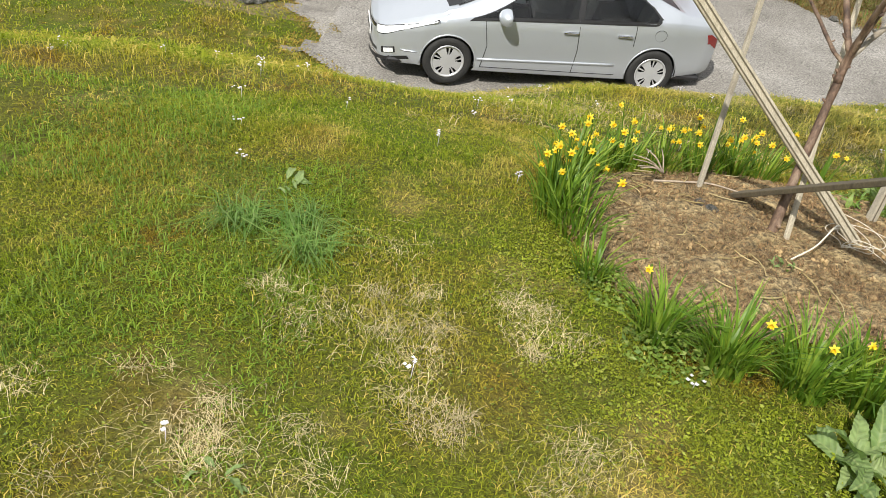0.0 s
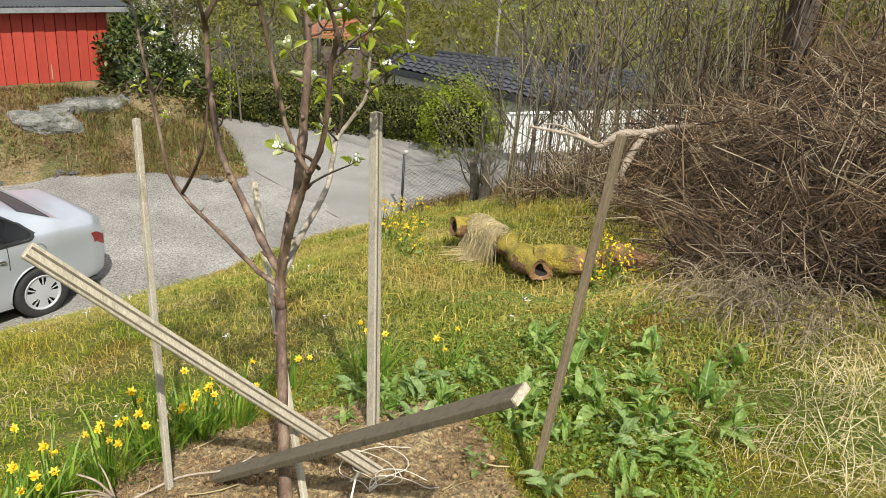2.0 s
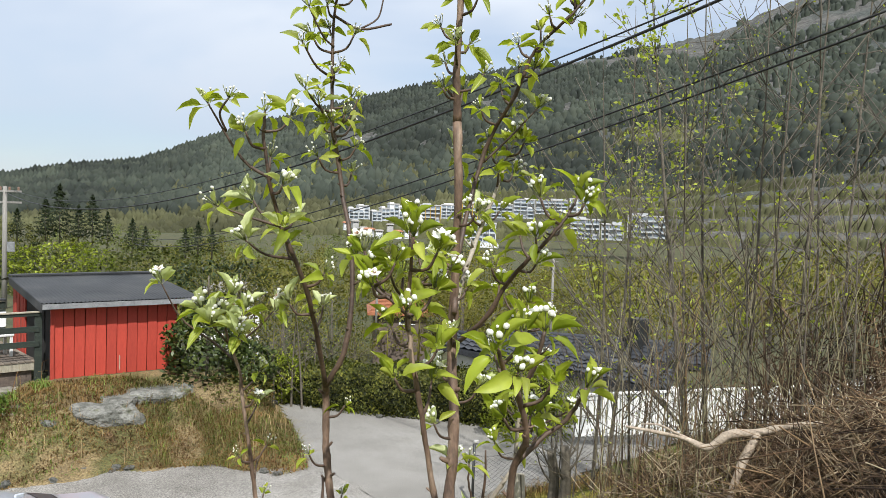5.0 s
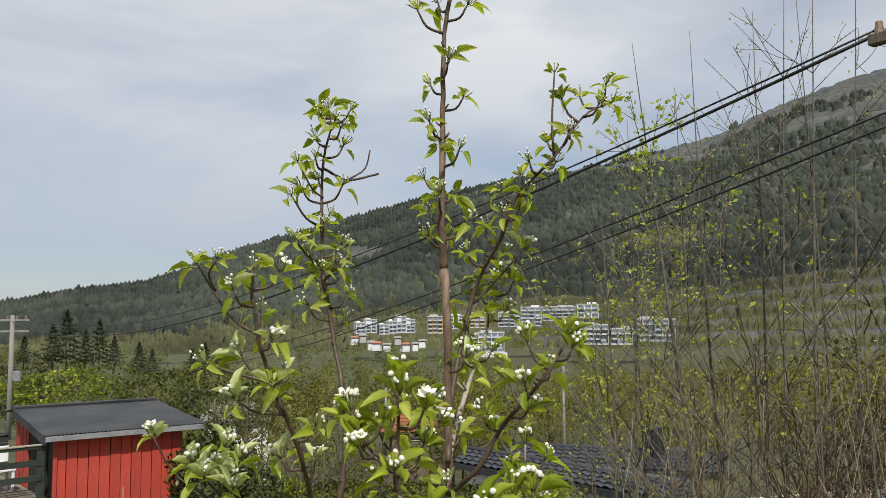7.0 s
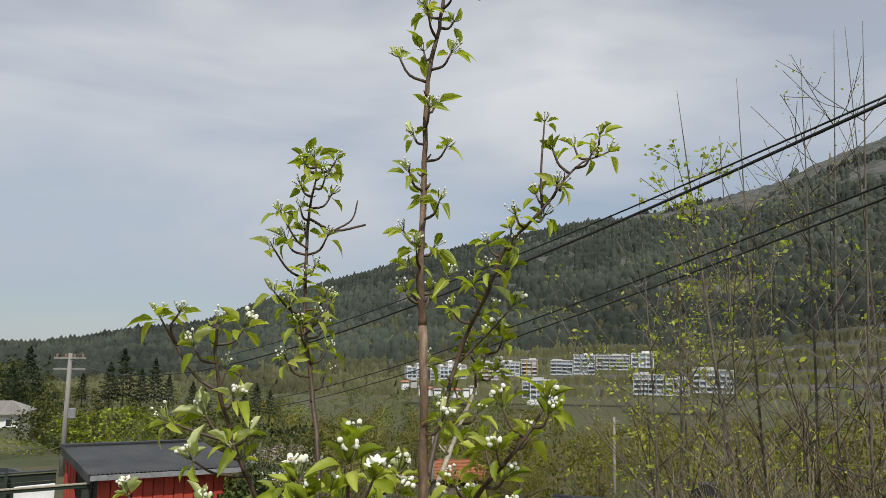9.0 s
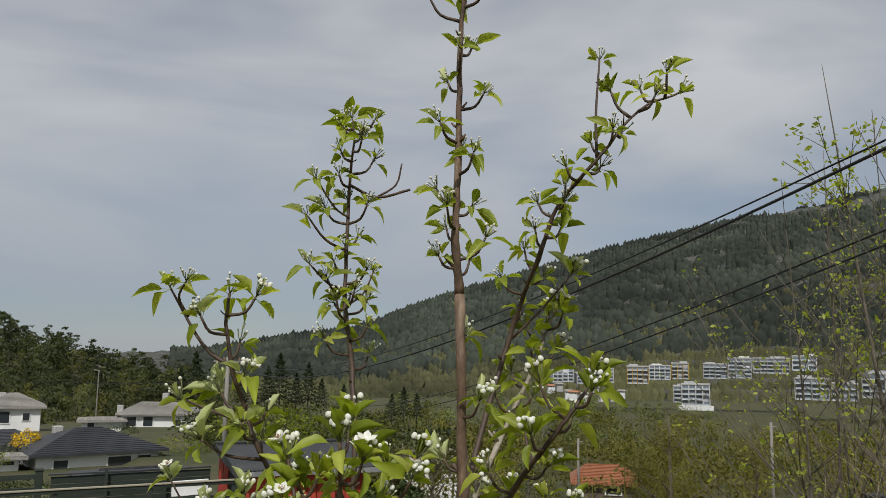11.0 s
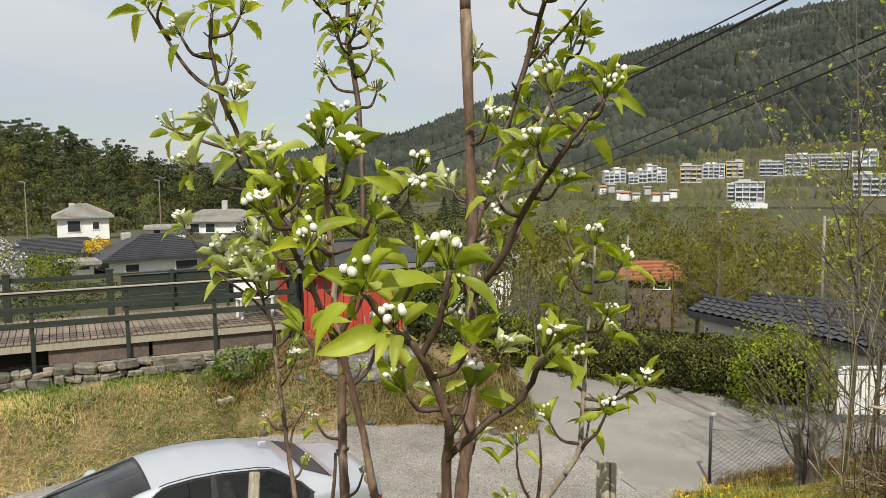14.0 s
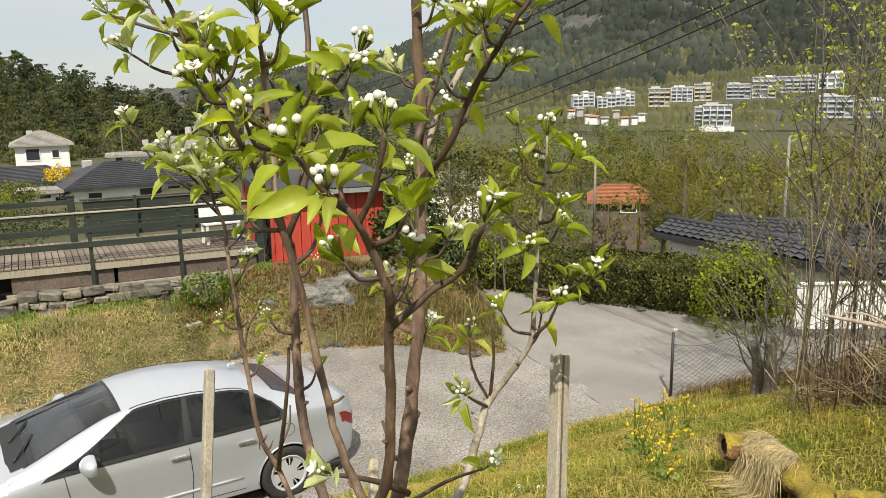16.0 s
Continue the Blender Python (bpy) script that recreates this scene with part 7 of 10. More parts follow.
def rosette(name, x, y, n, length, label, rise=(15, 55), z=None, category="weed", leaves=LEAF_DOCK, turn=(0, 360)):
    ob = thing(name, label, category, "broad-leaved weeds by the bed", pose(x, y, land1(x, y) if z is None else z))
    for k in range(n):
        lf = solid("leaf", leaves[rng.integers(4)], None, parent=ob)
        s = rng.uniform(*length)
        lf.matrix_basis = pose(rng.normal() * 0.03, rng.normal() * 0.03, 0.005, 0, -rng.uniform(*rise), rng.uniform(*turn)) @ pose(0, 0, 0, rng.uniform(-40, 40)) @ Matrix.Diagonal((s, s * rng.uniform(0.8, 1.2), s, 1))
    return ob


rosette("dock_plant", 1.12, 1.46, 17, (0.12, 0.24), "broad dusty green dock leaves spreading beside the daffodils", (2, 45))
rosette("dock_plant", 1.33, 1.55, 8, (0.11, 0.18), "broad dusty green dock leaves spreading beside the daffodils", (20, 60))
rosette("dock_plant", 1.58, 1.70, 5, (0.08, 0.14), "small broad-leaved dock beside the daffodils")
for x, y, l in ((2.05, 2.95, 0.20), (2.25, 2.78, 0.24), (2.45, 2.62, 0.26), (1.98, 3.15, 0.18), (2.3, 3.05, 0.2), (2.6, 2.85, 0.24), (2.75, 2.6, 0.26), (2.5, 2.35, 0.26), (2.8, 2.35, 0.24),
                (2.25, 2.5, 0.2), (3.0, 2.75, 0.22), (2.15, 2.2, 0.16), (1.85, 3.05, 0.16), (2.7, 3.1, 0.2), (3.1, 2.45, 0.2), (1.72, 3.12, 0.15), (2.15, 2.66, 0.17), (2.38, 2.86, 0.18), (2.62, 2.46, 0.2), (2.9, 2.95, 0.2), (2.4, 2.18, 0.18), (2.68, 2.16, 0.2)):
    rosette("dock_plant", x, y, int(rng.integers(13, 19)), (l * 0.32, l * 0.85), "rank green dock with long wavy leaves", (5, 80), leaves=LEAF_RANK)
for x, y, l in ((1.93, 3.28, 0.13), (2.03, 3.08, 0.14), (1.88, 2.92, 0.12), (2.16, 3.22, 0.13), (2.36, 2.40, 0.15)):
    rosette("dock_plant", x, y, 11, (l * 0.6, l), "grey green dock with scalloped leaves", (15, 60))
rosette("weed", 1.95, 2.33, 10, (0.07, 0.12), "grey green weed rosette at the foot of a stake", (20, 65))
rosette("weed", 1.87, 2.58, 9, (0.05, 0.09), "light green weed on the soil", (20, 65), float(bed_z(1.87, 2.58)))
rosette("weed", 1.20, 2.42, 9, (0.03, 0.06), "small green weed at the foot of the pale stick", (20, 65), float(bed_z(1.2, 2.42)))
rosette("weed", -0.62, 2.6, 6, (0.07, 0.12), "broad-leaved weed flat in the lawn", (2, 20))
rosette("weed", -0.45, 1.15, 6, (0.05, 0.09), "broad-leaved weed flat in the lawn", (2, 20))


def weed_mat(name, centres, n, size, material, label, hi=0.09):
    """A low mat of small leaves round some places."""
    pts = []
    for x, y, r in centres:
        a, q = rng.uniform(0, 2 * math.pi, n), r * np.sqrt(rng.uniform(0, 1, n))
        px, py = x + q * np.cos(a), y + q * np.sin(a)
        pts.append(np.stack([px, py, land(px, py) + rng.uniform(0.005, hi, n) * (1.1 - q / r)], 1))
    p = np.concatenate(pts)
    p = p[~in_bed(p[:, 0], p[:, 1], -0.03)]
    v, t = leaf_quads(rng, p, rng.uniform(0.6, 1.4, len(p)) * size, 0.75)
    return solid(name, arr_mesh(name, v, t), material, label, "weeds", kind="stuff")


M_YELLOWWEED = leafy("yellow green ground cover", [(0.20, 0.25, 0.02), (0.30, 0.32, 0.03), (0.16, 0.20, 0.03)], 0.5, 0.35, 5.0, 0.3)
weed_mat("ground_elder", [(0.60, 2.22, 0.16), (0.72, 1.88, 0.16), (2.2, 2.9, 0.4), (2.45, 2.6, 0.4), (2.8, 2.5, 0.45), (2.6, 3.0, 0.4), (1.95, 3.3, 0.35), (3.2, 3.0, 0.5), (2.9, 3.4, 0.45), (2.3, 3.5, 0.45), (2.3, 2.25, 0.3), (3.7, 3.6, 0.5), (3.5, 4.2, 0.4)],
         1000, 0.019, M_WEED, "low green ground elder leaves round the bed")
weed_mat("yellow_cover", [(0.62, 1.62, 0.3), (0.85, 1.5, 0.3), (0.45, 1.72, 0.2), (1.05, 1.45, 0.3), (1.35, 1.35, 0.3), (0.5, 2.25, 0.25), (0.35, 2.4, 0.2), (0.3, 2.05, 0.22)], 1100, 0.011, M_YELLOWWEED, "yellow green creeping leaves in the grass", 0.05)


M_CLOVER = leafy("small lawn leaves", [(0.085, 0.14, 0.016), (0.155, 0.20, 0.024), (0.24, 0.26, 0.04)], 0.55, 0.3, 3.0, 0.4)
weed_mat("lawn_leaflets", [(x, y, 0.34) for x in np.arange(-1.5, 3.4, 0.42) for y in np.arange(0.95, 4.6, 0.42)], 520, 0.0095, M_CLOVER, "small clover and plantain leaves all through the lawn", 0.035)
# ---- the lawn's grass ----
def lawn_ok(x, y):
    return ~in_bed(x, y, 0.0) & ((y < crest_y(x) + 0.55) | ((x < -1.3) & ~on_drive(x + 0.15, y)))


def grass(name, n, area, height, width, label, rule=None, lean=0.9, material=M_BLADE):
    x0, x1, y0, y1 = area
    x, y = rng.uniform(x0, x1, n), rng.uniform(y0, y1, n)
    k = lawn_ok(x, y)
    if rule is not None:
        k &= rule(x, y)
    x, y = x[k], y[k]
    grow = np.array([0.75 + 0.7 * noise.noise((a * 1.1, b * 1.1, 4.0)) for a, b in zip(x, y)])
    h = rng.uniform(*height, len(x)) * np.clip(grow, 0.3, 1.6)
    v, t = blades(rng, np.stack([x, y, land(x, y) - 0.004], 1), h, rng.uniform(*width, len(x)), lean)
    return solid(name, arr_mesh(name, v, t), material, label, "grass", kind="stuff")


def near_path(x, y, r):
    return np.hypot(x - 0.6, y - 1.4) < r


grass("short_grass", 190000, (-1.6, 2.9, 0.8, 3.9), (0.013, 0.040), (0.0018, 0.0040), "short mossy lawn grass", lambda x, y: near_path(x, y, 2.9))
grass("lawn_grass", 140000, (-5, 6, 1.5, 9.9), (0.03, 0.09), (0.003, 0.0065), "lawn grass on the slope", lambda x, y: ~near_path(x, y, 2.6) & (x + 0.35 * np.sin(3 * y) + 0.25 * np.sin(7.3 * x + 2 * y) < 1.6))
grass("slope_grass", 140000, (-5, 6, 1.5, 9.9), (0.03, 0.09), (0.003, 0.0065), "duller grass on the slope towards the logs", lambda x, y: ~near_path(x, y, 2.6) & (x + 0.35 * np.sin(3 * y) + 0.25 * np.sin(7.3 * x + 2 * y) >= 1.6), 0.9, M_ROUGHBLADE)
grass("edge_grass", 30000, (-2.5, 9, 7.6, 11.5), (0.06, 0.17), (0.006, 0.012), "longer grass along the lawn's lower edge", lambda x, y: y > crest_y(x) - 0.9, 0.9, M_ROUGHBLADE)
grass("far_lawn_grass", 24000, (-9, -1.2, 4.5, 14), (0.05, 0.13), (0.010, 0.02), "lawn grass beside the drive", lambda x, y: x < -1.0)
grass("right_grass", 40000, (2.5, 8, 2.4, 8.5), (0.05, 0.15), (0.005, 0.011), "rough grass towards the brush", None, 0.9, M_ROUGHBLADE)
tuft_field("rim_moss", 16000, (-5.0, -0.4, 8.2, 14.0), lambda x, y: (np.abs(x - drive_left(x, y)) < 0.32) | ((np.abs(y - crest_y(x) - 0.45) < 0.25) & (x < 0.5)), (0.02, 0.07), (0.012, 0.026), M_RIMMOSS, "orange and green moss creeping over the gravel's rim", 1.4)
M_LUSH = leafy("lush lawn blades", [(0.095, 0.17, 0.014), (0.15, 0.235, 0.02), (0.22, 0.29, 0.035)], 0.6, 0.35, 2.0, 0.3)
grass("lush_grass", 16000, (-2.4, -0.35, 1.1, 3.6), (0.035, 0.085), (0.0025, 0.005), "lusher bright green grass in the lawn", lambda x, y: np.sin(3.1 * x + 1.9 * y) + 0.8 * np.sin(5.3 * x - 3.3 * y) > -0.1, 0.8, M_LUSH)
tufts = []
for x, y, r in ((-0.71, 2.26, 0.08), (-0.51, 2.30, 0.08), (-0.44, 2.13, 0.07)):
    m_ = 110
    a, q = rng.uniform(0, 6.283, m_), r * np.sqrt(rng.uniform(0, 1, m_))
    tufts.append(np.stack([x + q * np.cos(a), y + q * np.sin(a)], 1))
tp = np.concatenate(tufts)
M_BLUEGRASS = leafy("blue green grass", [(0.10, 0.20, 0.035), (0.15, 0.26, 0.055), (0.22, 0.31, 0.085)], 0.5, 0.3, 6.0, 0.2)
v, t = blades(rng, np.stack([tp[:, 0], tp[:, 1], land(tp[:, 0], tp[:, 1])], 1), rng.uniform(0.07, 0.17, len(tp)), rng.uniform(0.003, 0.006, len(tp)), 1.1)
solid("grass_tufts", arr_mesh("grass_tufts", v, t), M_BLUEGRASS, "lush blue green grass tufts in the lawn", "grass", kind="stuff")


M_STRAWPALE = leafy("bleached pale straw", [(0.46, 0.38, 0.21), (0.58, 0.50, 0.30), (0.68, 0.60, 0.40)], 0.7, 0.25, 3.0, 0.25, (1, 0.9, 0.65))


def straw_patch(name, spots, n, length, label):
    heap = Heap()
    spots = [(x + rng.normal() * r * 1.5, y + rng.normal() * r * 1.3, r * rng.uniform(0.3, 1.1)) for x, y, r in spots for _ in range(7)]
    for x0, y0, r in spots:
        x, y = x0 + rng.normal(size=n) * r * 0.6, y0 + rng.normal(size=n) * r * 0.5
        v, t = blades(rng, np.stack([x, y, land(x, y) + 0.004], 1), rng.uniform(0.012, 0.040, n), rng.uniform(0.0008, 0.0019, n), 1.7)
        heap.add(v, t)
        for _ in range(n // 90):
            bx, by, ba, bl = x0 + rng.normal() * r * 0.5, y0 + rng.normal() * r * 0.5, rng.uniform(0, 6.28), rng.uniform(*length)
            q2 = [(bx + bl * f * math.cos(ba + f), by + bl * f * math.sin(ba + f)) for f in (0, 0.5, 1)]
            heap.tube([(i, j, land1(i, j) + 0.012 + 0.012 * math.sin(3 * f)) for f, (i, j) in enumerate(q2)], 0.0008, 3)
    return solid(name, heap.mesh(name), M_STRAWPALE, label, "straw", kind="stuff")


straw_patch("dead_straw", [(-0.15, 1.86, 0.13), (-0.12, 1.68, 0.13), (-0.67, 1.22, 0.14), (-0.3, 1.3, 0.12), (0.28, 1.95, 0.10), (0.3, 1.2, 0.14), (0.9, 1.2, 0.2), (2.4, 5.0, 0.4), (3.0, 4.5, 0.4), (2.35, 1.75, 0.3), (2.7, 1.95, 0.35), (3.1, 2.2, 0.4), (3.5, 2.5, 0.4), (2.0, 4.2, 0.3)], 85, (0.02, 0.05), "bleached dead straw lying in the lawn")

tuft_field("dead_grass_mat", 3000, (2.6, 4.3, 1.0, 3.2), lambda x, y: np.sin(2.1 * x + 1.3 * y) + np.sin(4.7 * x - 3.9 * y) * 0.7 > 0.1 + 1.0 * ss(2.3, 3.0, y) - 0.8 * ss(3.1, 3.6, x), (0.04, 0.12), (0.002, 0.004), M_STRAWPALE, "flattened bleached dead grass towards the brush", 2.6)
tuft_field("dead_grass_patch", 13000, (-1.0, 5.5, 3.6, 8.8), lambda x, y: np.sin(2.4 * x + 1.1 * y + 1) + np.sin(3.1 * x - 2.9 * y) * 0.9 + np.sin(7.7 * x + 5.9 * y) * 0.7 > 0.2, (0.03, 0.07), (0.003, 0.006), M_STRAW, "flattened bleached dead grass on the lawn", 1.6)


def lawn_flowers(n):
    v, f = petal_ring(4, 0.0065, 0.006, 0.0, 0.2)
    v, f = np.array(v), np.array(f)
    heap = Heap()
    spots = [(0.42, 2.38), (0.48, 2.33), (0.55, 2.36), (0.75, 1.72), (-0.85, 2.75), (-0.95, 3.1), (-0.6, 1.25), (-0.75, 0.95), (0.05, 3.9), (-0.1, 3.2), (0.25, 2.9), (-0.05, 1.6)]
    spots += [(rng.uniform(-3, 3.6), rng.uniform(3.4, 9.0)) for _ in range(n)]
    for x, y in spots:
        if bool(in_bed(x, y, 0.1)):
            continue
        z = land1(x, y)
        hgt = rng.uniform(0.03, 0.075)
        for k in range(int(rng.integers(3, 7))):
            s = rng.uniform(0.8, 1.3)
            heap.add(v * s + (x + rng.normal() * 0.012, y + rng.normal() * 0.012, z + hgt + rng.uniform(-0.01, 0.012)), None, f)
        vt, qt, tt = tube_arrays([(x, y, z), (x + 0.004, y, z + hgt)], 0.0012, 4)
        heap.add(vt, tt, qt)
    return solid("lawn_flowers", heap.mesh("lawn_flowers"), M_PALEFLOWER, "pale lilac lady's smock flowers scattered in the lawn", "flowers", kind="stuff")


lawn_flowers(55)

# ---- the young pear tree ----
pear = thing("pear_tree", "young pear tree in fresh leaf with white blossom and buds", "tree", "", pose(1.25, 2.735, 0))
P0 = np.array([1.25, 2.735, 0.0])


def leaf_mesh(length, width, fold, droop, curl=0.0, twist=0.0, n=8):
    """A pear leaf from its stalk along +x: oval, pointed, folded along the midrib, its rims curled and waved."""
    v, f = [], []
    st = 0.24
    v += [(0, -0.0007, 0), (0, 0.0007, 0)]
    for k in range(n + 1):
        u = k / n
        w = width * (math.sin(math.pi * min(1, u ** 0.82)) ** 0.8 if 0 < u < 1 else 0.0) * 0.5 + 0.0006
        w *= 1 + 0.05 * math.sin(k * 2.6)
        x = length * (st + (1 - st) * u)
        z = -droop * length * u * u
        tw = twist * u
        for c in (-1.0, -0.55, 0.0, 0.55, 1.0):
            y, h = w * c, fold * w * abs(c) + curl * w * max(0.0, abs(c) - 0.5) + 0.0012 * math.sin(k * 1.9 + c * 3) * abs(c)
            y *= 1 - 0.35 * curl * max(0.0, abs(c) - 0.5)
            v.append((x, y * math.cos(tw) - h * math.sin(tw), z + y * math.sin(tw) + h * math.cos(tw)))
    for k in range(n):
        for c in range(4):
            f.append((2 + 5 * k + c, 7 + 5 * k + c, 8 + 5 * k + c, 3 + 5 * k + c))
    f += [(0, 1, 5, 3)]
    return smooth(arr_mesh("leaf", v, np.array(f)))


LEAVES = [leaf_mesh(0.062, 0.022, 0.55, 0.15, 0.4, 0.4), leaf_mesh(0.072, 0.025, 0.40, 0.40, 0.3, -0.5), leaf_mesh(0.055, 0.017, 1.0, 0.05, 0.9, 0.3), leaf_mesh(0.066, 0.023, 0.4, 0.55, 0.5, 0.6)]
for me in LEAVES:
    me.materials.append(M_LEAF)
YOUNGS = [leaf_mesh(0.058, 0.014, 1.5, -0.08, 1.2, 0.5), leaf_mesh(0.066, 0.013, 1.8, 0.20, 1.0, -0.6), leaf_mesh(0.048, 0.012, 1.6, -0.25, 1.4, 0.2)]
for me in YOUNGS:
    me.materials.append(M_LEAFDOWN)


def flower_mesh():
    v, f = petal_ring(5, 0.0155, 0.0125, -0.003, 0.25)
    return smooth(arr_mesh("open_flower", v, np.array(f)))


def anther_mesh():
    h = Heap()
    for k in range(12):
        a = k * 2.4
        r = 0.002 + 0.0035 * (k % 3) / 2
        p = np.array([r * math.cos(a), r * math.sin(a), 0.006])
        h.tube([(0, 0, 0), tuple(p)], 0.0003, 3)
        h.add(ico_v * 0.0008 + p, ico_f)
    return h.mesh("anthers")


def bud_cluster(rng, n, spread_a, length, size):
    """Stalks with swelling buds round +z; buds are a second mesh."""
    st, bd, tips, singles = Heap(), Heap(), [], []
    for k in range(n):
        a = 2 * math.pi * (k + rng.uniform(0, 0.8)) / n
        tilt = spread_a * math.sqrt(rng.uniform(0.02, 1))
        l = length * rng.uniform(0.7, 1.1)
        d = np.array([math.sin(tilt) * math.cos(a), math.sin(tilt) * math.sin(a), math.cos(tilt)])
        tip = d * l + np.array([0, 0, 0.15 * l])
        st.tube([(0, 0, 0), tuple(d * l * 0.5), tuple(tip)], [0.0009, 0.0008, 0.0011], 4)
        s = size * (rng.uniform(0.4, 0.7) if k % 3 == 0 else rng.uniform(0.8, 1.2))
        crease = 1 + 0.10 * np.cos(5 * np.arctan2(ico2_v[:, 1], ico2_v[:, 0]) + k)[:, None] * (1 - 0.7 * np.abs(ico2_v[:, 2:3]))
        bd.add(ico2_v * crease * s * np.array([rng.uniform(0.85, 1.1), 1, rng.uniform(1.0, 1.3)]) + tip + np.array([0, 0, s * 0.7]), ico2_f)
        st.add(ico_v * s * np.array([0.78, 0.78, 0.6]) + tip, ico_f)
        tips.append((tip, d))
        singles.append((tip + np.array([0, 0, s * 0.7]), s))
    return smooth(st.mesh("stalks")), smooth(bd.mesh("buds")), tips, singles


b2 = bmesh.new()
bmesh.ops.create_icosphere(b2, subdivisions=2, radius=1.0)
ico2_v = np.array([v.co[:] for v in b2.verts])
b2.verts.index_update()
ico2_f = np.array([[v.index for v in f.verts] for f in b2.faces])
b2.free()
FLOWER, ANTHERS = flower_mesh(), anther_mesh()
FLOWER.materials.append(M_PETAL)
ANTHERS.materials.append(M_ANTHER)
CLUSTERS = [bud_cluster(rng, 7, 0.60, 0.030, 0.0038), bud_cluster(rng, 9, 0.66, 0.033, 0.0044), bud_cluster(rng, 7, 0.75, 0.028, 0.0029), bud_cluster(rng, 8, 0.85, 0.028, 0.0025)]
BUD = smooth(arr_mesh("bud", ico2_v * (1 + 0.10 * np.cos(5 * np.arctan2(ico2_v[:, 1], ico2_v[:, 0]))[:, None] * (1 - 0.7 * np.abs(ico2_v[:, 2:3]))) * np.array([1, 1, 1.15]), ico2_f))
BUD.materials.append(M_PETAL)
near_buds = [0]
for st_, bd_, _, _ in CLUSTERS:
    st_.materials.append(M_SEPAL)
    bd_.materials.append(M_PETAL)
n_leaf = [0]
rest = Heap()


def rosette_of(pos, axis, n_leaves, kind, n_open, size=1.0, young=0):
    """A spur's rosette: leaves round a blossom cluster."""
    pos = Vector(pos)
    axis = Vector(axis).normalized()
    base = axis.to_track_quat("Z", "Y").to_matrix().to_4x4()
    st_, bd_, tips, singles = CLUSTERS[kind]
    n_open = min(n_open, 2) if kind < 2 and rng.uniform() < 0.42 else 0
    bare = kind < 2 and rng.uniform() < 0.12 and n_leaves < 7
    cl = None if bare else solid("blossom", st_, None, "cluster of white buds on pale green stalks", parent=pear)
    if bare:
        n_open, n_leaves = 0, n_leaves + 1
    else:
        cl.matrix_basis = Matrix.Translation(pos - Vector(P0)) @ base @ pose(0, 0, 0, 0, 0, rng.uniform(0, 360)) @ Matrix.Scale(size * rng.uniform(0.85, 1.1), 4)
    if bare:
        pass
    elif kind < 2 and pos.y < 3.15 and pos.z < 1.9 and near_buds[0] < 300:
        for at, s in singles:
            one = solid("bud", BUD, None, parent=cl)
            one.matrix_basis = pose(*at, rng.uniform(-25, 25), rng.uniform(-25, 25), rng.uniform(0, 360)) @ Matrix.Diagonal((s * rng.uniform(0.85, 1.1), s, s * rng.uniform(0.9, 1.15), 1))
            near_buds[0] += 1
    else:
        tagged(solid("bud_spray", bd_, None, parent=cl), kind="stuff")
    for tip, d in tips[:n_open]:
        fl = solid("open_flower", FLOWER, None, "open white blossom", parent=cl)
        fl.matrix_basis = Matrix.Translation(Vector(tip) + Vector(d) * 0.004) @ Vector(d).to_track_quat("Z", "Y").to_matrix().to_4x4()
        if n_leaf[0] % 2 == 0:
            an = solid("stamen", ANTHERS, None, parent=cl)
            an.matrix_basis = fl.matrix_basis.copy()
    few = kind >= 2
    n_leaves = n_leaves + 1 if few else n_leaves + 2
    for k in range(n_leaves):
        fresh = rng.uniform() < 0.12 if few else k < young or rng.uniform() < 0.46
        me = YOUNGS[rng.integers(3)] if fresh else LEAVES[rng.integers(4)]
        rise = rng.uniform(25, 75) if fresh else rng.uniform(-25, 45)
        s = size * (rng.uniform(0.62, 1.0) if few else rng.uniform(0.62, 1.15))
        m = Matrix.Translation(pos - Vector(P0)) @ base @ pose(0, 0, -0.004, 0, 0, 360 * k / max(1, n_leaves) + rng.uniform(-40, 40)) @ pose(0, 0, 0, rng.uniform(-45, 45), -rise, 0) @ Matrix.Scale(s, 4)
        if n_leaf[0] < 330 or fresh and n_leaf[0] < 520:
            solid("leaf", me, None, parent=pear).matrix_basis = m
        else:
            rest.add([tuple(m @ v.co) for v in me.vertices], None, [tuple(p.vertices) for p in me.polygons])
        n_leaf[0] += 1


def limb(name, pts, n=26, sides=9, material=M_BARK, slim=0.70, knots=True):
    """A limb through places x, y, z, radius."""
    c = curve_points(pts, n)
    r = np.maximum(c[:, 3] * slim, 0.0014)
    if knots:
        r = r * (1 + 0.05 * rng.normal(size=n) + 0.14 * (rng.uniform(size=n) > 0.86))
        c[1:-1, :3] += rng.normal(size=(n - 2, 3)) * 0.0008
    h = Heap()
    h.tube(c[:, :3] - P0, r, sides)
    for k in (rng.integers(2, n - 3, n // 4) if knots else ()):
        a, l = rng.uniform(0, 6.28), rng.uniform(0.006, 0.020)
        d = np.array([math.cos(a), math.sin(a), rng.uniform(0.2, 0.9)])
        p = c[k, :3] - P0 + d * r[k] * 0.5
        h.tube([p, p + d * (r[k] * 0.3 + l * 0.5), p + d * (r[k] * 0.3 + l) + (0, 0, 0.2 * l)], [r[k] * 0.55, r[k] * 0.42, r[k] * 0.30], 5)
    part(name, h.mesh(name, True), material, pear)
    return c[:, :3]


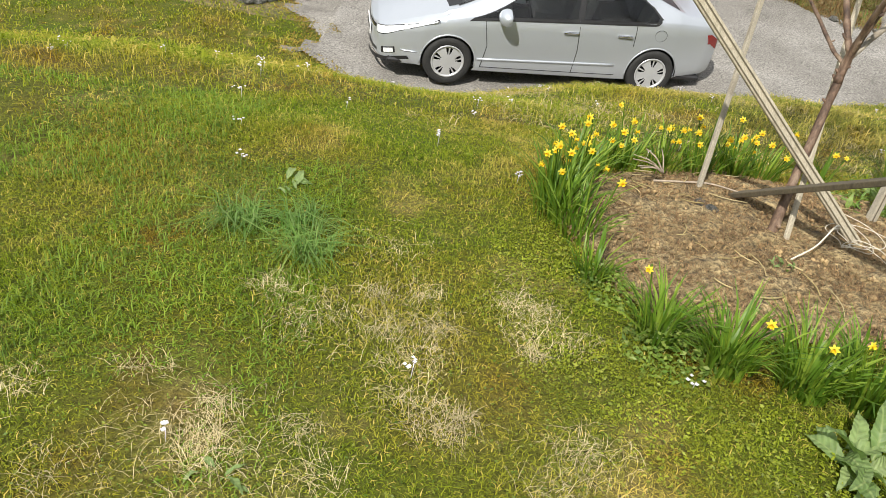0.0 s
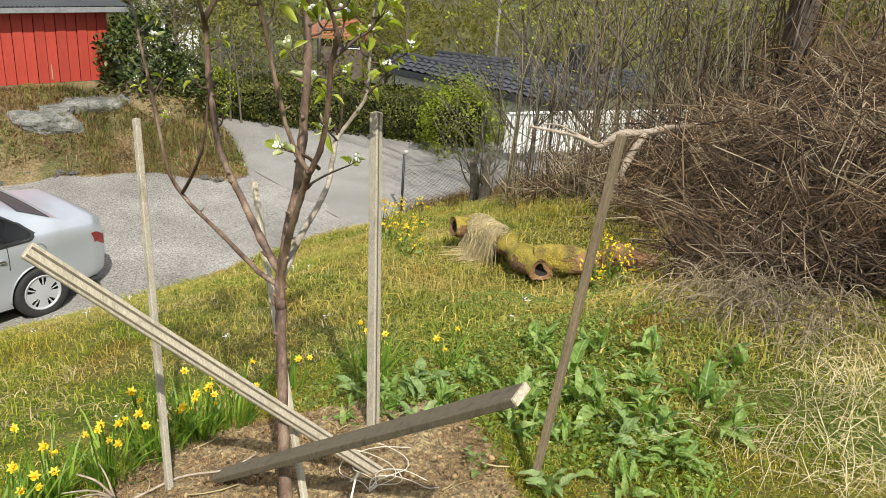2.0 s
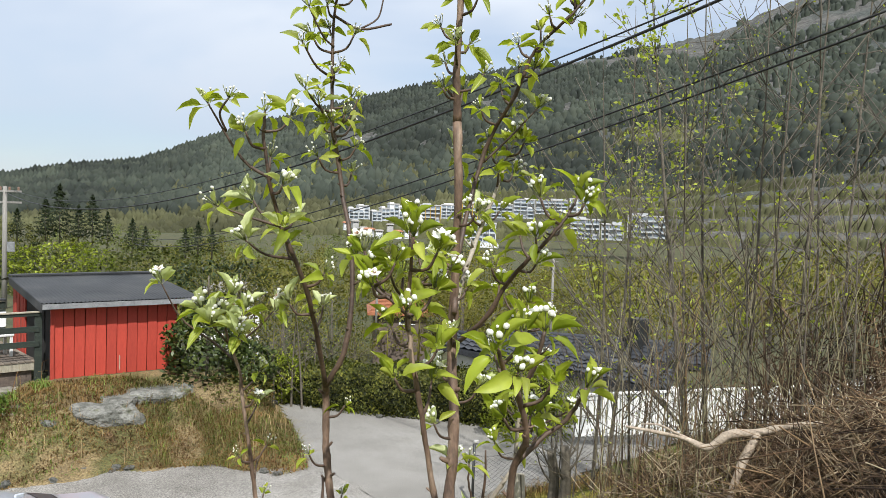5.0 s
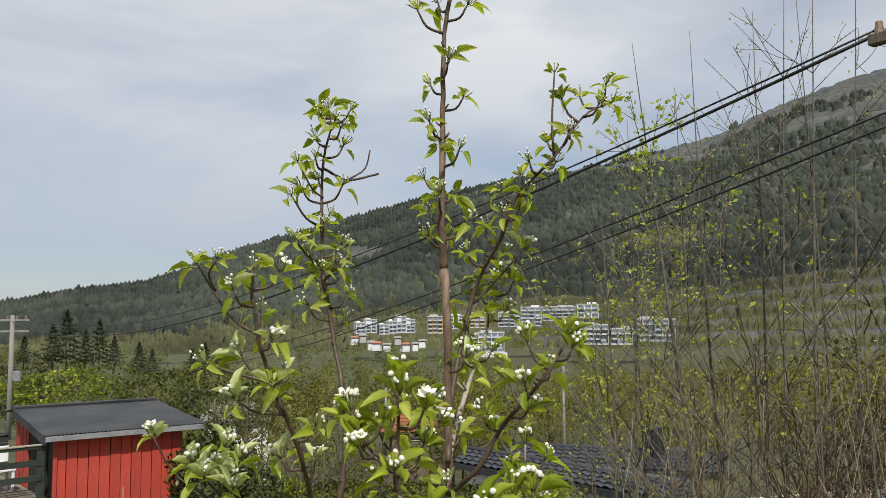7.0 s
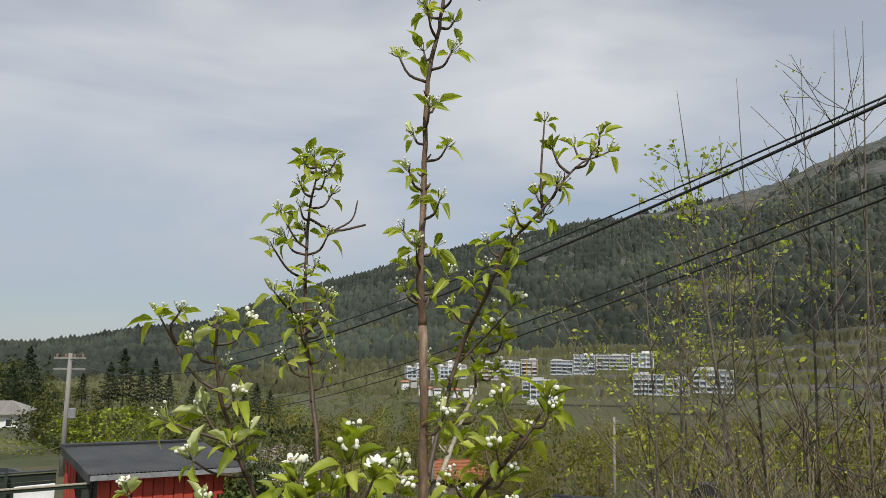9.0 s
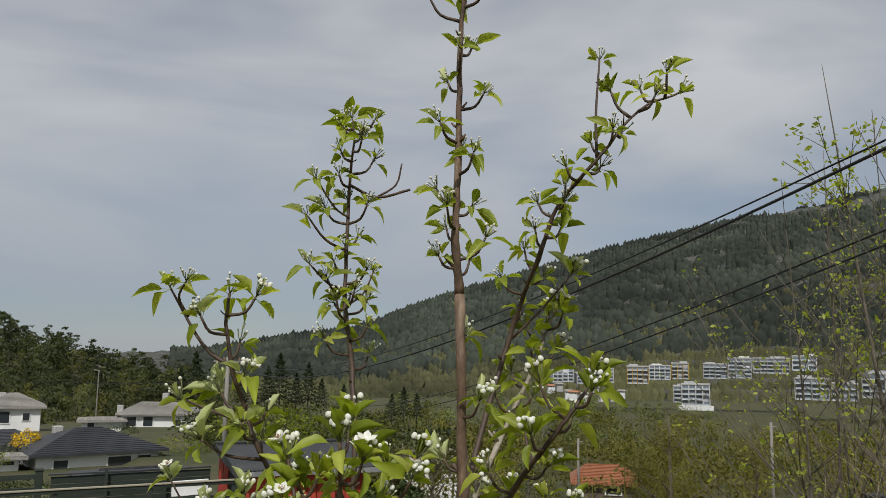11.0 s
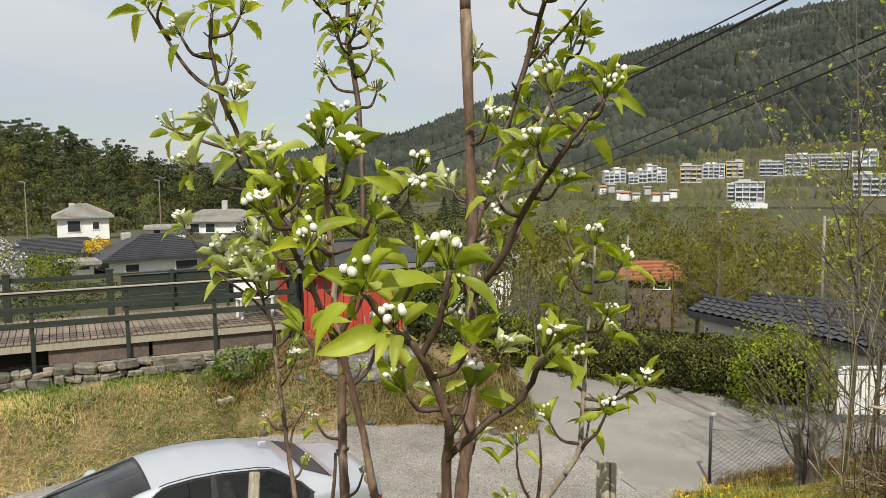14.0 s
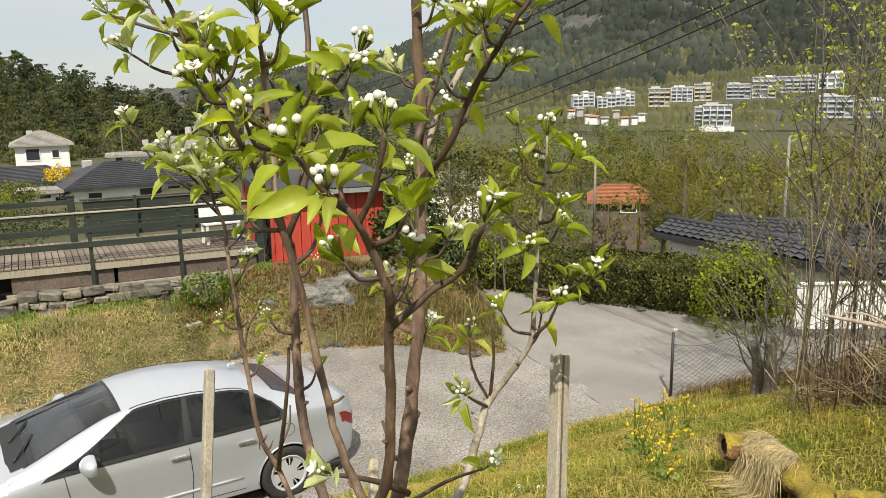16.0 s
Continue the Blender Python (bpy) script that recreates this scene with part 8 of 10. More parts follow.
def spurs(line, start, end, count, length, leaves, kinds, opens, size=1.0, young=1):
    """Short side spurs along a limb, each ending in a rosette."""
    m = len(line)
    for k in range(count):
        u = start + (end - start) * (k + 0.5) / count
        i = min(m - 2, max(1, int(u * (m - 1))))
        p = line[i]
        t = line[i + 1] - line[i - 1]
        t /= np.linalg.norm(t)
        a = k * 2.4 + 0.7
        s = np.array([math.cos(a), math.sin(a), 0.15])
        s -= t * (s @ t) * 0.7
        s /= np.linalg.norm(s)
        l = rng.uniform(*length)
        q = [p, p + s * l * 0.55 + np.array([0, 0, 0.10 * l]), p + s * l * 0.85 + np.array([0, 0, 0.55 * l])]
        h = Heap()
        h.tube(curve_points(q, 7) - P0, np.linspace(0.0038, 0.0022, 7), 6)
        part("spur", h.mesh("spur", True), M_TWIG, pear)
        rosette_of(q[2], s * 0.55 + np.array([0, 0, 0.9]), int(rng.integers(*leaves)), kinds[k % len(kinds)], opens[k % len(opens)], size, young)


def twig(pts, r0=0.004, r1=0.0018, tip=None):
    h = Heap()
    h.tube(curve_points(pts, 9) - P0, np.linspace(r0, r1, 9), 6)
    part("twig", h.mesh("twig", True), M_TWIG, pear)
    if tip:
        d = np.array(pts[-1]) - np.array(pts[-2])
        rosette_of(pts[-1], d / np.linalg.norm(d) + np.array([0, 0, 0.5]), *tip)


trunk = limb("trunk", [(1.235, 2.70, -0.10, 0.026), (1.25, 2.735, 0.02, 0.024), (1.30, 2.84, 0.26, 0.0195), (1.345, 2.93, 0.48, 0.0190), (1.362, 2.965, 0.60, 0.0185), (1.375, 2.972, 0.66, 0.016)], 24, 12, M_BARK, 0.85)
stem_c = limb("limb", [(1.350, 2.94, 0.52, 0.019), (1.362, 2.965, 0.60, 0.0192), (1.39, 2.98, 0.72, 0.0185), (1.43, 2.99, 0.86, 0.018), (1.470, 3.03, 0.99, 0.0165), (1.490, 3.05, 1.10, 0.0155), (1.505, 3.062, 1.20, 0.0145), (1.519, 3.083, 1.30, 0.014), (1.530, 3.115, 1.40, 0.0135), (1.534, 3.118, 1.53, 0.013), (1.531, 3.114, 1.63, 0.0125), (1.522, 3.10, 1.79, 0.012), (1.523, 3.117, 1.94, 0.0115)], 48, 10, M_BARK, 0.82)
stem_top = limb("limb", [(1.523, 3.117, 1.94, 0.0115), (1.508, 3.105, 2.06, 0.010), (1.512, 3.105, 2.25, 0.0085), (1.51, 3.095, 2.49, 0.0065), (1.535, 3.08, 2.66, 0.005), (1.54, 3.07, 2.80, 0.003)], 34, 10, M_BARK, 0.82)
# the low left limb
l1 = limb("limb", [(1.358, 2.98, 0.585, 0.012), (1.340, 3.06, 0.600, 0.011), (1.335, 3.30, 0.64, 0.0098), (1.312, 3.53, 0.70, 0.0095), (1.270, 3.555, 0.80, 0.0085), (1.253, 3.579, 0.954, 0.008), (1.243, 3.597, 1.063, 0.0075), (1.233, 3.63, 1.20, 0.0065), (1.228, 3.65, 1.29, 0.006), (1.20, 3.66, 1.37, 0.005), (1.18, 3.64, 1.43, 0.004)], 40, 8)
twig([(1.308, 3.535, 0.715), (1.297, 3.43, 0.80), (1.295, 3.33, 0.92), (1.305, 3.311, 1.026), (1.31, 3.32, 1.08)], 0.0065, 0.003)
twig([(1.296, 3.40, 0.83), (1.32, 3.42, 0.87), (1.325, 3.43, 0.91)], 0.003, 0.002)
twig([(1.222, 3.66, 1.31), (1.18, 3.70, 1.355), (1.10, 3.735, 1.42), (1.04, 3.72, 1.52)], 0.004, 0.002, (6, 0, 1, 1.1, 1))
twig([(1.25, 3.585, 1.00), (1.265, 3.60, 1.05), (1.29, 3.60, 1.09)], 0.003, 0.002, (2, 2, 0, 0.8, 0))
twig([(1.236, 3.622, 1.14), (1.26, 3.63, 1.17), (1.275, 3.63, 1.20)], 0.003, 0.002, (1, 1, 2, 0.9, 0))
twig([(1.231, 3.64, 1.23), (1.26, 3.63, 1.26), (1.275, 3.62, 1.29)], 0.003, 0.002, (2, 0, 2, 0.9, 0))
for dx, dz, nn in ((0.0, 0.0, 10), (0.03, -0.04, 8), (-0.04, -0.02, 8), (0.07, 0.01, 7), (0.02, 0.05, 7)):
    rosette_of((1.18 + dx, 3.64 + dx * 0.4, 1.44 + dz), (dx * 4, -0.3, 1), nn, 1, 1, 1.2, 2)
twig([(1.20, 3.66, 1.36), (1.15, 3.66, 1.42), (1.12, 3.64, 1.46)], 0.003, 0.002, (6, 1, 0, 1.15, 1))
twig([(1.21, 3.655, 1.35), (1.26, 3.62, 1.40), (1.30, 3.60, 1.45)], 0.003, 0.002, (6, 0, 0, 1.1, 1))
twig([(1.21, 3.655, 1.34), (1.20, 3.60, 1.38), (1.19, 3.56, 1.40)], 0.003, 0.002, (6, 0, 0, 1.1, 1))
# the second limb and its two leaders
l2 = limb("limb", [(1.362, 2.975, 0.63, 0.017), (1.352, 3.06, 0.70, 0.016), (1.338, 3.18, 0.82, 0.015), (1.325, 3.265, 0.92, 0.0145), (1.323, 3.305, 1.04, 0.0135), (1.330, 3.345, 1.145, 0.013), (1.335, 3.36, 1.256, 0.0125), (1.318, 3.335, 1.31, 0.012)], 36, 9, M_BARK)
l2a = limb("limb", [(1.318, 3.335, 1.30, 0.0095), (1.27, 3.285, 1.415, 0.008), (1.205, 3.225, 1.548, 0.0075), (1.153, 3.212, 1.65, 0.0068), (1.135, 3.225, 1.70, 0.0062), (1.10, 3.202, 1.79, 0.0056), (1.086, 3.203, 1.873, 0.005), (1.09, 3.21, 1.93, 0.004)], 28, 8, M_TWIG)
l2b = limb("limb", [(1.318, 3.335, 1.30, 0.0105), (1.345, 3.30, 1.38, 0.0098), (1.37, 3.31, 1.50, 0.009), (1.382, 3.345, 1.65, 0.0085), (1.393, 3.416, 1.774, 0.0078), (1.384, 3.436, 1.887, 0.0072), (1.381, 3.455, 1.944, 0.0068), (1.385, 3.47, 2.05, 0.0064), (1.39, 3.48, 2.22, 0.0052), (1.382, 3.42, 2.31, 0.0035), (1.375, 3.42, 2.365, 0.0025)], 40, 8, M_TWIG)
twig([(1.105, 3.20, 1.79), (1.05, 3.23, 1.83), (0.985, 3.257, 1.94)], 0.0048, 0.002, (6, 2, 0, 1.0, 1))
twig([(1.02, 3.243, 1.885), (1.0, 3.23, 1.92), (1.01, 3.21, 1.95)], 0.003, 0.002, (5, 3, 0, 0.9, 1))
twig([(1.13, 3.205, 1.69), (1.07, 3.25, 1.71), (1.02, 3.29, 1.73)], 0.004, 0.002, (6, 2, 0, 1.1, 1))
twig([(1.165, 3.213, 1.62), (1.10, 3.21, 1.63), (1.05, 3.20, 1.66)], 0.004, 0.002, (5, 0, 0, 1.0, 1))
twig([(1.39, 3.48, 2.22), (1.45, 3.45, 2.19), (1.515, 3.40, 2.205)], 0.004, 0.003)
twig([(1.45, 3.45, 2.19), (1.49, 3.43, 2.22), (1.50, 3.42, 2.27)], 0.003, 0.002)
twig([(1.39, 3.475, 2.14), (1.35, 3.46, 2.16), (1.30, 3.44, 2.22)], 0.003, 0.002, (5, 3, 0, 0.95, 1))
twig([(1.387, 3.47, 2.06), (1.33, 3.45, 2.08), (1.28, 3.43, 2.13)], 0.004, 0.002, (5, 3, 0, 0.95, 1))
twig([(1.383, 3.46, 1.97), (1.34, 3.45, 1.98), (1.29, 3.43, 2.02)], 0.004, 0.002, (5, 2, 0, 0.95, 1))
twig([(1.384, 3.45, 1.93), (1.42, 3.44, 1.96), (1.44, 3.43, 2.01)], 0.003, 0.002, (2, 3, 0, 0.85, 0))
# the stem towards the camera, forking in two
lv = limb("limb", [(1.352, 2.945, 0.54, 0.017), (1.36, 2.955, 0.63, 0.0165), (1.352, 2.90, 0.76, 0.0145), (1.337, 2.81, 0.90, 0.0135), (1.32, 2.735, 1.01, 0.013)], 18, 9, M_BARK)
n1 = limb("limb", [(1.32, 2.735, 1.00, 0.010), (1.290, 2.775, 1.08, 0.0088), (1.266, 2.802, 1.208, 0.008), (1.250, 2.815, 1.31, 0.0076), (1.224, 2.812, 1.42, 0.0072), (1.221, 2.835, 1.50, 0.0066), (1.217, 2.835, 1.56, 0.006), (1.211, 2.825, 1.64, 0.005), (1.205, 2.81, 1.69, 0.004)], 36, 9, M_BARK)
n1b = limb("limb", [(1.218, 2.832, 1.54, 0.0052), (1.18, 2.827, 1.57, 0.0048), (1.154, 2.857, 1.60, 0.0044), (1.145, 2.88, 1.66, 0.0036)], 18, 8, M_TWIG)
n1c = limb("limb", [(1.222, 2.83, 1.48, 0.0052), (1.26, 2.90, 1.52, 0.0048), (1.31, 2.94, 1.58, 0.0042), (1.375, 2.945, 1.645, 0.0034)], 18, 8, M_TWIG)
n2 = limb("limb", [(1.32, 2.735, 1.00, 0.012), (1.333, 2.70, 1.08, 0.0105), (1.330, 2.665, 1.20, 0.0098), (1.323, 2.647, 1.298, 0.0092), (1.313, 2.607, 1.361, 0.0085), (1.276, 2.595, 1.445, 0.007), (1.239, 2.585, 1.483, 0.006), (1.20, 2.56, 1.53, 0.0045)], 34, 9, M_BARK)
n2b = limb("limb", [(1.276, 2.595, 1.445, 0.006), (1.29, 2.57, 1.49, 0.0055), (1.30, 2.56, 1.55, 0.0045)], 16, 8, M_TWIG)
n2c = limb("limb", [(1.322, 2.645, 1.30, 0.0078), (1.37, 2.63, 1.345, 0.0068), (1.41, 2.61, 1.38, 0.006), (1.425, 2.58, 1.44, 0.005)], 16, 8, M_TWIG)
# right side
mr = limb("limb", [(1.530, 3.11, 1.42, 0.0085), (1.545, 3.02, 1.49, 0.008), (1.569, 2.966, 1.583, 0.0072), (1.582, 2.908, 1.645, 0.0066), (1.598, 2.868, 1.69, 0.006), (1.625, 2.85, 1.735, 0.005), (1.67, 2.86, 1.785, 0.0035)], 26, 8, M_TWIG)
pale_l = limb("limb", [(1.535, 3.12, 1.47, 0.0095), (1.589, 3.165, 1.551, 0.009), (1.659, 3.207, 1.649, 0.0082), (1.711, 3.231, 1.722, 0.0075), (1.766, 3.248, 1.813, 0.006), (1.80, 3.26, 1.88, 0.0045), (1.82, 3.25, 1.93, 0.003)], 26, 8, M_PALEBARK)
ur = limb("limb", [(1.515, 3.09, 1.50, 0.0105), (1.60, 3.19, 1.64, 0.009), (1.70, 3.235, 1.88, 0.0075), (1.705, 3.13, 2.02, 0.0068), (1.73, 3.085, 2.13, 0.006), (1.77, 3.0, 2.215, 0.0052), (1.865, 2.997, 2.325, 0.004), (1.98, 3.0, 2.385, 0.0028)], 38, 8, M_TWIG)
twig([(1.77, 3.0, 2.22), (1.775, 3.01, 2.31), (1.785, 3.01, 2.43)], 0.0035, 0.002, (3, 3, 0, 0.8, 1))
twig([(1.70, 3.235, 1.86), (1.76, 3.2, 1.93), (1.80, 3.15, 2.0)], 0.0035, 0.002, (6, 1, 0, 0.95, 1))
r2 = limb("limb", [(1.358, 2.96, 0.60, 0.015), (1.45, 3.01, 0.70, 0.0145), (1.589, 3.089, 0.807, 0.0135), (1.663, 3.165, 0.885, 0.0125), (1.703, 3.204, 0.94, 0.0115), (1.753, 3.182, 1.017, 0.009), (1.785, 3.167, 1.081, 0.008), (1.794, 3.162, 1.227, 0.0066), (1.803, 3.169, 1.32, 0.0056), (1.819, 3.172, 1.424, 0.0045), (1.82, 3.172, 1.50, 0.0035)], 42, 9, M_PALEBARK)
r2b = limb("limb", [(1.792, 3.163, 1.19, 0.005), (1.826, 3.122, 1.19, 0.0045), (1.851, 3.086, 1.214, 0.004), (1.864, 3.055, 1.235, 0.003)], 14, 7, M_TWIG)
r2c = limb("limb", [(1.706, 3.203, 0.947, 0.005), (1.668, 3.197, 1.023, 0.0042), (1.657, 3.191, 1.095, 0.003)], 12, 7, M_TWIG)
r2d = limb("limb", [(1.785, 3.167, 1.081, 0.006), (1.806, 3.133, 1.124, 0.005), (1.817, 3.116, 1.165, 0.004)], 12, 7, M_TWIG)
twig([(1.708, 3.203, 0.95), (1.711, 3.19, 1.045), (1.703, 3.183, 1.125)], 0.0045, 0.0022)
twig([(1.70, 3.20, 0.935), (1.66, 3.17, 0.965), (1.63, 3.15, 0.99)], 0.0045, 0.0022, (5, 1, 0, 1.0, 1))
twig([(1.40, 2.82, 0.98), (1.34, 2.78, 1.03), (1.27, 2.77, 1.06)], 0.006, 0.003, (4, 0, 1, 0.95, 1))
twig([(1.42, 2.98, 0.86), (1.52, 2.98, 0.90), (1.58, 2.93, 0.94)], 0.0045, 0.002, (5, 1, 0, 0.9, 2))

spurs(stem_c, 0.42, 0.98, 9, (0.04, 0.07), (4, 6), (0, 1), (1, 0, 2))
spurs(stem_top, 0.05, 0.98, 24, (0.04, 0.08), (3, 6), (3, 2), (0,), 0.95, 1)
spurs(l2a, 0.15, 0.95, 11, (0.03, 0.07), (4, 6), (0, 1, 2), (0, 1))
spurs(l2b, 0.42, 0.98, 25, (0.03, 0.075), (3, 6), (3, 2), (0,), 0.95, 1)
spurs(n1, 0.40, 0.95, 9, (0.05, 0.08), (4, 6), (1, 0), (1, 2, 0))
spurs(n1c, 0.3, 0.95, 4, (0.04, 0.07), (4, 6), (1, 0), (1, 0))
spurs(pale_l, 0.35, 0.95, 9, (0.04, 0.07), (4, 6), (0, 1), (0, 1))
spurs(l1, 0.45, 0.75, 3, (0.03, 0.05), (1, 3), (2,), (0,), 0.7, 0)
spurs(n1b, 0.2, 0.95, 4, (0.04, 0.07), (4, 6), (0, 1), (0, 1))
spurs(n2, 0.50, 0.95, 6, (0.05, 0.08), (4, 6), (1, 0), (0, 1), 1.0, 2)
spurs(mr, 0.2, 0.9, 8, (0.04, 0.07), (4, 6), (1, 0), (1, 0))
spurs(ur, 0.30, 0.98, 18, (0.03, 0.07), (3, 6), (2, 3, 0), (0,), 0.9, 1)
spurs(r2, 0.58, 0.97, 12, (0.05, 0.09), (4, 6), (1, 0), (1, 0, 2))
spurs(l2, 0.45, 0.9, 3, (0.05, 0.07), (2, 4), (2,), (0,), 0.8, 0)
for line, n, kind, op in ((n1, 7, 1, 3), (n1c, 6, 1, 1), (pale_l, 7, 1, 1), (n1b, 6, 1, 1), (n2, 7, 1, 1), (n2b, 8, 1, 0), (n2c, 6, 0, 2), (mr, 7, 1, 1), (ur, 4, 3, 0), (r2, 6, 1, 2), (r2b, 6, 0, 1), (r2c, 3, 2, 0), (r2d, 7, 1, 1), (l2a, 4, 2, 0), (l2b, 4, 3, 0), (stem_top, 4, 3, 0)):
    rosette_of(line[-1], line[-1] - line[-3] + np.array([0, 0, 0.03]), n, kind, op, 1.05, 2)

tagged(solid("small_leaves", smooth(rest.mesh("small_leaves")), M_LEAFSMALL, parent=pear), kind="stuff")

# ---- mossy logs and brush to the right of the lawn ----
def make_log(way, radii, bark_bump, label, mossy, ends):
    """A rough log along a way: broken bark, moss where mossy(place) lets it, and its two ends as parts."""
    n, sides = 44, 30
    ob = thing("log", label, "log", "", pose(0, 0, 0))
    pts = curve_points(way, n)
    v, q, _ = tube_arrays(pts, np.linspace(*radii, n), sides, False)
    core = pts[np.arange(len(v)) // sides]
    grow = np.array([1 + bark_bump * noise.fractal(Vector(p * 5.0 + 3.0), 1.0, 2.0, 4) + 0.12 * noise.noise(Vector(p * 17.0)) + 0.06 * noise.noise(Vector(p * 45.0)) for p in v])
    v = core + (v - core) * grow[:, None]
    me = smooth(arr_mesh("bark", v, q))
    part("bark", me, M_LOGBARK, ob)
    me.materials.append(M_MOSS)
    for p in me.polygons:
        p.material_index = 1 if p.normal.z + 0.9 * noise.noise(Vector(p.center) * 6.0) > mossy(p.center) else 0
    for idx, nxt, mat in ((0, 2, ends[0]), (n - 1, n - 3, ends[1])):
        ring, c = v[idx * sides:(idx + 1) * sides], pts[idx]
        ax = (pts[nxt] - c) / np.linalg.norm(pts[nxt] - c)
        rim = np.array([0.56 + 0.3 * noise.noise(Vector(p * 9.0)) for p in ring])[:, None]
        inner = c + (ring - c) * rim + ax * 0.012
        vv = np.concatenate([ring, inner, [c + ax * (0.09 if mat is M_SHADEBLACK else 0.012)]])
        a = np.arange(sides)
        b = (a + 1) % sides
        qq = np.stack([a, b, sides + b, sides + a], 1)
        tt = np.stack([sides + a, sides + b, np.full(sides, 2 * sides)], 1)
        # shallow cone coloured black for the shade in the hollow
        if mat is M_SHADEBLACK:
            part("log_end", arr_mesh("log_end", vv, qq), M_LOGBARK, ob, "rotten brown rim of the log")
            part("hollow", arr_mesh("hollow", vv, tt), mat, ob, "hollow dark log end")
        else:
            part("log_end", arr_mesh("log_end", vv, [tt, qq]), mat, ob, "sawn pale brown log end")
    return ob


M_LOGEND = surface("weathered log end", [(0.17, 0.115, 0.065), (0.26, 0.19, 0.115), (0.33, 0.25, 0.16)], 9.0, 60.0, 0.9, bump=0.6, dist=0.008)
make_log([(4.37, 5.62, -0.63), (4.56, 5.53, -0.64), (4.36, 5.0, -0.57), (4.13, 4.42, -0.53)], (0.088, 0.080), 0.5, "old mossy log with a hollow dark end lying in the grass", lambda c: 0.05, (M_SHADEBLACK, M_SHADEBLACK))
make_log([(4.20, 4.55, -0.50), (4.48, 4.27, -0.46), (4.78, 3.97, -0.47)], (0.082, 0.112), 0.5, "split brown log with moss on top", lambda c: -0.2 + 1.5 * ss(4.3, 4.62, c.x), (M_LOGEND, M_LOGEND))


def hair(name, n, line, spread_, length, lean_dir, material, label):
    """Long limp straw hanging over something along a line."""
    heap = Heap()
    line = np.array(line)
    for _ in range(n):
        u = rng.uniform(0, len(line) - 1.001)
        k = int(u)
        p = line[k] + (line[k + 1] - line[k]) * (u - k) + rng.normal(size=3) * spread_
        p[2] = land1(p[0], p[1]) + 0.16 * rng.uniform() ** 2 + 0.01
        d = np.array(lean_dir) + rng.normal(size=3) * (0.7, 0.7, 0.2)
        l = rng.uniform(*length)
        q = [p, p + d * l * 0.4 + (0, 0, 0.04), p + d * l * 0.8 + (0, 0, -0.10 * l), p + d * l + (0, 0, -0.45 * l)]
        heap.tube(curve_points(q, 5), [0.0022, 0.002, 0.0018, 0.0014, 0.001], 3)
    return solid(name, heap.mesh(name), material, label, "straw", kind="stuff")


def straw_over(name, n, a, b, r, label):
    """Limp straw lying over a log and running out on the ground beside it."""
    heap = Heap()
    a, b = np.array(a), np.array(b)
    ax = (b - a) / np.linalg.norm(b - a)
    side = np.cross(ax, (0, 0, 1.0))
    side /= np.linalg.norm(side)
    if side[0] > 0:
        side = -side
    for _ in range(n):
        c = a + (b - a) * rng.uniform(0.0, 0.8)
        th, along, fall = rng.uniform(-0.9, 1.5), rng.normal() * 0.45, rng.uniform(0.3, 1.4)
        l, lift = rng.uniform(0.08, 0.24), 0.04 * rng.uniform() ** 2
        pts = []
        for k in range(4):
            w = th + fall * l / r * k / 3 * 0.6
            p = c + ax * along * l * k / 3
            if w < 1.7:
                p = p + (side * math.sin(w) + np.array([0, 0, math.cos(w)])) * (r + lift)
            else:
                p = p + side * (r + lift + 0.16 * (w - 1.7)) + rng.normal(size=3) * 0.012
                p[2] = land1(p[0], p[1]) + 0.01 + lift
            p[2] = max(p[2], land1(p[0], p[1]) + 0.01)
            pts.append(p + rng.normal(size=3) * 0.006)
        heap.tube(pts, [0.0022, 0.0020, 0.0017, 0.0010], 3)
    return solid(name, heap.mesh(name), M_STRAWPALE, label, "straw", kind="stuff")


straw_over("log_straw", 2200, (4.52, 5.46, -0.635), (4.33, 4.95, -0.565), 0.086, "bleached limp straw hanging over the log")
hair("brush_straw", 620, [(4.05, 3.1, 0), (3.85, 2.9, 0), (3.75, 2.65, 0), (3.8, 2.4, 0)], 0.16, (0.12, 0.30), (-0.55, -0.4, 0.1), M_CANEPALE, "bleached straw along the foot of the brush")


def cane_pile(name, n, centre, radii, height, length, r, material, label, rise=0.5, curl=0.35):
    """A tangle of thin bent canes heaped up between the ground and a rounded top."""
    heap = Heap()
    cx, cy = centre
    for _ in range(n):
        a, q = rng.uniform(0, 2 * math.pi), math.sqrt(rng.uniform())
        x, y = cx + radii[0] * q * math.cos(a), cy + radii[1] * q * math.sin(a)
        g = land1(x, y)
        top = height * (1.05 - q * q) * (0.8 + 0.5 * noise.noise((x * 1.1, y * 1.1, 4.0)))
        h0 = top * rng.uniform(0, 1)
        b, l = rng.uniform(0, 2 * math.pi), rng.uniform(*length)
        up = rng.normal() * rise
        d = np.array([math.cos(b), math.sin(b), up])
        d /= np.linalg.norm(d)
        p0 = np.array([x, y, g + h0])
        bend, wave = rng.normal(size=3) * curl, rng.normal(size=3) * curl * 0.35
        pts = []
        for u in (-0.5, -0.25, 0, 0.25, 0.5):
            p = p0 + d * l * u + bend * l * (0.25 - u * u) + wave * l * math.sin(u * 9)
            p[2] = max(p[2], land1(p[0], p[1]) + 0.01)
            lim = g + top + 0.22
            p[2] = p[2] if p[2] < lim else lim + (p[2] - lim) * 0.3
            pts.append(p)
        rr = rng.uniform(*r)
        heap.tube(pts, [rr, rr, rr * 0.9, rr * 0.75, rr * 0.4], 4)
    return solid(name, heap.mesh(name), material, label, "brush", kind="stuff")


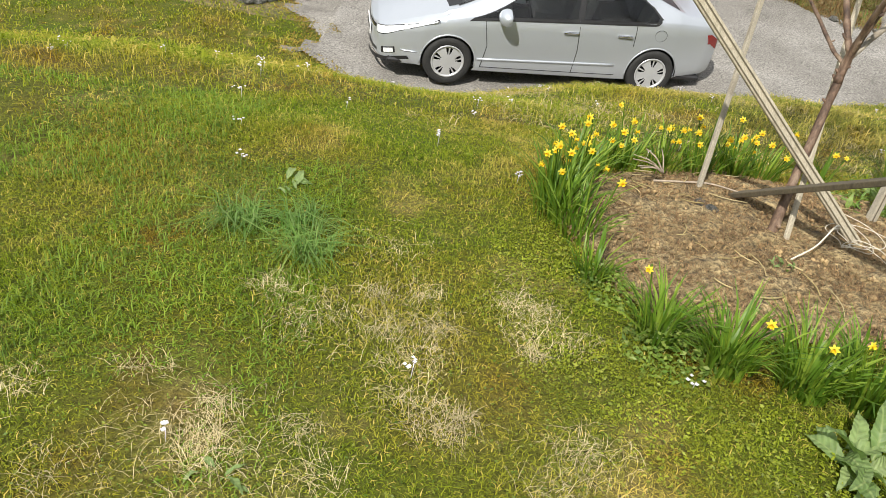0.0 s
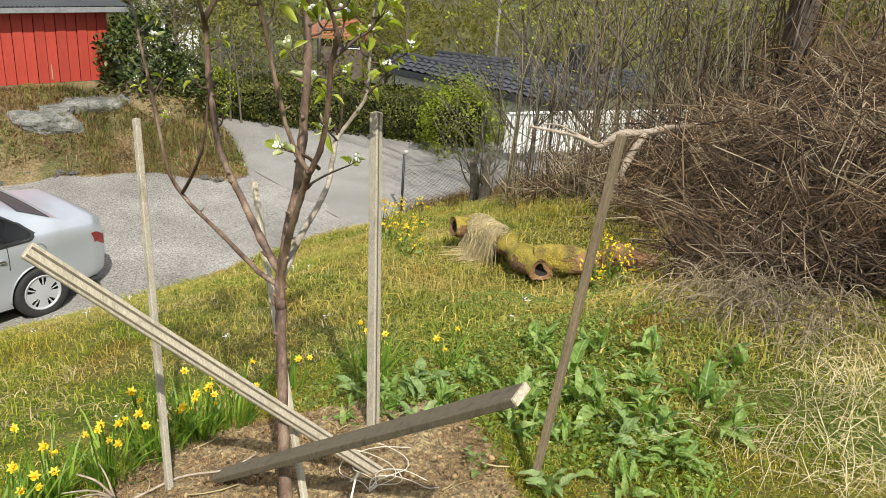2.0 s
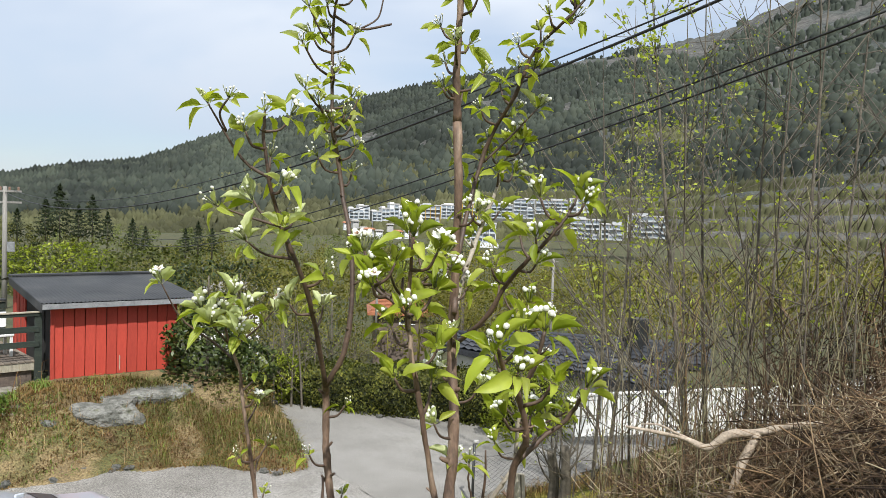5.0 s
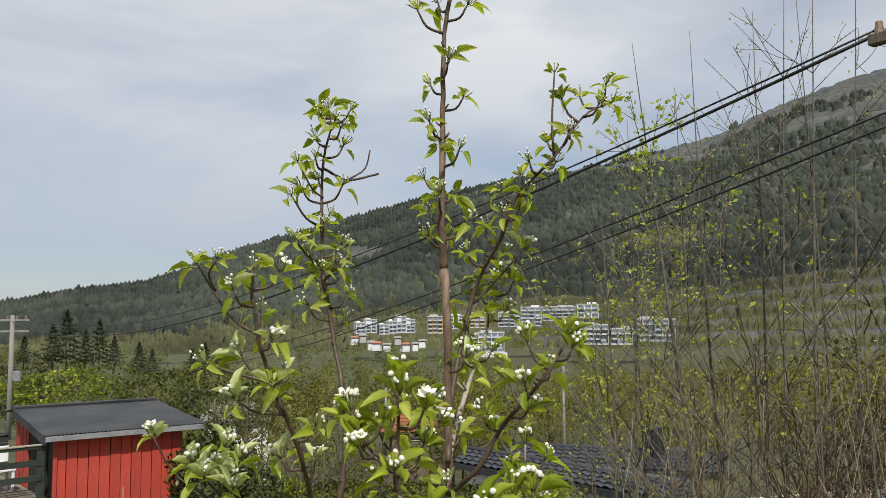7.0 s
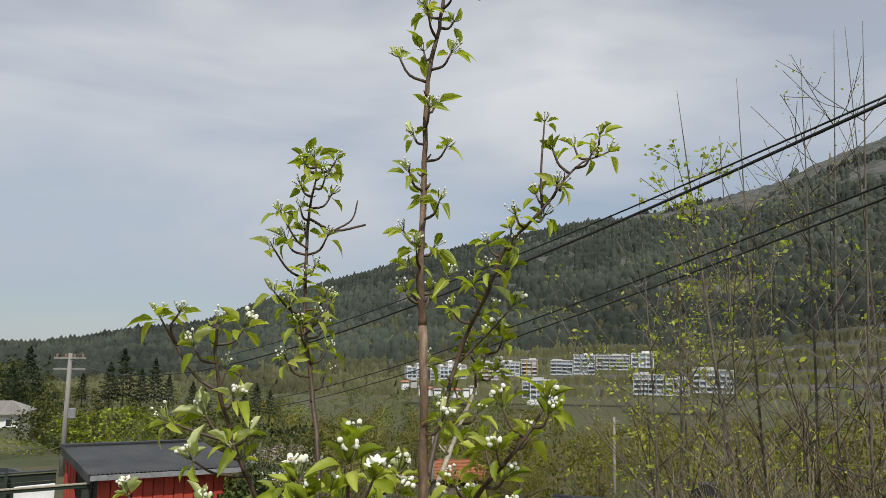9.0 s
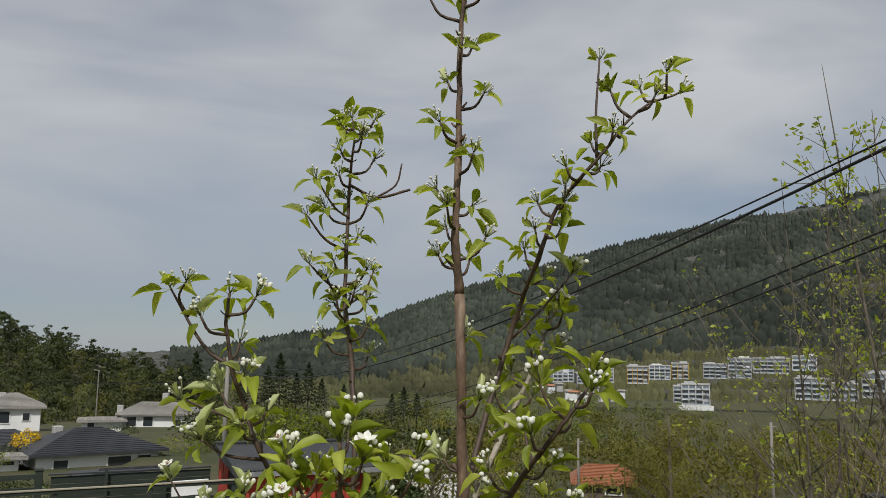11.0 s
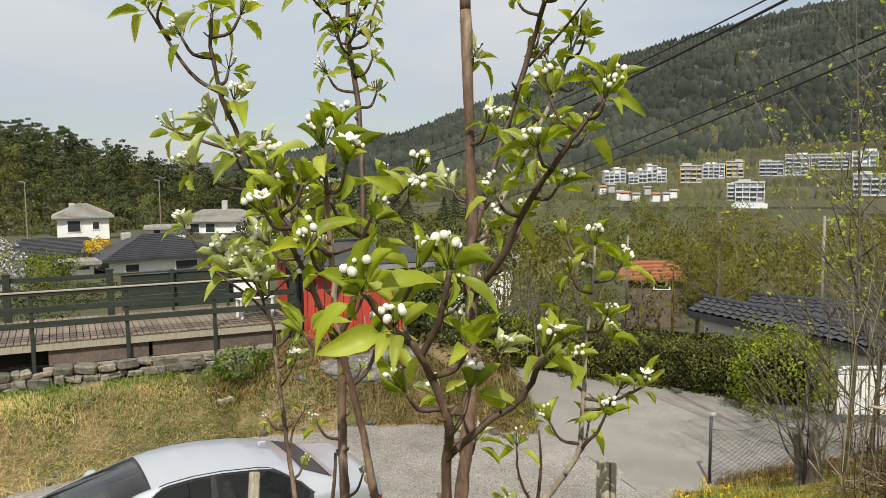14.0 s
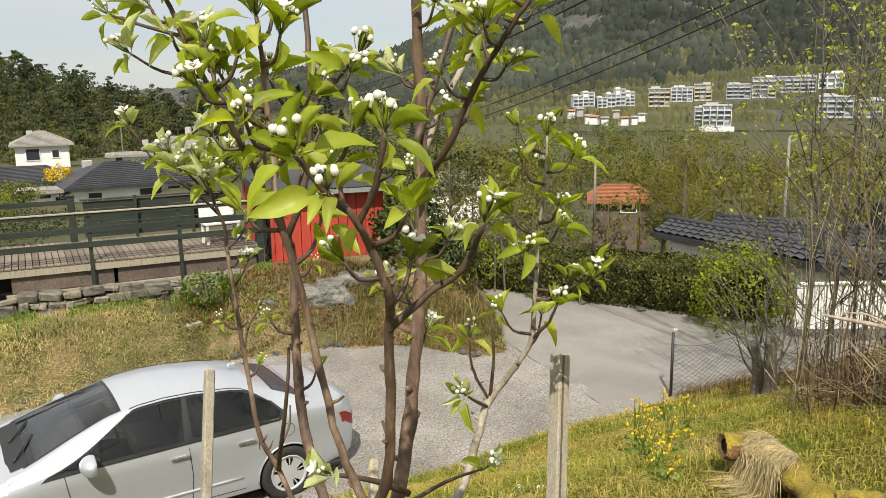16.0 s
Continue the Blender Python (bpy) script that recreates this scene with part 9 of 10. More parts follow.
cane_pile("brush_pile", 3400, (7.0, 3.7), (1.7, 1.75), 1.05, (0.3, 1.2), (0.0025, 0.006), M_BRAMBLE, "tangled heap of dead brown bramble canes", 0.6, 0.6)
cane_pile("brush_tops", 900, (6.9, 3.8), (1.7, 1.8), 1.15, (0.3, 0.9), (0.002, 0.005), M_CANEPALE, "bleached grey canes tangled through the brush", 0.9, 0.7)
cane_pile("brush_front", 2400, (5.25, 2.85), (1.15, 1.0), 0.6, (0.25, 0.8), (0.002, 0.0052), M_BRAMBLE, "dead canes spilling towards the lawn", 0.6, 0.6)
cane_pile("brush_front_bleached", 480, (5.2, 2.85), (1.1, 1.0), 0.6, (0.2, 0.7), (0.0015, 0.004), M_CANEPALE, "bleached canes spilling towards the lawn", 0.8, 0.7)
cane_pile("brush_back", 420, (6.9, 6.3), (0.9, 1.0), 0.45, (0.3, 0.9), (0.002, 0.005), M_BRAMBLE, "dead brown canes behind the log", 0.9)
cane_pile("brush_back_bleached", 160, (6.8, 6.2), (0.9, 1.0), 0.5, (0.4, 1.0), (0.002, 0.004), M_CANEPALE, "bleached canes behind the log", 1.2)
cane_pile("tall_brush", 1100, (8.1, 5.1), (1.3, 1.9), 1.7, (0.5, 1.5), (0.003, 0.006), M_BRAMBLE, "tall dead canes standing behind the brush", 2.2, 0.2)
# litter raised into a dark core that paints the shade among the canes
M_BRUSHSHADE = surface("brush litter darkened as shade", [(0.015, 0.011, 0.008), (0.035, 0.025, 0.017), (0.06, 0.042, 0.028)], 3.0, 30.0, 0.95, bump=1.0, dist=0.04)
solid("brush_shade", grid_sheet("brush_shade", np.arange(4.2, 9.4, 0.08), np.arange(1.2, 7.6, 0.08), lambda x, y: land(x, y) - 0.015 + 0.72 * np.clip(1 - ((x - 7.2) / 1.7) ** 2 - ((y - 3.7) / 1.7) ** 2, 0, 1) + bumpy(x, y, 0.06, 0.2),
                                lambda x, y: (np.minimum(((x - 7.1) / 2.0) ** 2 + ((y - 3.9) / 2.5) ** 2, ((x - 5.45) / 0.85) ** 2 + ((y - 2.85) / 0.8) ** 2) < 1 + 0.15 * np.sin(7 * x + 5 * y))), M_BRUSHSHADE, "litter mound coloured dark for the shade inside the brush", "litter", kind="structure")



def thicket(name, n, az_range, r_range, heights, thick, material, label):
    """Thin crooked stems standing side by side in front of the fence."""
    heap = Heap()
    for _ in range(n):
        q = place(rng.uniform(*az_range), rng.uniform(*r_range))
        g = land1(q.x, q.y)
        hgt = rng.uniform(*heights)
        lean = rng.normal(size=2) * 0.16 * hgt
        pts = curve_points([(q.x, q.y, g - 0.03), (q.x + lean[0] * 0.3 + rng.normal() * 0.03, q.y + lean[1] * 0.3, g + hgt * 0.5), (q.x + lean[0], q.y + lean[1], g + hgt)], 7)
        pts[1:-1] += rng.normal(size=(5, 3)) * 0.012
        rr = rng.uniform(*thick)
        heap.tube(pts, np.linspace(rr, rr * 0.4, 7), 4)
        for _ in range(2):
            k = int(rng.integers(2, 6))
            e = np.array([rng.normal() * 0.5, rng.normal() * 0.5, rng.uniform(0.4, 1.0)])
            heap.tube([pts[k], pts[k] + e * hgt * 0.12, pts[k] + e * hgt * 0.24 + (0, 0, 0.02)], [rr * 0.6, rr * 0.5, rr * 0.3], 3)
    return solid(name, heap.mesh(name), material, label, "brush", kind="stuff")


M_OLIVESTEM = leafy("olive grey stems", [(0.10, 0.085, 0.05), (0.20, 0.175, 0.10), (0.30, 0.27, 0.17)], 0.85, 0.0, 2.0, 0.3)
thicket("thicket_dark", 90, (46, 62), (6.9, 8.6), (0.8, 2.1), (0.003, 0.007), M_BRAMBLE, "dark thin stems standing in front of the picket fence")
thicket("thicket_pale", 110, (45, 63), (6.6, 8.6), (0.8, 2.4), (0.003, 0.006), M_OLIVESTEM, "olive grey thin stems standing in the brush")

limb_heap = Heap()
limb_heap.tube(curve_points([(5.57, 6.05, -0.03), (5.714, 5.88, -0.05), (5.866, 5.69, -0.08), (5.976, 5.545, -0.135), (6.07, 5.414, -0.01), (6.188, 5.24, 0.035), (6.30, 5.066, 0.11), (6.43, 4.846, 0.17)], 34), np.interp(np.arange(34), [0, 10, 18, 33], [0.009, 0.021, 0.036, 0.020]) * (1 + 0.10 * rng.normal(size=34)), 9)
limb_heap.tube(curve_points([(6.188, 5.24, 0.03), (6.036, 5.287, -0.25), (5.887, 5.325, -0.72)], 14), np.linspace(0.036, 0.024, 14) * (1 + 0.1 * rng.normal(size=14)), 8)
limb_heap.tube(curve_points([(5.97, 5.553, -0.125), (5.82, 5.75, -0.04), (5.74, 5.85, 0.01), (5.65, 5.96, 0.0)], 12), np.linspace(0.014, 0.005, 12), 6)
limb_heap.tube(curve_points([(6.36, 4.96, 0.14), (6.55, 4.70, 0.13), (6.80, 4.50, 0.22)], 10), np.linspace(0.016, 0.006, 10), 6)
solid("dead_limb", limb_heap.mesh("dead_limb", True), M_BARELIMB, "pale bare dead limb lying across the brush", "branch")


# ---- saplings and thin trees behind the brush ----
def sapling(name, base, lean_to, height, r, n_side, leafy_n, label, leaf_size=0.05, bud=True, side_up=0.9, group="thin trees behind the brush"):
    """A thin tree: a leader with rising side shoots, and small leaves at the ends."""
    ob = thing(name, label, "tree", group, Matrix.Translation(base))
    b = np.zeros(3)
    top = np.array([lean_to[0], lean_to[1], height])
    lead = curve_points([(0, 0, -0.2), tuple(top * 0.45 + rng.normal(size=3) * 0.04 * height * 0.3), tuple(top)], 16)
    hp = Heap()
    hp.tube(lead, np.linspace(r, 0.003, 16), 6)
    part("trunk", hp.mesh("trunk", True), M_WILLOWBARK, ob)
    sh, tips = Heap(), []
    for k in range(n_side):
        u = rng.uniform(0.18, 0.92)
        i = int(u * 15)
        p = lead[i]
        a = rng.uniform(0, 2 * math.pi)
        l = height * (1 - u) * rng.uniform(0.35, 0.75) + 0.25
        d = np.array([math.cos(a), math.sin(a), rng.uniform(0.7, 1.6) * side_up])
        d /= np.linalg.norm(d)
        q = curve_points([p, p + d * l * 0.5 + rng.normal(size=3) * 0.04, p + d * l + np.array([0, 0, 0.12 * l])], 6)
        sh.tube(q, np.linspace(max(0.0058, r * (1 - u) * 0.5), 0.0042, 6), 4)
        tips += [q[f] for f in (2, 3, 4, 5)]
        for _ in range(2):
            m = q[rng.integers(1, 5)]
            e = d + rng.normal(size=3) * 0.45
            w = m + e / np.linalg.norm(e) * l * rng.uniform(0.2, 0.45)
            sh.tube([m, (m + w) / 2 + rng.normal(size=3) * 0.01, w], [0.0048, 0.0042, 0.0034], 3)
            tips += [w, (m + w) / 2]
    tagged(part("side_growth", sh.mesh("side_growth"), M_WILLOWBARK, ob), kind="stuff")
    if leafy_n:
        tips = np.array(tips)
        c = tips[rng.integers(0, len(tips), leafy_n)] + rng.normal(size=(leafy_n, 3)) * 0.05
        v, t = leaf_quads(rng, c, rng.uniform(0.6, 1.4, leafy_n) * leaf_size, 0.2)
        part("foliage", arr_mesh("foliage", v, t), M_WILLOWLEAF, ob)
    return ob


BARE = "thin bare grey tree shooting up behind the brush"
GREEN = "thin young tree with fresh yellow-green leaves"
wil = sapling("sapling", (8.82, 7.63, -2.0), (-0.62, 0.73), 7.2, 0.045, 22, 700, "slender forked tree with fresh yellow-green leaves", 0.075, side_up=0.8)
for az, r, h, ly in ((45.6, 10.2, 5.2, 420), (46.8, 11.4, 5.6, 520), (48.5, 12.5, 6.0, 480), (52.0, 9.5, 5.4, 260), (53.8, 10.5, 6.6, 150), (55.4, 9.0, 6.2, 160), (57.0, 10.0, 6.9, 140), (58.6, 9.2, 6.4, 160), (60.5, 10.2, 6.9, 160), (62.0, 9.4, 6.5, 120), (66, 9.2, 6.6, 0), (69, 8.6, 6.0, 30)):
    p = place(az, r)
    sapling("sapling", (p.x, p.y, -2.2 if r > 9.6 else -1.9), (rng.uniform(-0.5, 0.5), rng.uniform(-0.4, 0.4)), h * 1.16, rng.uniform(0.020, 0.034), 17, ly, GREEN if ly > 200 else BARE, 0.055 if ly > 200 else 0.034)
for az, r, h in ((44.2, 9.6, 2.4), (45.5, 9.2, 2.0), (47.5, 8.6, 2.2), (49, 8.9, 2.6), (50.5, 8.4, 2.3), (52, 8.0, 2.4), (54, 7.9, 2.6), (56.5, 7.6, 2.4), (59, 7.4, 2.7), (62, 7.4, 2.6), (43.2, 10.4, 2.0)):
    p = place(az, r)
    sapling("sapling", (p.x, p.y, land1(p.x, p.y)), (rng.uniform(-0.3, 0.3), rng.uniform(-0.3, 0.3)), h, 0.012, 10, 45 if az < 50 else 8, "thin low shrub shoot at the edge of the brush", 0.04)
for k, (az, r) in enumerate(((42.9, 10.4), (43.7, 10.2))):
    p = place(az, r)
    g = land1(p.x, p.y)
    st = thing("stump", "dark ivy-grown stump by the wire fence", "stump", "", pose(p.x, p.y, g))
    h = Heap()
    h.tube(curve_points([(0, 0, -0.1), (0.03, 0, 0.3), (-0.04 + 0.05 * k, 0.02, 0.75)], 9), np.linspace(0.09, 0.05, 9), 9)
    for m in range(5):
        a = rng.uniform(0, 6.28)
        h.tube(curve_points([(0, 0, 0.3 + 0.08 * m), (0.15 * math.cos(a), 0.15 * math.sin(a), 0.5 + 0.08 * m), (0.28 * math.cos(a), 0.28 * math.sin(a), 0.9 + 0.1 * m)], 6), np.linspace(0.02, 0.005, 6), 5)
    part("trunk", h.mesh("trunk", True), M_WILLOWBARK, st)

# ---- utility poles and cables ----
PR = place(64.8, 7.6)
PRZ = land1(PR.x, PR.y)
pole = thing("utility_pole", "tall weathered wooden utility pole with insulators", "pole", "", pose(PR.x, PR.y, PRZ))
h = Heap()
h.tube([(0, 0, -0.4), (0.02, 0.0, 2.2), (0.04, 0.0, 6.4)], [0.15, 0.125, 0.10], 18)
part("mast", h.mesh("mast", True), M_POLE, pole)
cross_z = 4.21 - PRZ
part("cross_arm", box(0.10, 0.55, 0.10, 0.01, (-0.10, 0.0, cross_z + 0.0)), M_POLE, pole)
for y in (-0.2, 0.0, 0.2):
    bm = bmesh.new()
    bmesh.ops.create_cone(bm, segments=10, radius1=0.045, radius2=0.03, depth=0.12, cap_ends=True)
    part("insulator", bm, M_CERAMIC, pole).location = (-0.08, y, cross_z + 0.10)
part("steel_band", box(0.30, 0.30, 0.06, 0.02, (0, 0, 3.6)), M_STEELDARK, pole)
h = Heap()
h.tube([(-0.135, -0.05, 0.0), (-0.12, -0.05, 2.0), (-0.10, -0.04, 4.6)], 0.014, 6)
part("conduit", h.mesh("conduit", True), M_POLEGREY, pole, "pale grey cable conduit")
h = Heap()
for k in range(90):
    a = rng.uniform(0, 6.28)
    z0 = rng.uniform(0.1, 2.0)
    h.tube(curve_points([(0.14 * math.cos(a), 0.14 * math.sin(a), z0), (rng.uniform(0.15, 0.26) * math.cos(a + 0.8), 0.18 * math.sin(a + 0.8), z0 + 0.5), (rng.uniform(0.15, 0.42) * math.cos(a + 1.4), 0.2 * math.sin(a + 1.4), z0 + rng.uniform(0.7, 1.5))], 7), rng.uniform(0.004, 0.008), 4)
tagged(part("creeper", h.mesh("creeper"), M_BRAMBLE, pole, "bare brown creeper round the mast"), kind="stuff")

PL = place(7.6, 46)
PLZ = land1(PL.x, PL.y)
pole2 = thing("utility_pole", "pale grey wooden utility pole with cross arms beyond the shed", "pole", "", pose(PL.x, PL.y, PLZ))
top2 = 1.75 - PLZ
h = Heap()
h.tube([(0, 0, -0.4), (0, 0, top2)], [0.14, 0.10], 12)
part("mast", h.mesh("mast", True), M_POLEGREY, pole2)
for z in (top2 - 0.25, top2 - 0.8):
    part("cross_arm", box(1.5, 0.1, 0.1, 0.01, (0, 0, z)), M_POLEGREY, pole2)
for x in (-0.6, -0.2, 0.2, 0.6):
    part("insulator", box(0.10, 0.10, 0.18, 0.02, (x, 0, top2 - 0.12)), M_CERAMIC, pole2)
part("junction_box", box(0.35, 0.25, 0.5, 0.02, (0.25, -0.1, top2 - 3.0)), M_FASCIA, pole2)


def cable(name, a, b, sag, r, label):
    a, b = np.array(a), np.array(b)
    u = np.linspace(0, 1, 40)[:, None]
    p = a + (b - a) * u - np.array([0, 0, sag]) * 4 * u * (1 - u)
    h = Heap()
    h.tube(p, r, 5)
    return solid(name, h.mesh(name, True), M_WIRE, label, "cable")


arm = (PR.x - 0.08, PR.y, PRZ + cross_z)
cable("power_cable", (arm[0], arm[1] + 0.0, arm[2] + 0.10), (PL.x, PL.y, 1.45), 1.55, 0.018, "thick black power cable between the poles")
cable("power_cable", (arm[0], arm[1] + 0.2, arm[2] + 0.10), (PL.x + 0.4, PL.y, 1.55), 1.30, 0.011, "thin black power cable between the poles")
low = (PR.x - 0.1, PR.y + 0.05, 3.58)
q = place(15.0, 44, -3.0)
cable("telephone_cable", low, (q.x, q.y, q.z), 0.75, 0.012, "thin black telephone cable")
cable("telephone_cable", (low[0], low[1], low[2] - 0.12), (q.x, q.y, q.z - 0.3), 0.80, 0.012, "thin black telephone cable")
for az, r, el, hh in ((43.5, 40, -3.5, 3.8), (31.3, 48, -5.0, 2.4)):
    q = place(az, r, el)
    lp = thing("lamp_post", "slender grey post rising from the valley trees", "post", "", pose(q.x, q.y, q.z - hh))
    h = Heap()
    h.tube([(0, 0, -1.5), (0, 0, hh)], [0.08, 0.06], 8)
    part("mast", h.mesh("mast"), M_POLEGREY, lp)
    part("arm", box(0.4, 0.06, 0.06, 0.01, (0.1, 0, hh - 0.2)), M_POLEGREY, lp)
q1, q2 = place(-14, 60, -0.6), place(7.6, 46, -1.6)
cable("telephone_cable", tuple(q1), tuple(q2), 0.5, 0.012, "thin black cable in front of the wooded hill")
for az in (-8.3, -0.4):
    q = place(az, 96, -2.0)
    sp = thing("lamp_post", "slender grey street lamp below the hill", "post", "", pose(q.x, q.y, q.z))
    h = Heap()
    h.tube(curve_points([(0, 0, -6), (0, 0, 1.0), (0, 0, 1.6), (-0.5, 0, 1.75)], 14), 0.06, 6)
    part("mast", h.mesh("mast"), M_POLEGREY, sp)

# ---- wire fence with its post ----
wf = thing("wire_fence", "sagging wire netting on a dark steel post at the lawn's edge", "fence")
FP = Vector((7.96, 10.97, -2.78))
h = Heap()
h.tube([tuple(FP - Vector((0, 0, 0.3))), tuple(FP + Vector((0, 0, 0.96)))], 0.021, 10)
part("post", h.mesh("post", True), M_STEELDARK, wf, "dark steel fence post")
part("post_cap", box(0.085, 0.05, 0.05, 0.012, tuple(FP + Vector((0.03, 0, 0.99)))), M_CONCRETE, wf, "small stone set on the post")
FE = Vector((9.55, 9.35, -2.5))
h = Heap()
nu, nv = 26, 11
def net(u, v):
    p = FP.lerp(FE, u)
    top = 0.62 + 0.30 * abs(u - 0.55) ** 1.2 + 0.1 * u
    return np.array([p.x + 0.03 * math.sin(9 * u), p.y, land1(p.x, p.y) + 0.03 + top * v])
for i in range(-nv, nu + 1):
    for s in (1, -1):
        pts = []
        for k in range(nv + 1):
            uu = (i + (k if s > 0 else nv - k) * 1.0) / nu
            if 0 <= uu <= 1:
                pts.append(net(uu, k / nv))
        if len(pts) > 1:
            h.tube(pts, 0.0028, 3)
h.tube([net(u, 1.0) for u in np.linspace(0, 1, 20)], 0.004, 4)
part("netting", h.mesh("netting"), M_MESHWIRE, wf, "sagging wire netting")
tuft_field("fence_dead_grass", 1500, (7.9, 9.4, 9.3, 11.0), lambda x, y: np.abs((x - 7.96) + (y - 10.97)) < 0.5, (0.1, 0.35), (0.006, 0.012), M_RUSTWEED, "dead brown grass along the wire fence", 0.9)


# ---- yellow flowering weeds ----
def yellow_weed(x, y, n, hgt, label):
    g = land1(x, y)
    ob = thing("yellow_weed", label, "flower", "yellow flowering weeds", pose(x, y, g))
    h, c = Heap(), []
    for _ in range(n):
        a = rng.uniform(0, 6.28)
        t_ = np.array([0.14 * math.cos(a) * rng.uniform(0.2, 1), 0.14 * math.sin(a) * rng.uniform(0.2, 1), hgt * rng.uniform(0.55, 1)])
        h.tube(curve_points([(0, 0, 0), tuple(t_ * (0.4, 0.4, 0.6)), tuple(t_)], 5), 0.003, 4)
        c += [t_ + rng.normal(size=3) * 0.018 for _ in range(7)]
    tagged(part("stem_growth", h.mesh("stem_growth"), M_WEED, ob), kind="stuff")
    v, t = leaf_quads(rng, np.array(c), rng.uniform(0.018, 0.034, len(c)))
    tagged(part("bloom", arr_mesh("bloom", v, t), M_YELLOWFLOWER, ob, "bright yellow flower heads"), kind="stuff")
    v, t = leaf_quads(rng, np.array([(rng.normal() * 0.06, rng.normal() * 0.06, rng.uniform(0.01, hgt * 0.4)) for _ in range(40)]), rng.uniform(0.03, 0.06, 40), 0.4)
    part("leaves", arr_mesh("leaves", v, t), M_WEED, ob)


for x, y, n, hh in ((4.6, 6.9, 9, 0.5), (4.45, 6.6, 7, 0.45), (4.3, 6.3, 8, 0.35), (4.12, 5.95, 6, 0.28), (4.02, 5.7, 5, 0.2), (4.33, 4.0, 9, 0.36), (4.18, 4.02, 7, 0.25), (4.42, 4.12, 6, 0.3), (4.15, 3.8, 5, 0.14), (5.0, 7.0, 4, 0.4), (5.4, 7.3, 4, 0.4), (4.7, 6.5, 3, 0.22), (5.9, 8.3, 4, 0.4)):
    yellow_weed(x, y, n, hh, "bright yellow flowering rape growing in the grass")

# ---- trees round the shed and in the valley ----
def valley_tree(x, y, z, height, spread_w, material, n, leaf, label, name="tree"):
    """A budding tree: trunk, rising limbs and a loose crown of small leaves with gaps."""
    ob = thing(name, label, "tree", "", pose(x, y, z))
    h, c = Heap(), []
    h.tube(curve_points([(0, 0, -0.4), (0.05 * height * 0.2, 0, height * 0.4), (0, 0, height * 0.92)], 8), np.linspace(0.028 * height, 0.005 * height, 8), 7)
    part("trunk", h.mesh("trunk", True), M_WILLOWBARK, ob)
    lb = Heap()
    for k in range(26):
        u = rng.uniform(0.2, 0.85)
        a = rng.uniform(0, 6.28)
        l = spread_w * (1.15 - u) * rng.uniform(0.6, 1.1)
        p0 = np.array([0, 0, height * u])
        p2 = p0 + np.array([l * math.cos(a), l * math.sin(a), l * rng.uniform(0.5, 1.1)])
        p1 = (p0 + p2) / 2 + np.array([0, 0, -0.08 * l])
        q = curve_points([p0, p1, p2], 6)
        lb.tube(q, np.linspace(0.010 * height * (1 - u) + 0.006, 0.004, 6), 4)
        for f in (2, 3, 4, 5, 5):
            m = max(4, n // 130)
            c.append(q[f] + rng.normal(size=(m, 3)) * spread_w * 0.13)
    tagged(part("branch_work", lb.mesh("branch_work"), M_WILLOWBARK, ob), kind="stuff")
    c = np.concatenate(c)
    v, t = leaf_quads(rng, c, rng.uniform(0.5, 1.4, len(c)) * leaf)
    t, out = outward(v, t, (0, 0, 0.5 * height))
    out = out + rng.normal(size=(len(c), 1, 3)).repeat(4, 1).reshape(-1, 3) * 0.35
    part("crown", rounded(arr_mesh("crown", v, t), out / np.linalg.norm(out, axis=1, keepdims=True)), material, ob)
    return ob


for az, r, h, w, mat, n, lf, lab in ((37.2, 40, 6.9, 3.0, M_OLIVETREE, 11000, 0.075, "broad budding tree with olive yellow crown"), (35.9, 46, 4.6, 2.0, M_SPRINGTREE, 5000, 0.075, "budding tree with olive yellow crown"),
                                     (42.5, 44, 5.4, 2.6, M_OLIVETREE, 6000, 0.08, "budding tree with olive yellow crown"), (28.0, 33, 4.6, 1.9, M_DARKBUSH, 3600, 0.06, "dark twiggy tree below the shed"),
                                     (24.5, 28, 4.2, 1.7, M_DARKBUSH, 3600, 0.055, "dark twiggy tree below the shed"), (21.5, 24, 4.0, 1.6, M_SPRINGTREE, 3600, 0.045, "twiggy budding tree behind the shed"), (19.5, 27, 4.4, 1.7, M_SPRINGTREE, 3600, 0.05, "twiggy budding tree behind the shed"),
                                     (29.6, 30, 3.4, 1.4, M_SPRINGTREE, 3600, 0.05, "budding tree behind the hedge"), (47.0, 36, 4.6, 2.0, M_SPRINGTREE, 5000, 0.07, "budding tree with olive yellow crown")):
    q = place(az, r)
    valley_tree(q.x, q.y, land1(q.x, q.y), h, w, mat, n, lf, lab)
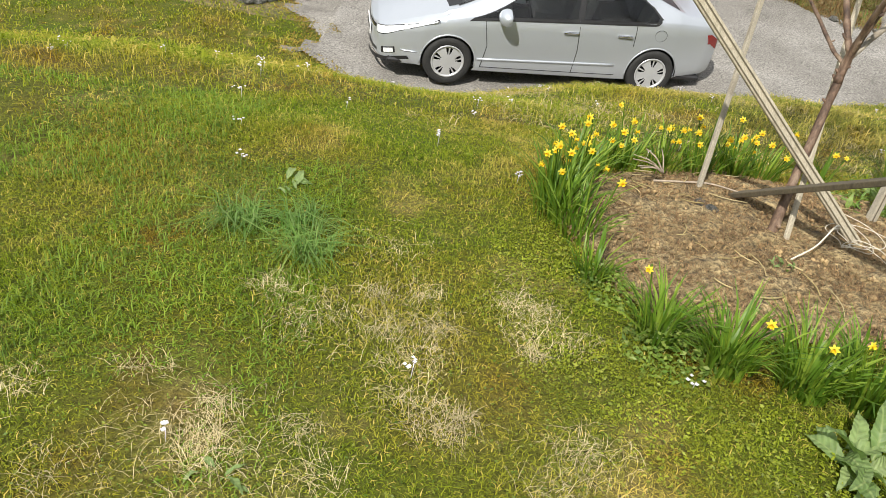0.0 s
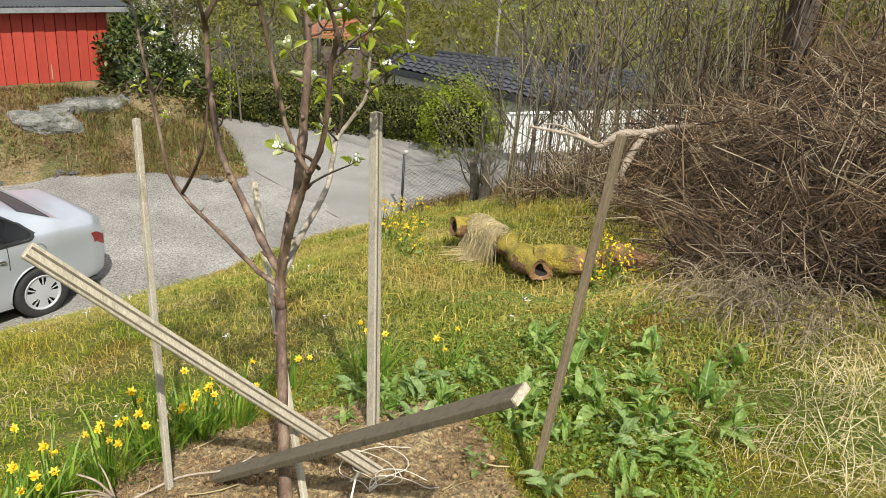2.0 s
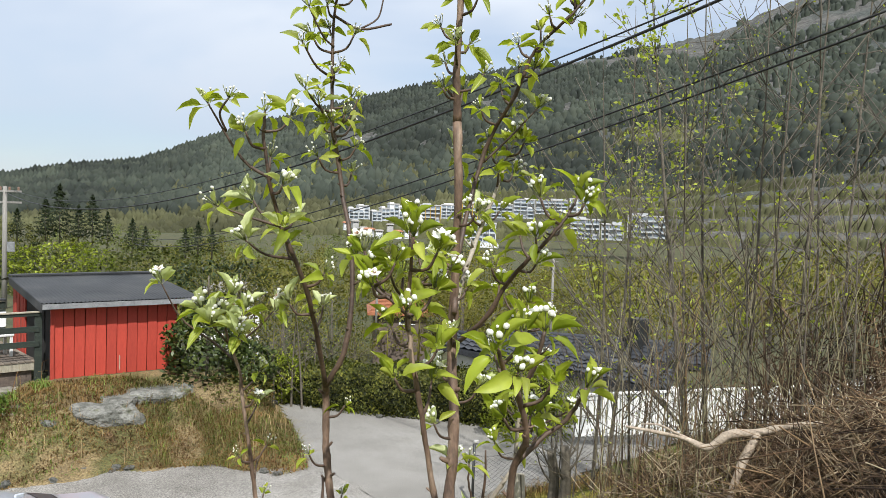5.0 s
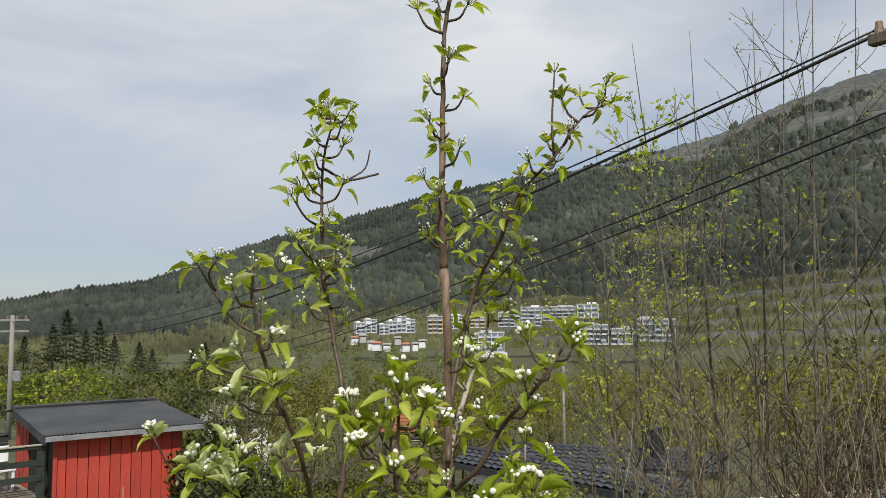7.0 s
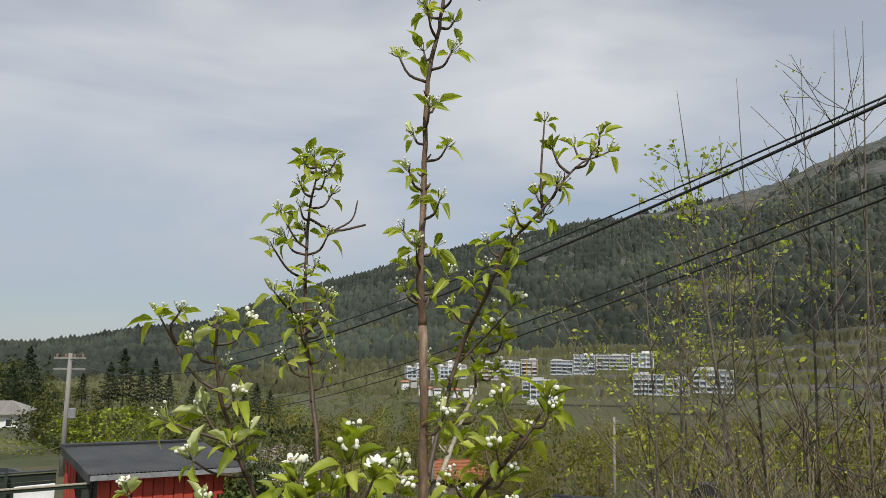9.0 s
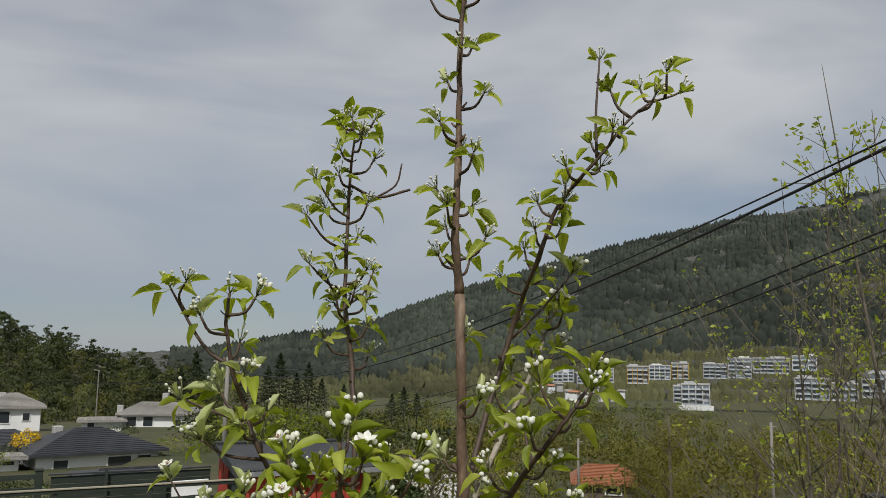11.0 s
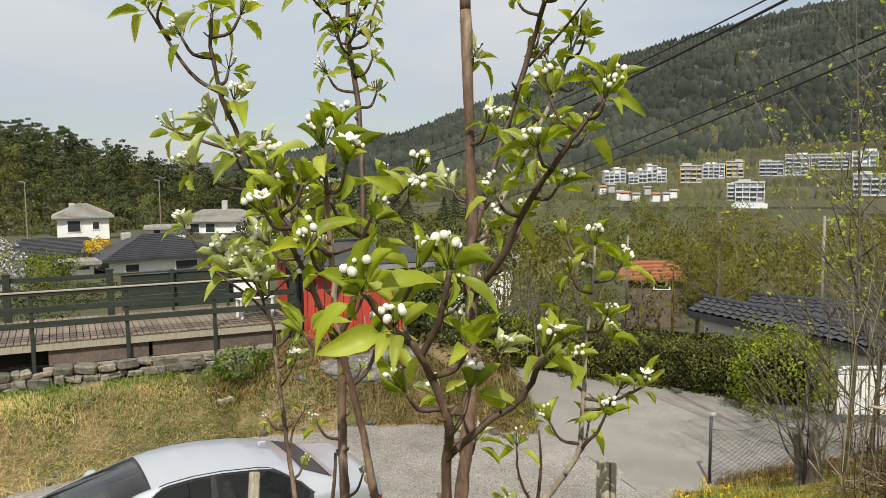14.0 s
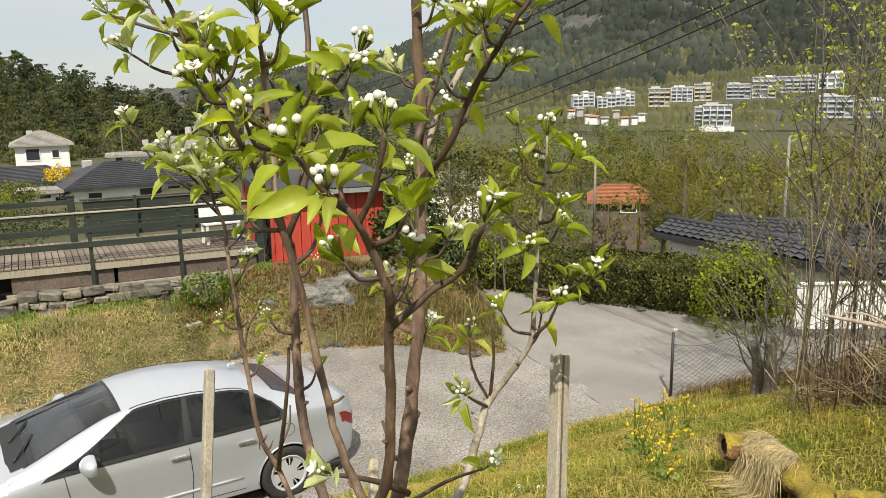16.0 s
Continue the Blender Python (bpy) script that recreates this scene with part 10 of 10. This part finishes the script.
for az, r, el, h in ((5.5, 125, -3.3, 6.8), (4.6, 128, -3.3, 5.0), (11.0, 125, -3.2, 6.6), (10.2, 128, -3.3, 5.2), (12.9, 126, -3.3, 5.7), (12.1, 130, -3.3, 4.6), (13.8, 124, -3.5, 4.0), (15.3, 118, -4.0, 4.0), (16.1, 120, -4.0, 3.2), (19.4, 110, -4.0, 3.6), (18.6, 112, -4.1, 3.0), (20.3, 108, -4.1, 3.0), (8.6, 125, -3.2, 3.6)):
    q = place(az, r, el)
    z = q.z
    ob = thing("spruce", "dark green spruce on the valley side", "tree", "spruces beyond the shed", pose(q.x, q.y, z))
    hp = Heap()
    hp.tube([(0, 0, -0.5), (0, 0, h)], [0.12, 0.02], 6)
    part("trunk", hp.mesh("trunk"), M_WILLOWBARK, ob)
    m = 1800
    h = h * 1.15
    c = crown_pieces(rng, m, "spruce") * h * np.array([1.5, 1.5, 1.0])
    v, t = leaf_quads(rng, c, rng.uniform(0.5, 1.3, m) * 0.045 * h)
    t, out = outward(v, t, (0, 0, 0.3 * h))
    part("crown", rounded(arr_mesh("crown", v, t), out), M_CONIFER, ob)
for az, r, el, w, hh, mat in ((13.5, 58, -4.4, 4.5, 1.5, M_GREENTREE), (10.5, 54, -4.6, 3.5, 1.2, M_BUSH), (16.5, 50, -4.9, 3.0, 1.3, M_GREENTREE), (7.0, 62, -4.4, 3.0, 1.3, M_GREENTREE), (20.5, 42, -6.0, 3.0, 1.2, M_DARKBUSH), (23.5, 46, -6.0, 3.0, 1.5, M_SPRINGTREE)):
    q = place(az, r, el)
    leaf_mass("valley_bush", (q.x, q.y, q.z), (w, w * 0.7, hh), 1500, 0.22, mat, "light green bushes on the valley slope")
for az, r in ((24.8, 17.6), (26.5, 18.2), (23.6, 17.0), (25.6, 17.4), (24.2, 18.4)):
    q = place(az, r)
    sapling("sapling", (q.x, q.y, land1(q.x, q.y)), (rng.uniform(-0.3, 0.3), 0.1), rng.uniform(1.8, 3.0), 0.03, 9, 60, "slim grey stems with sparse buds at the corner of the lane", 0.04, group="slim stems by the lane")
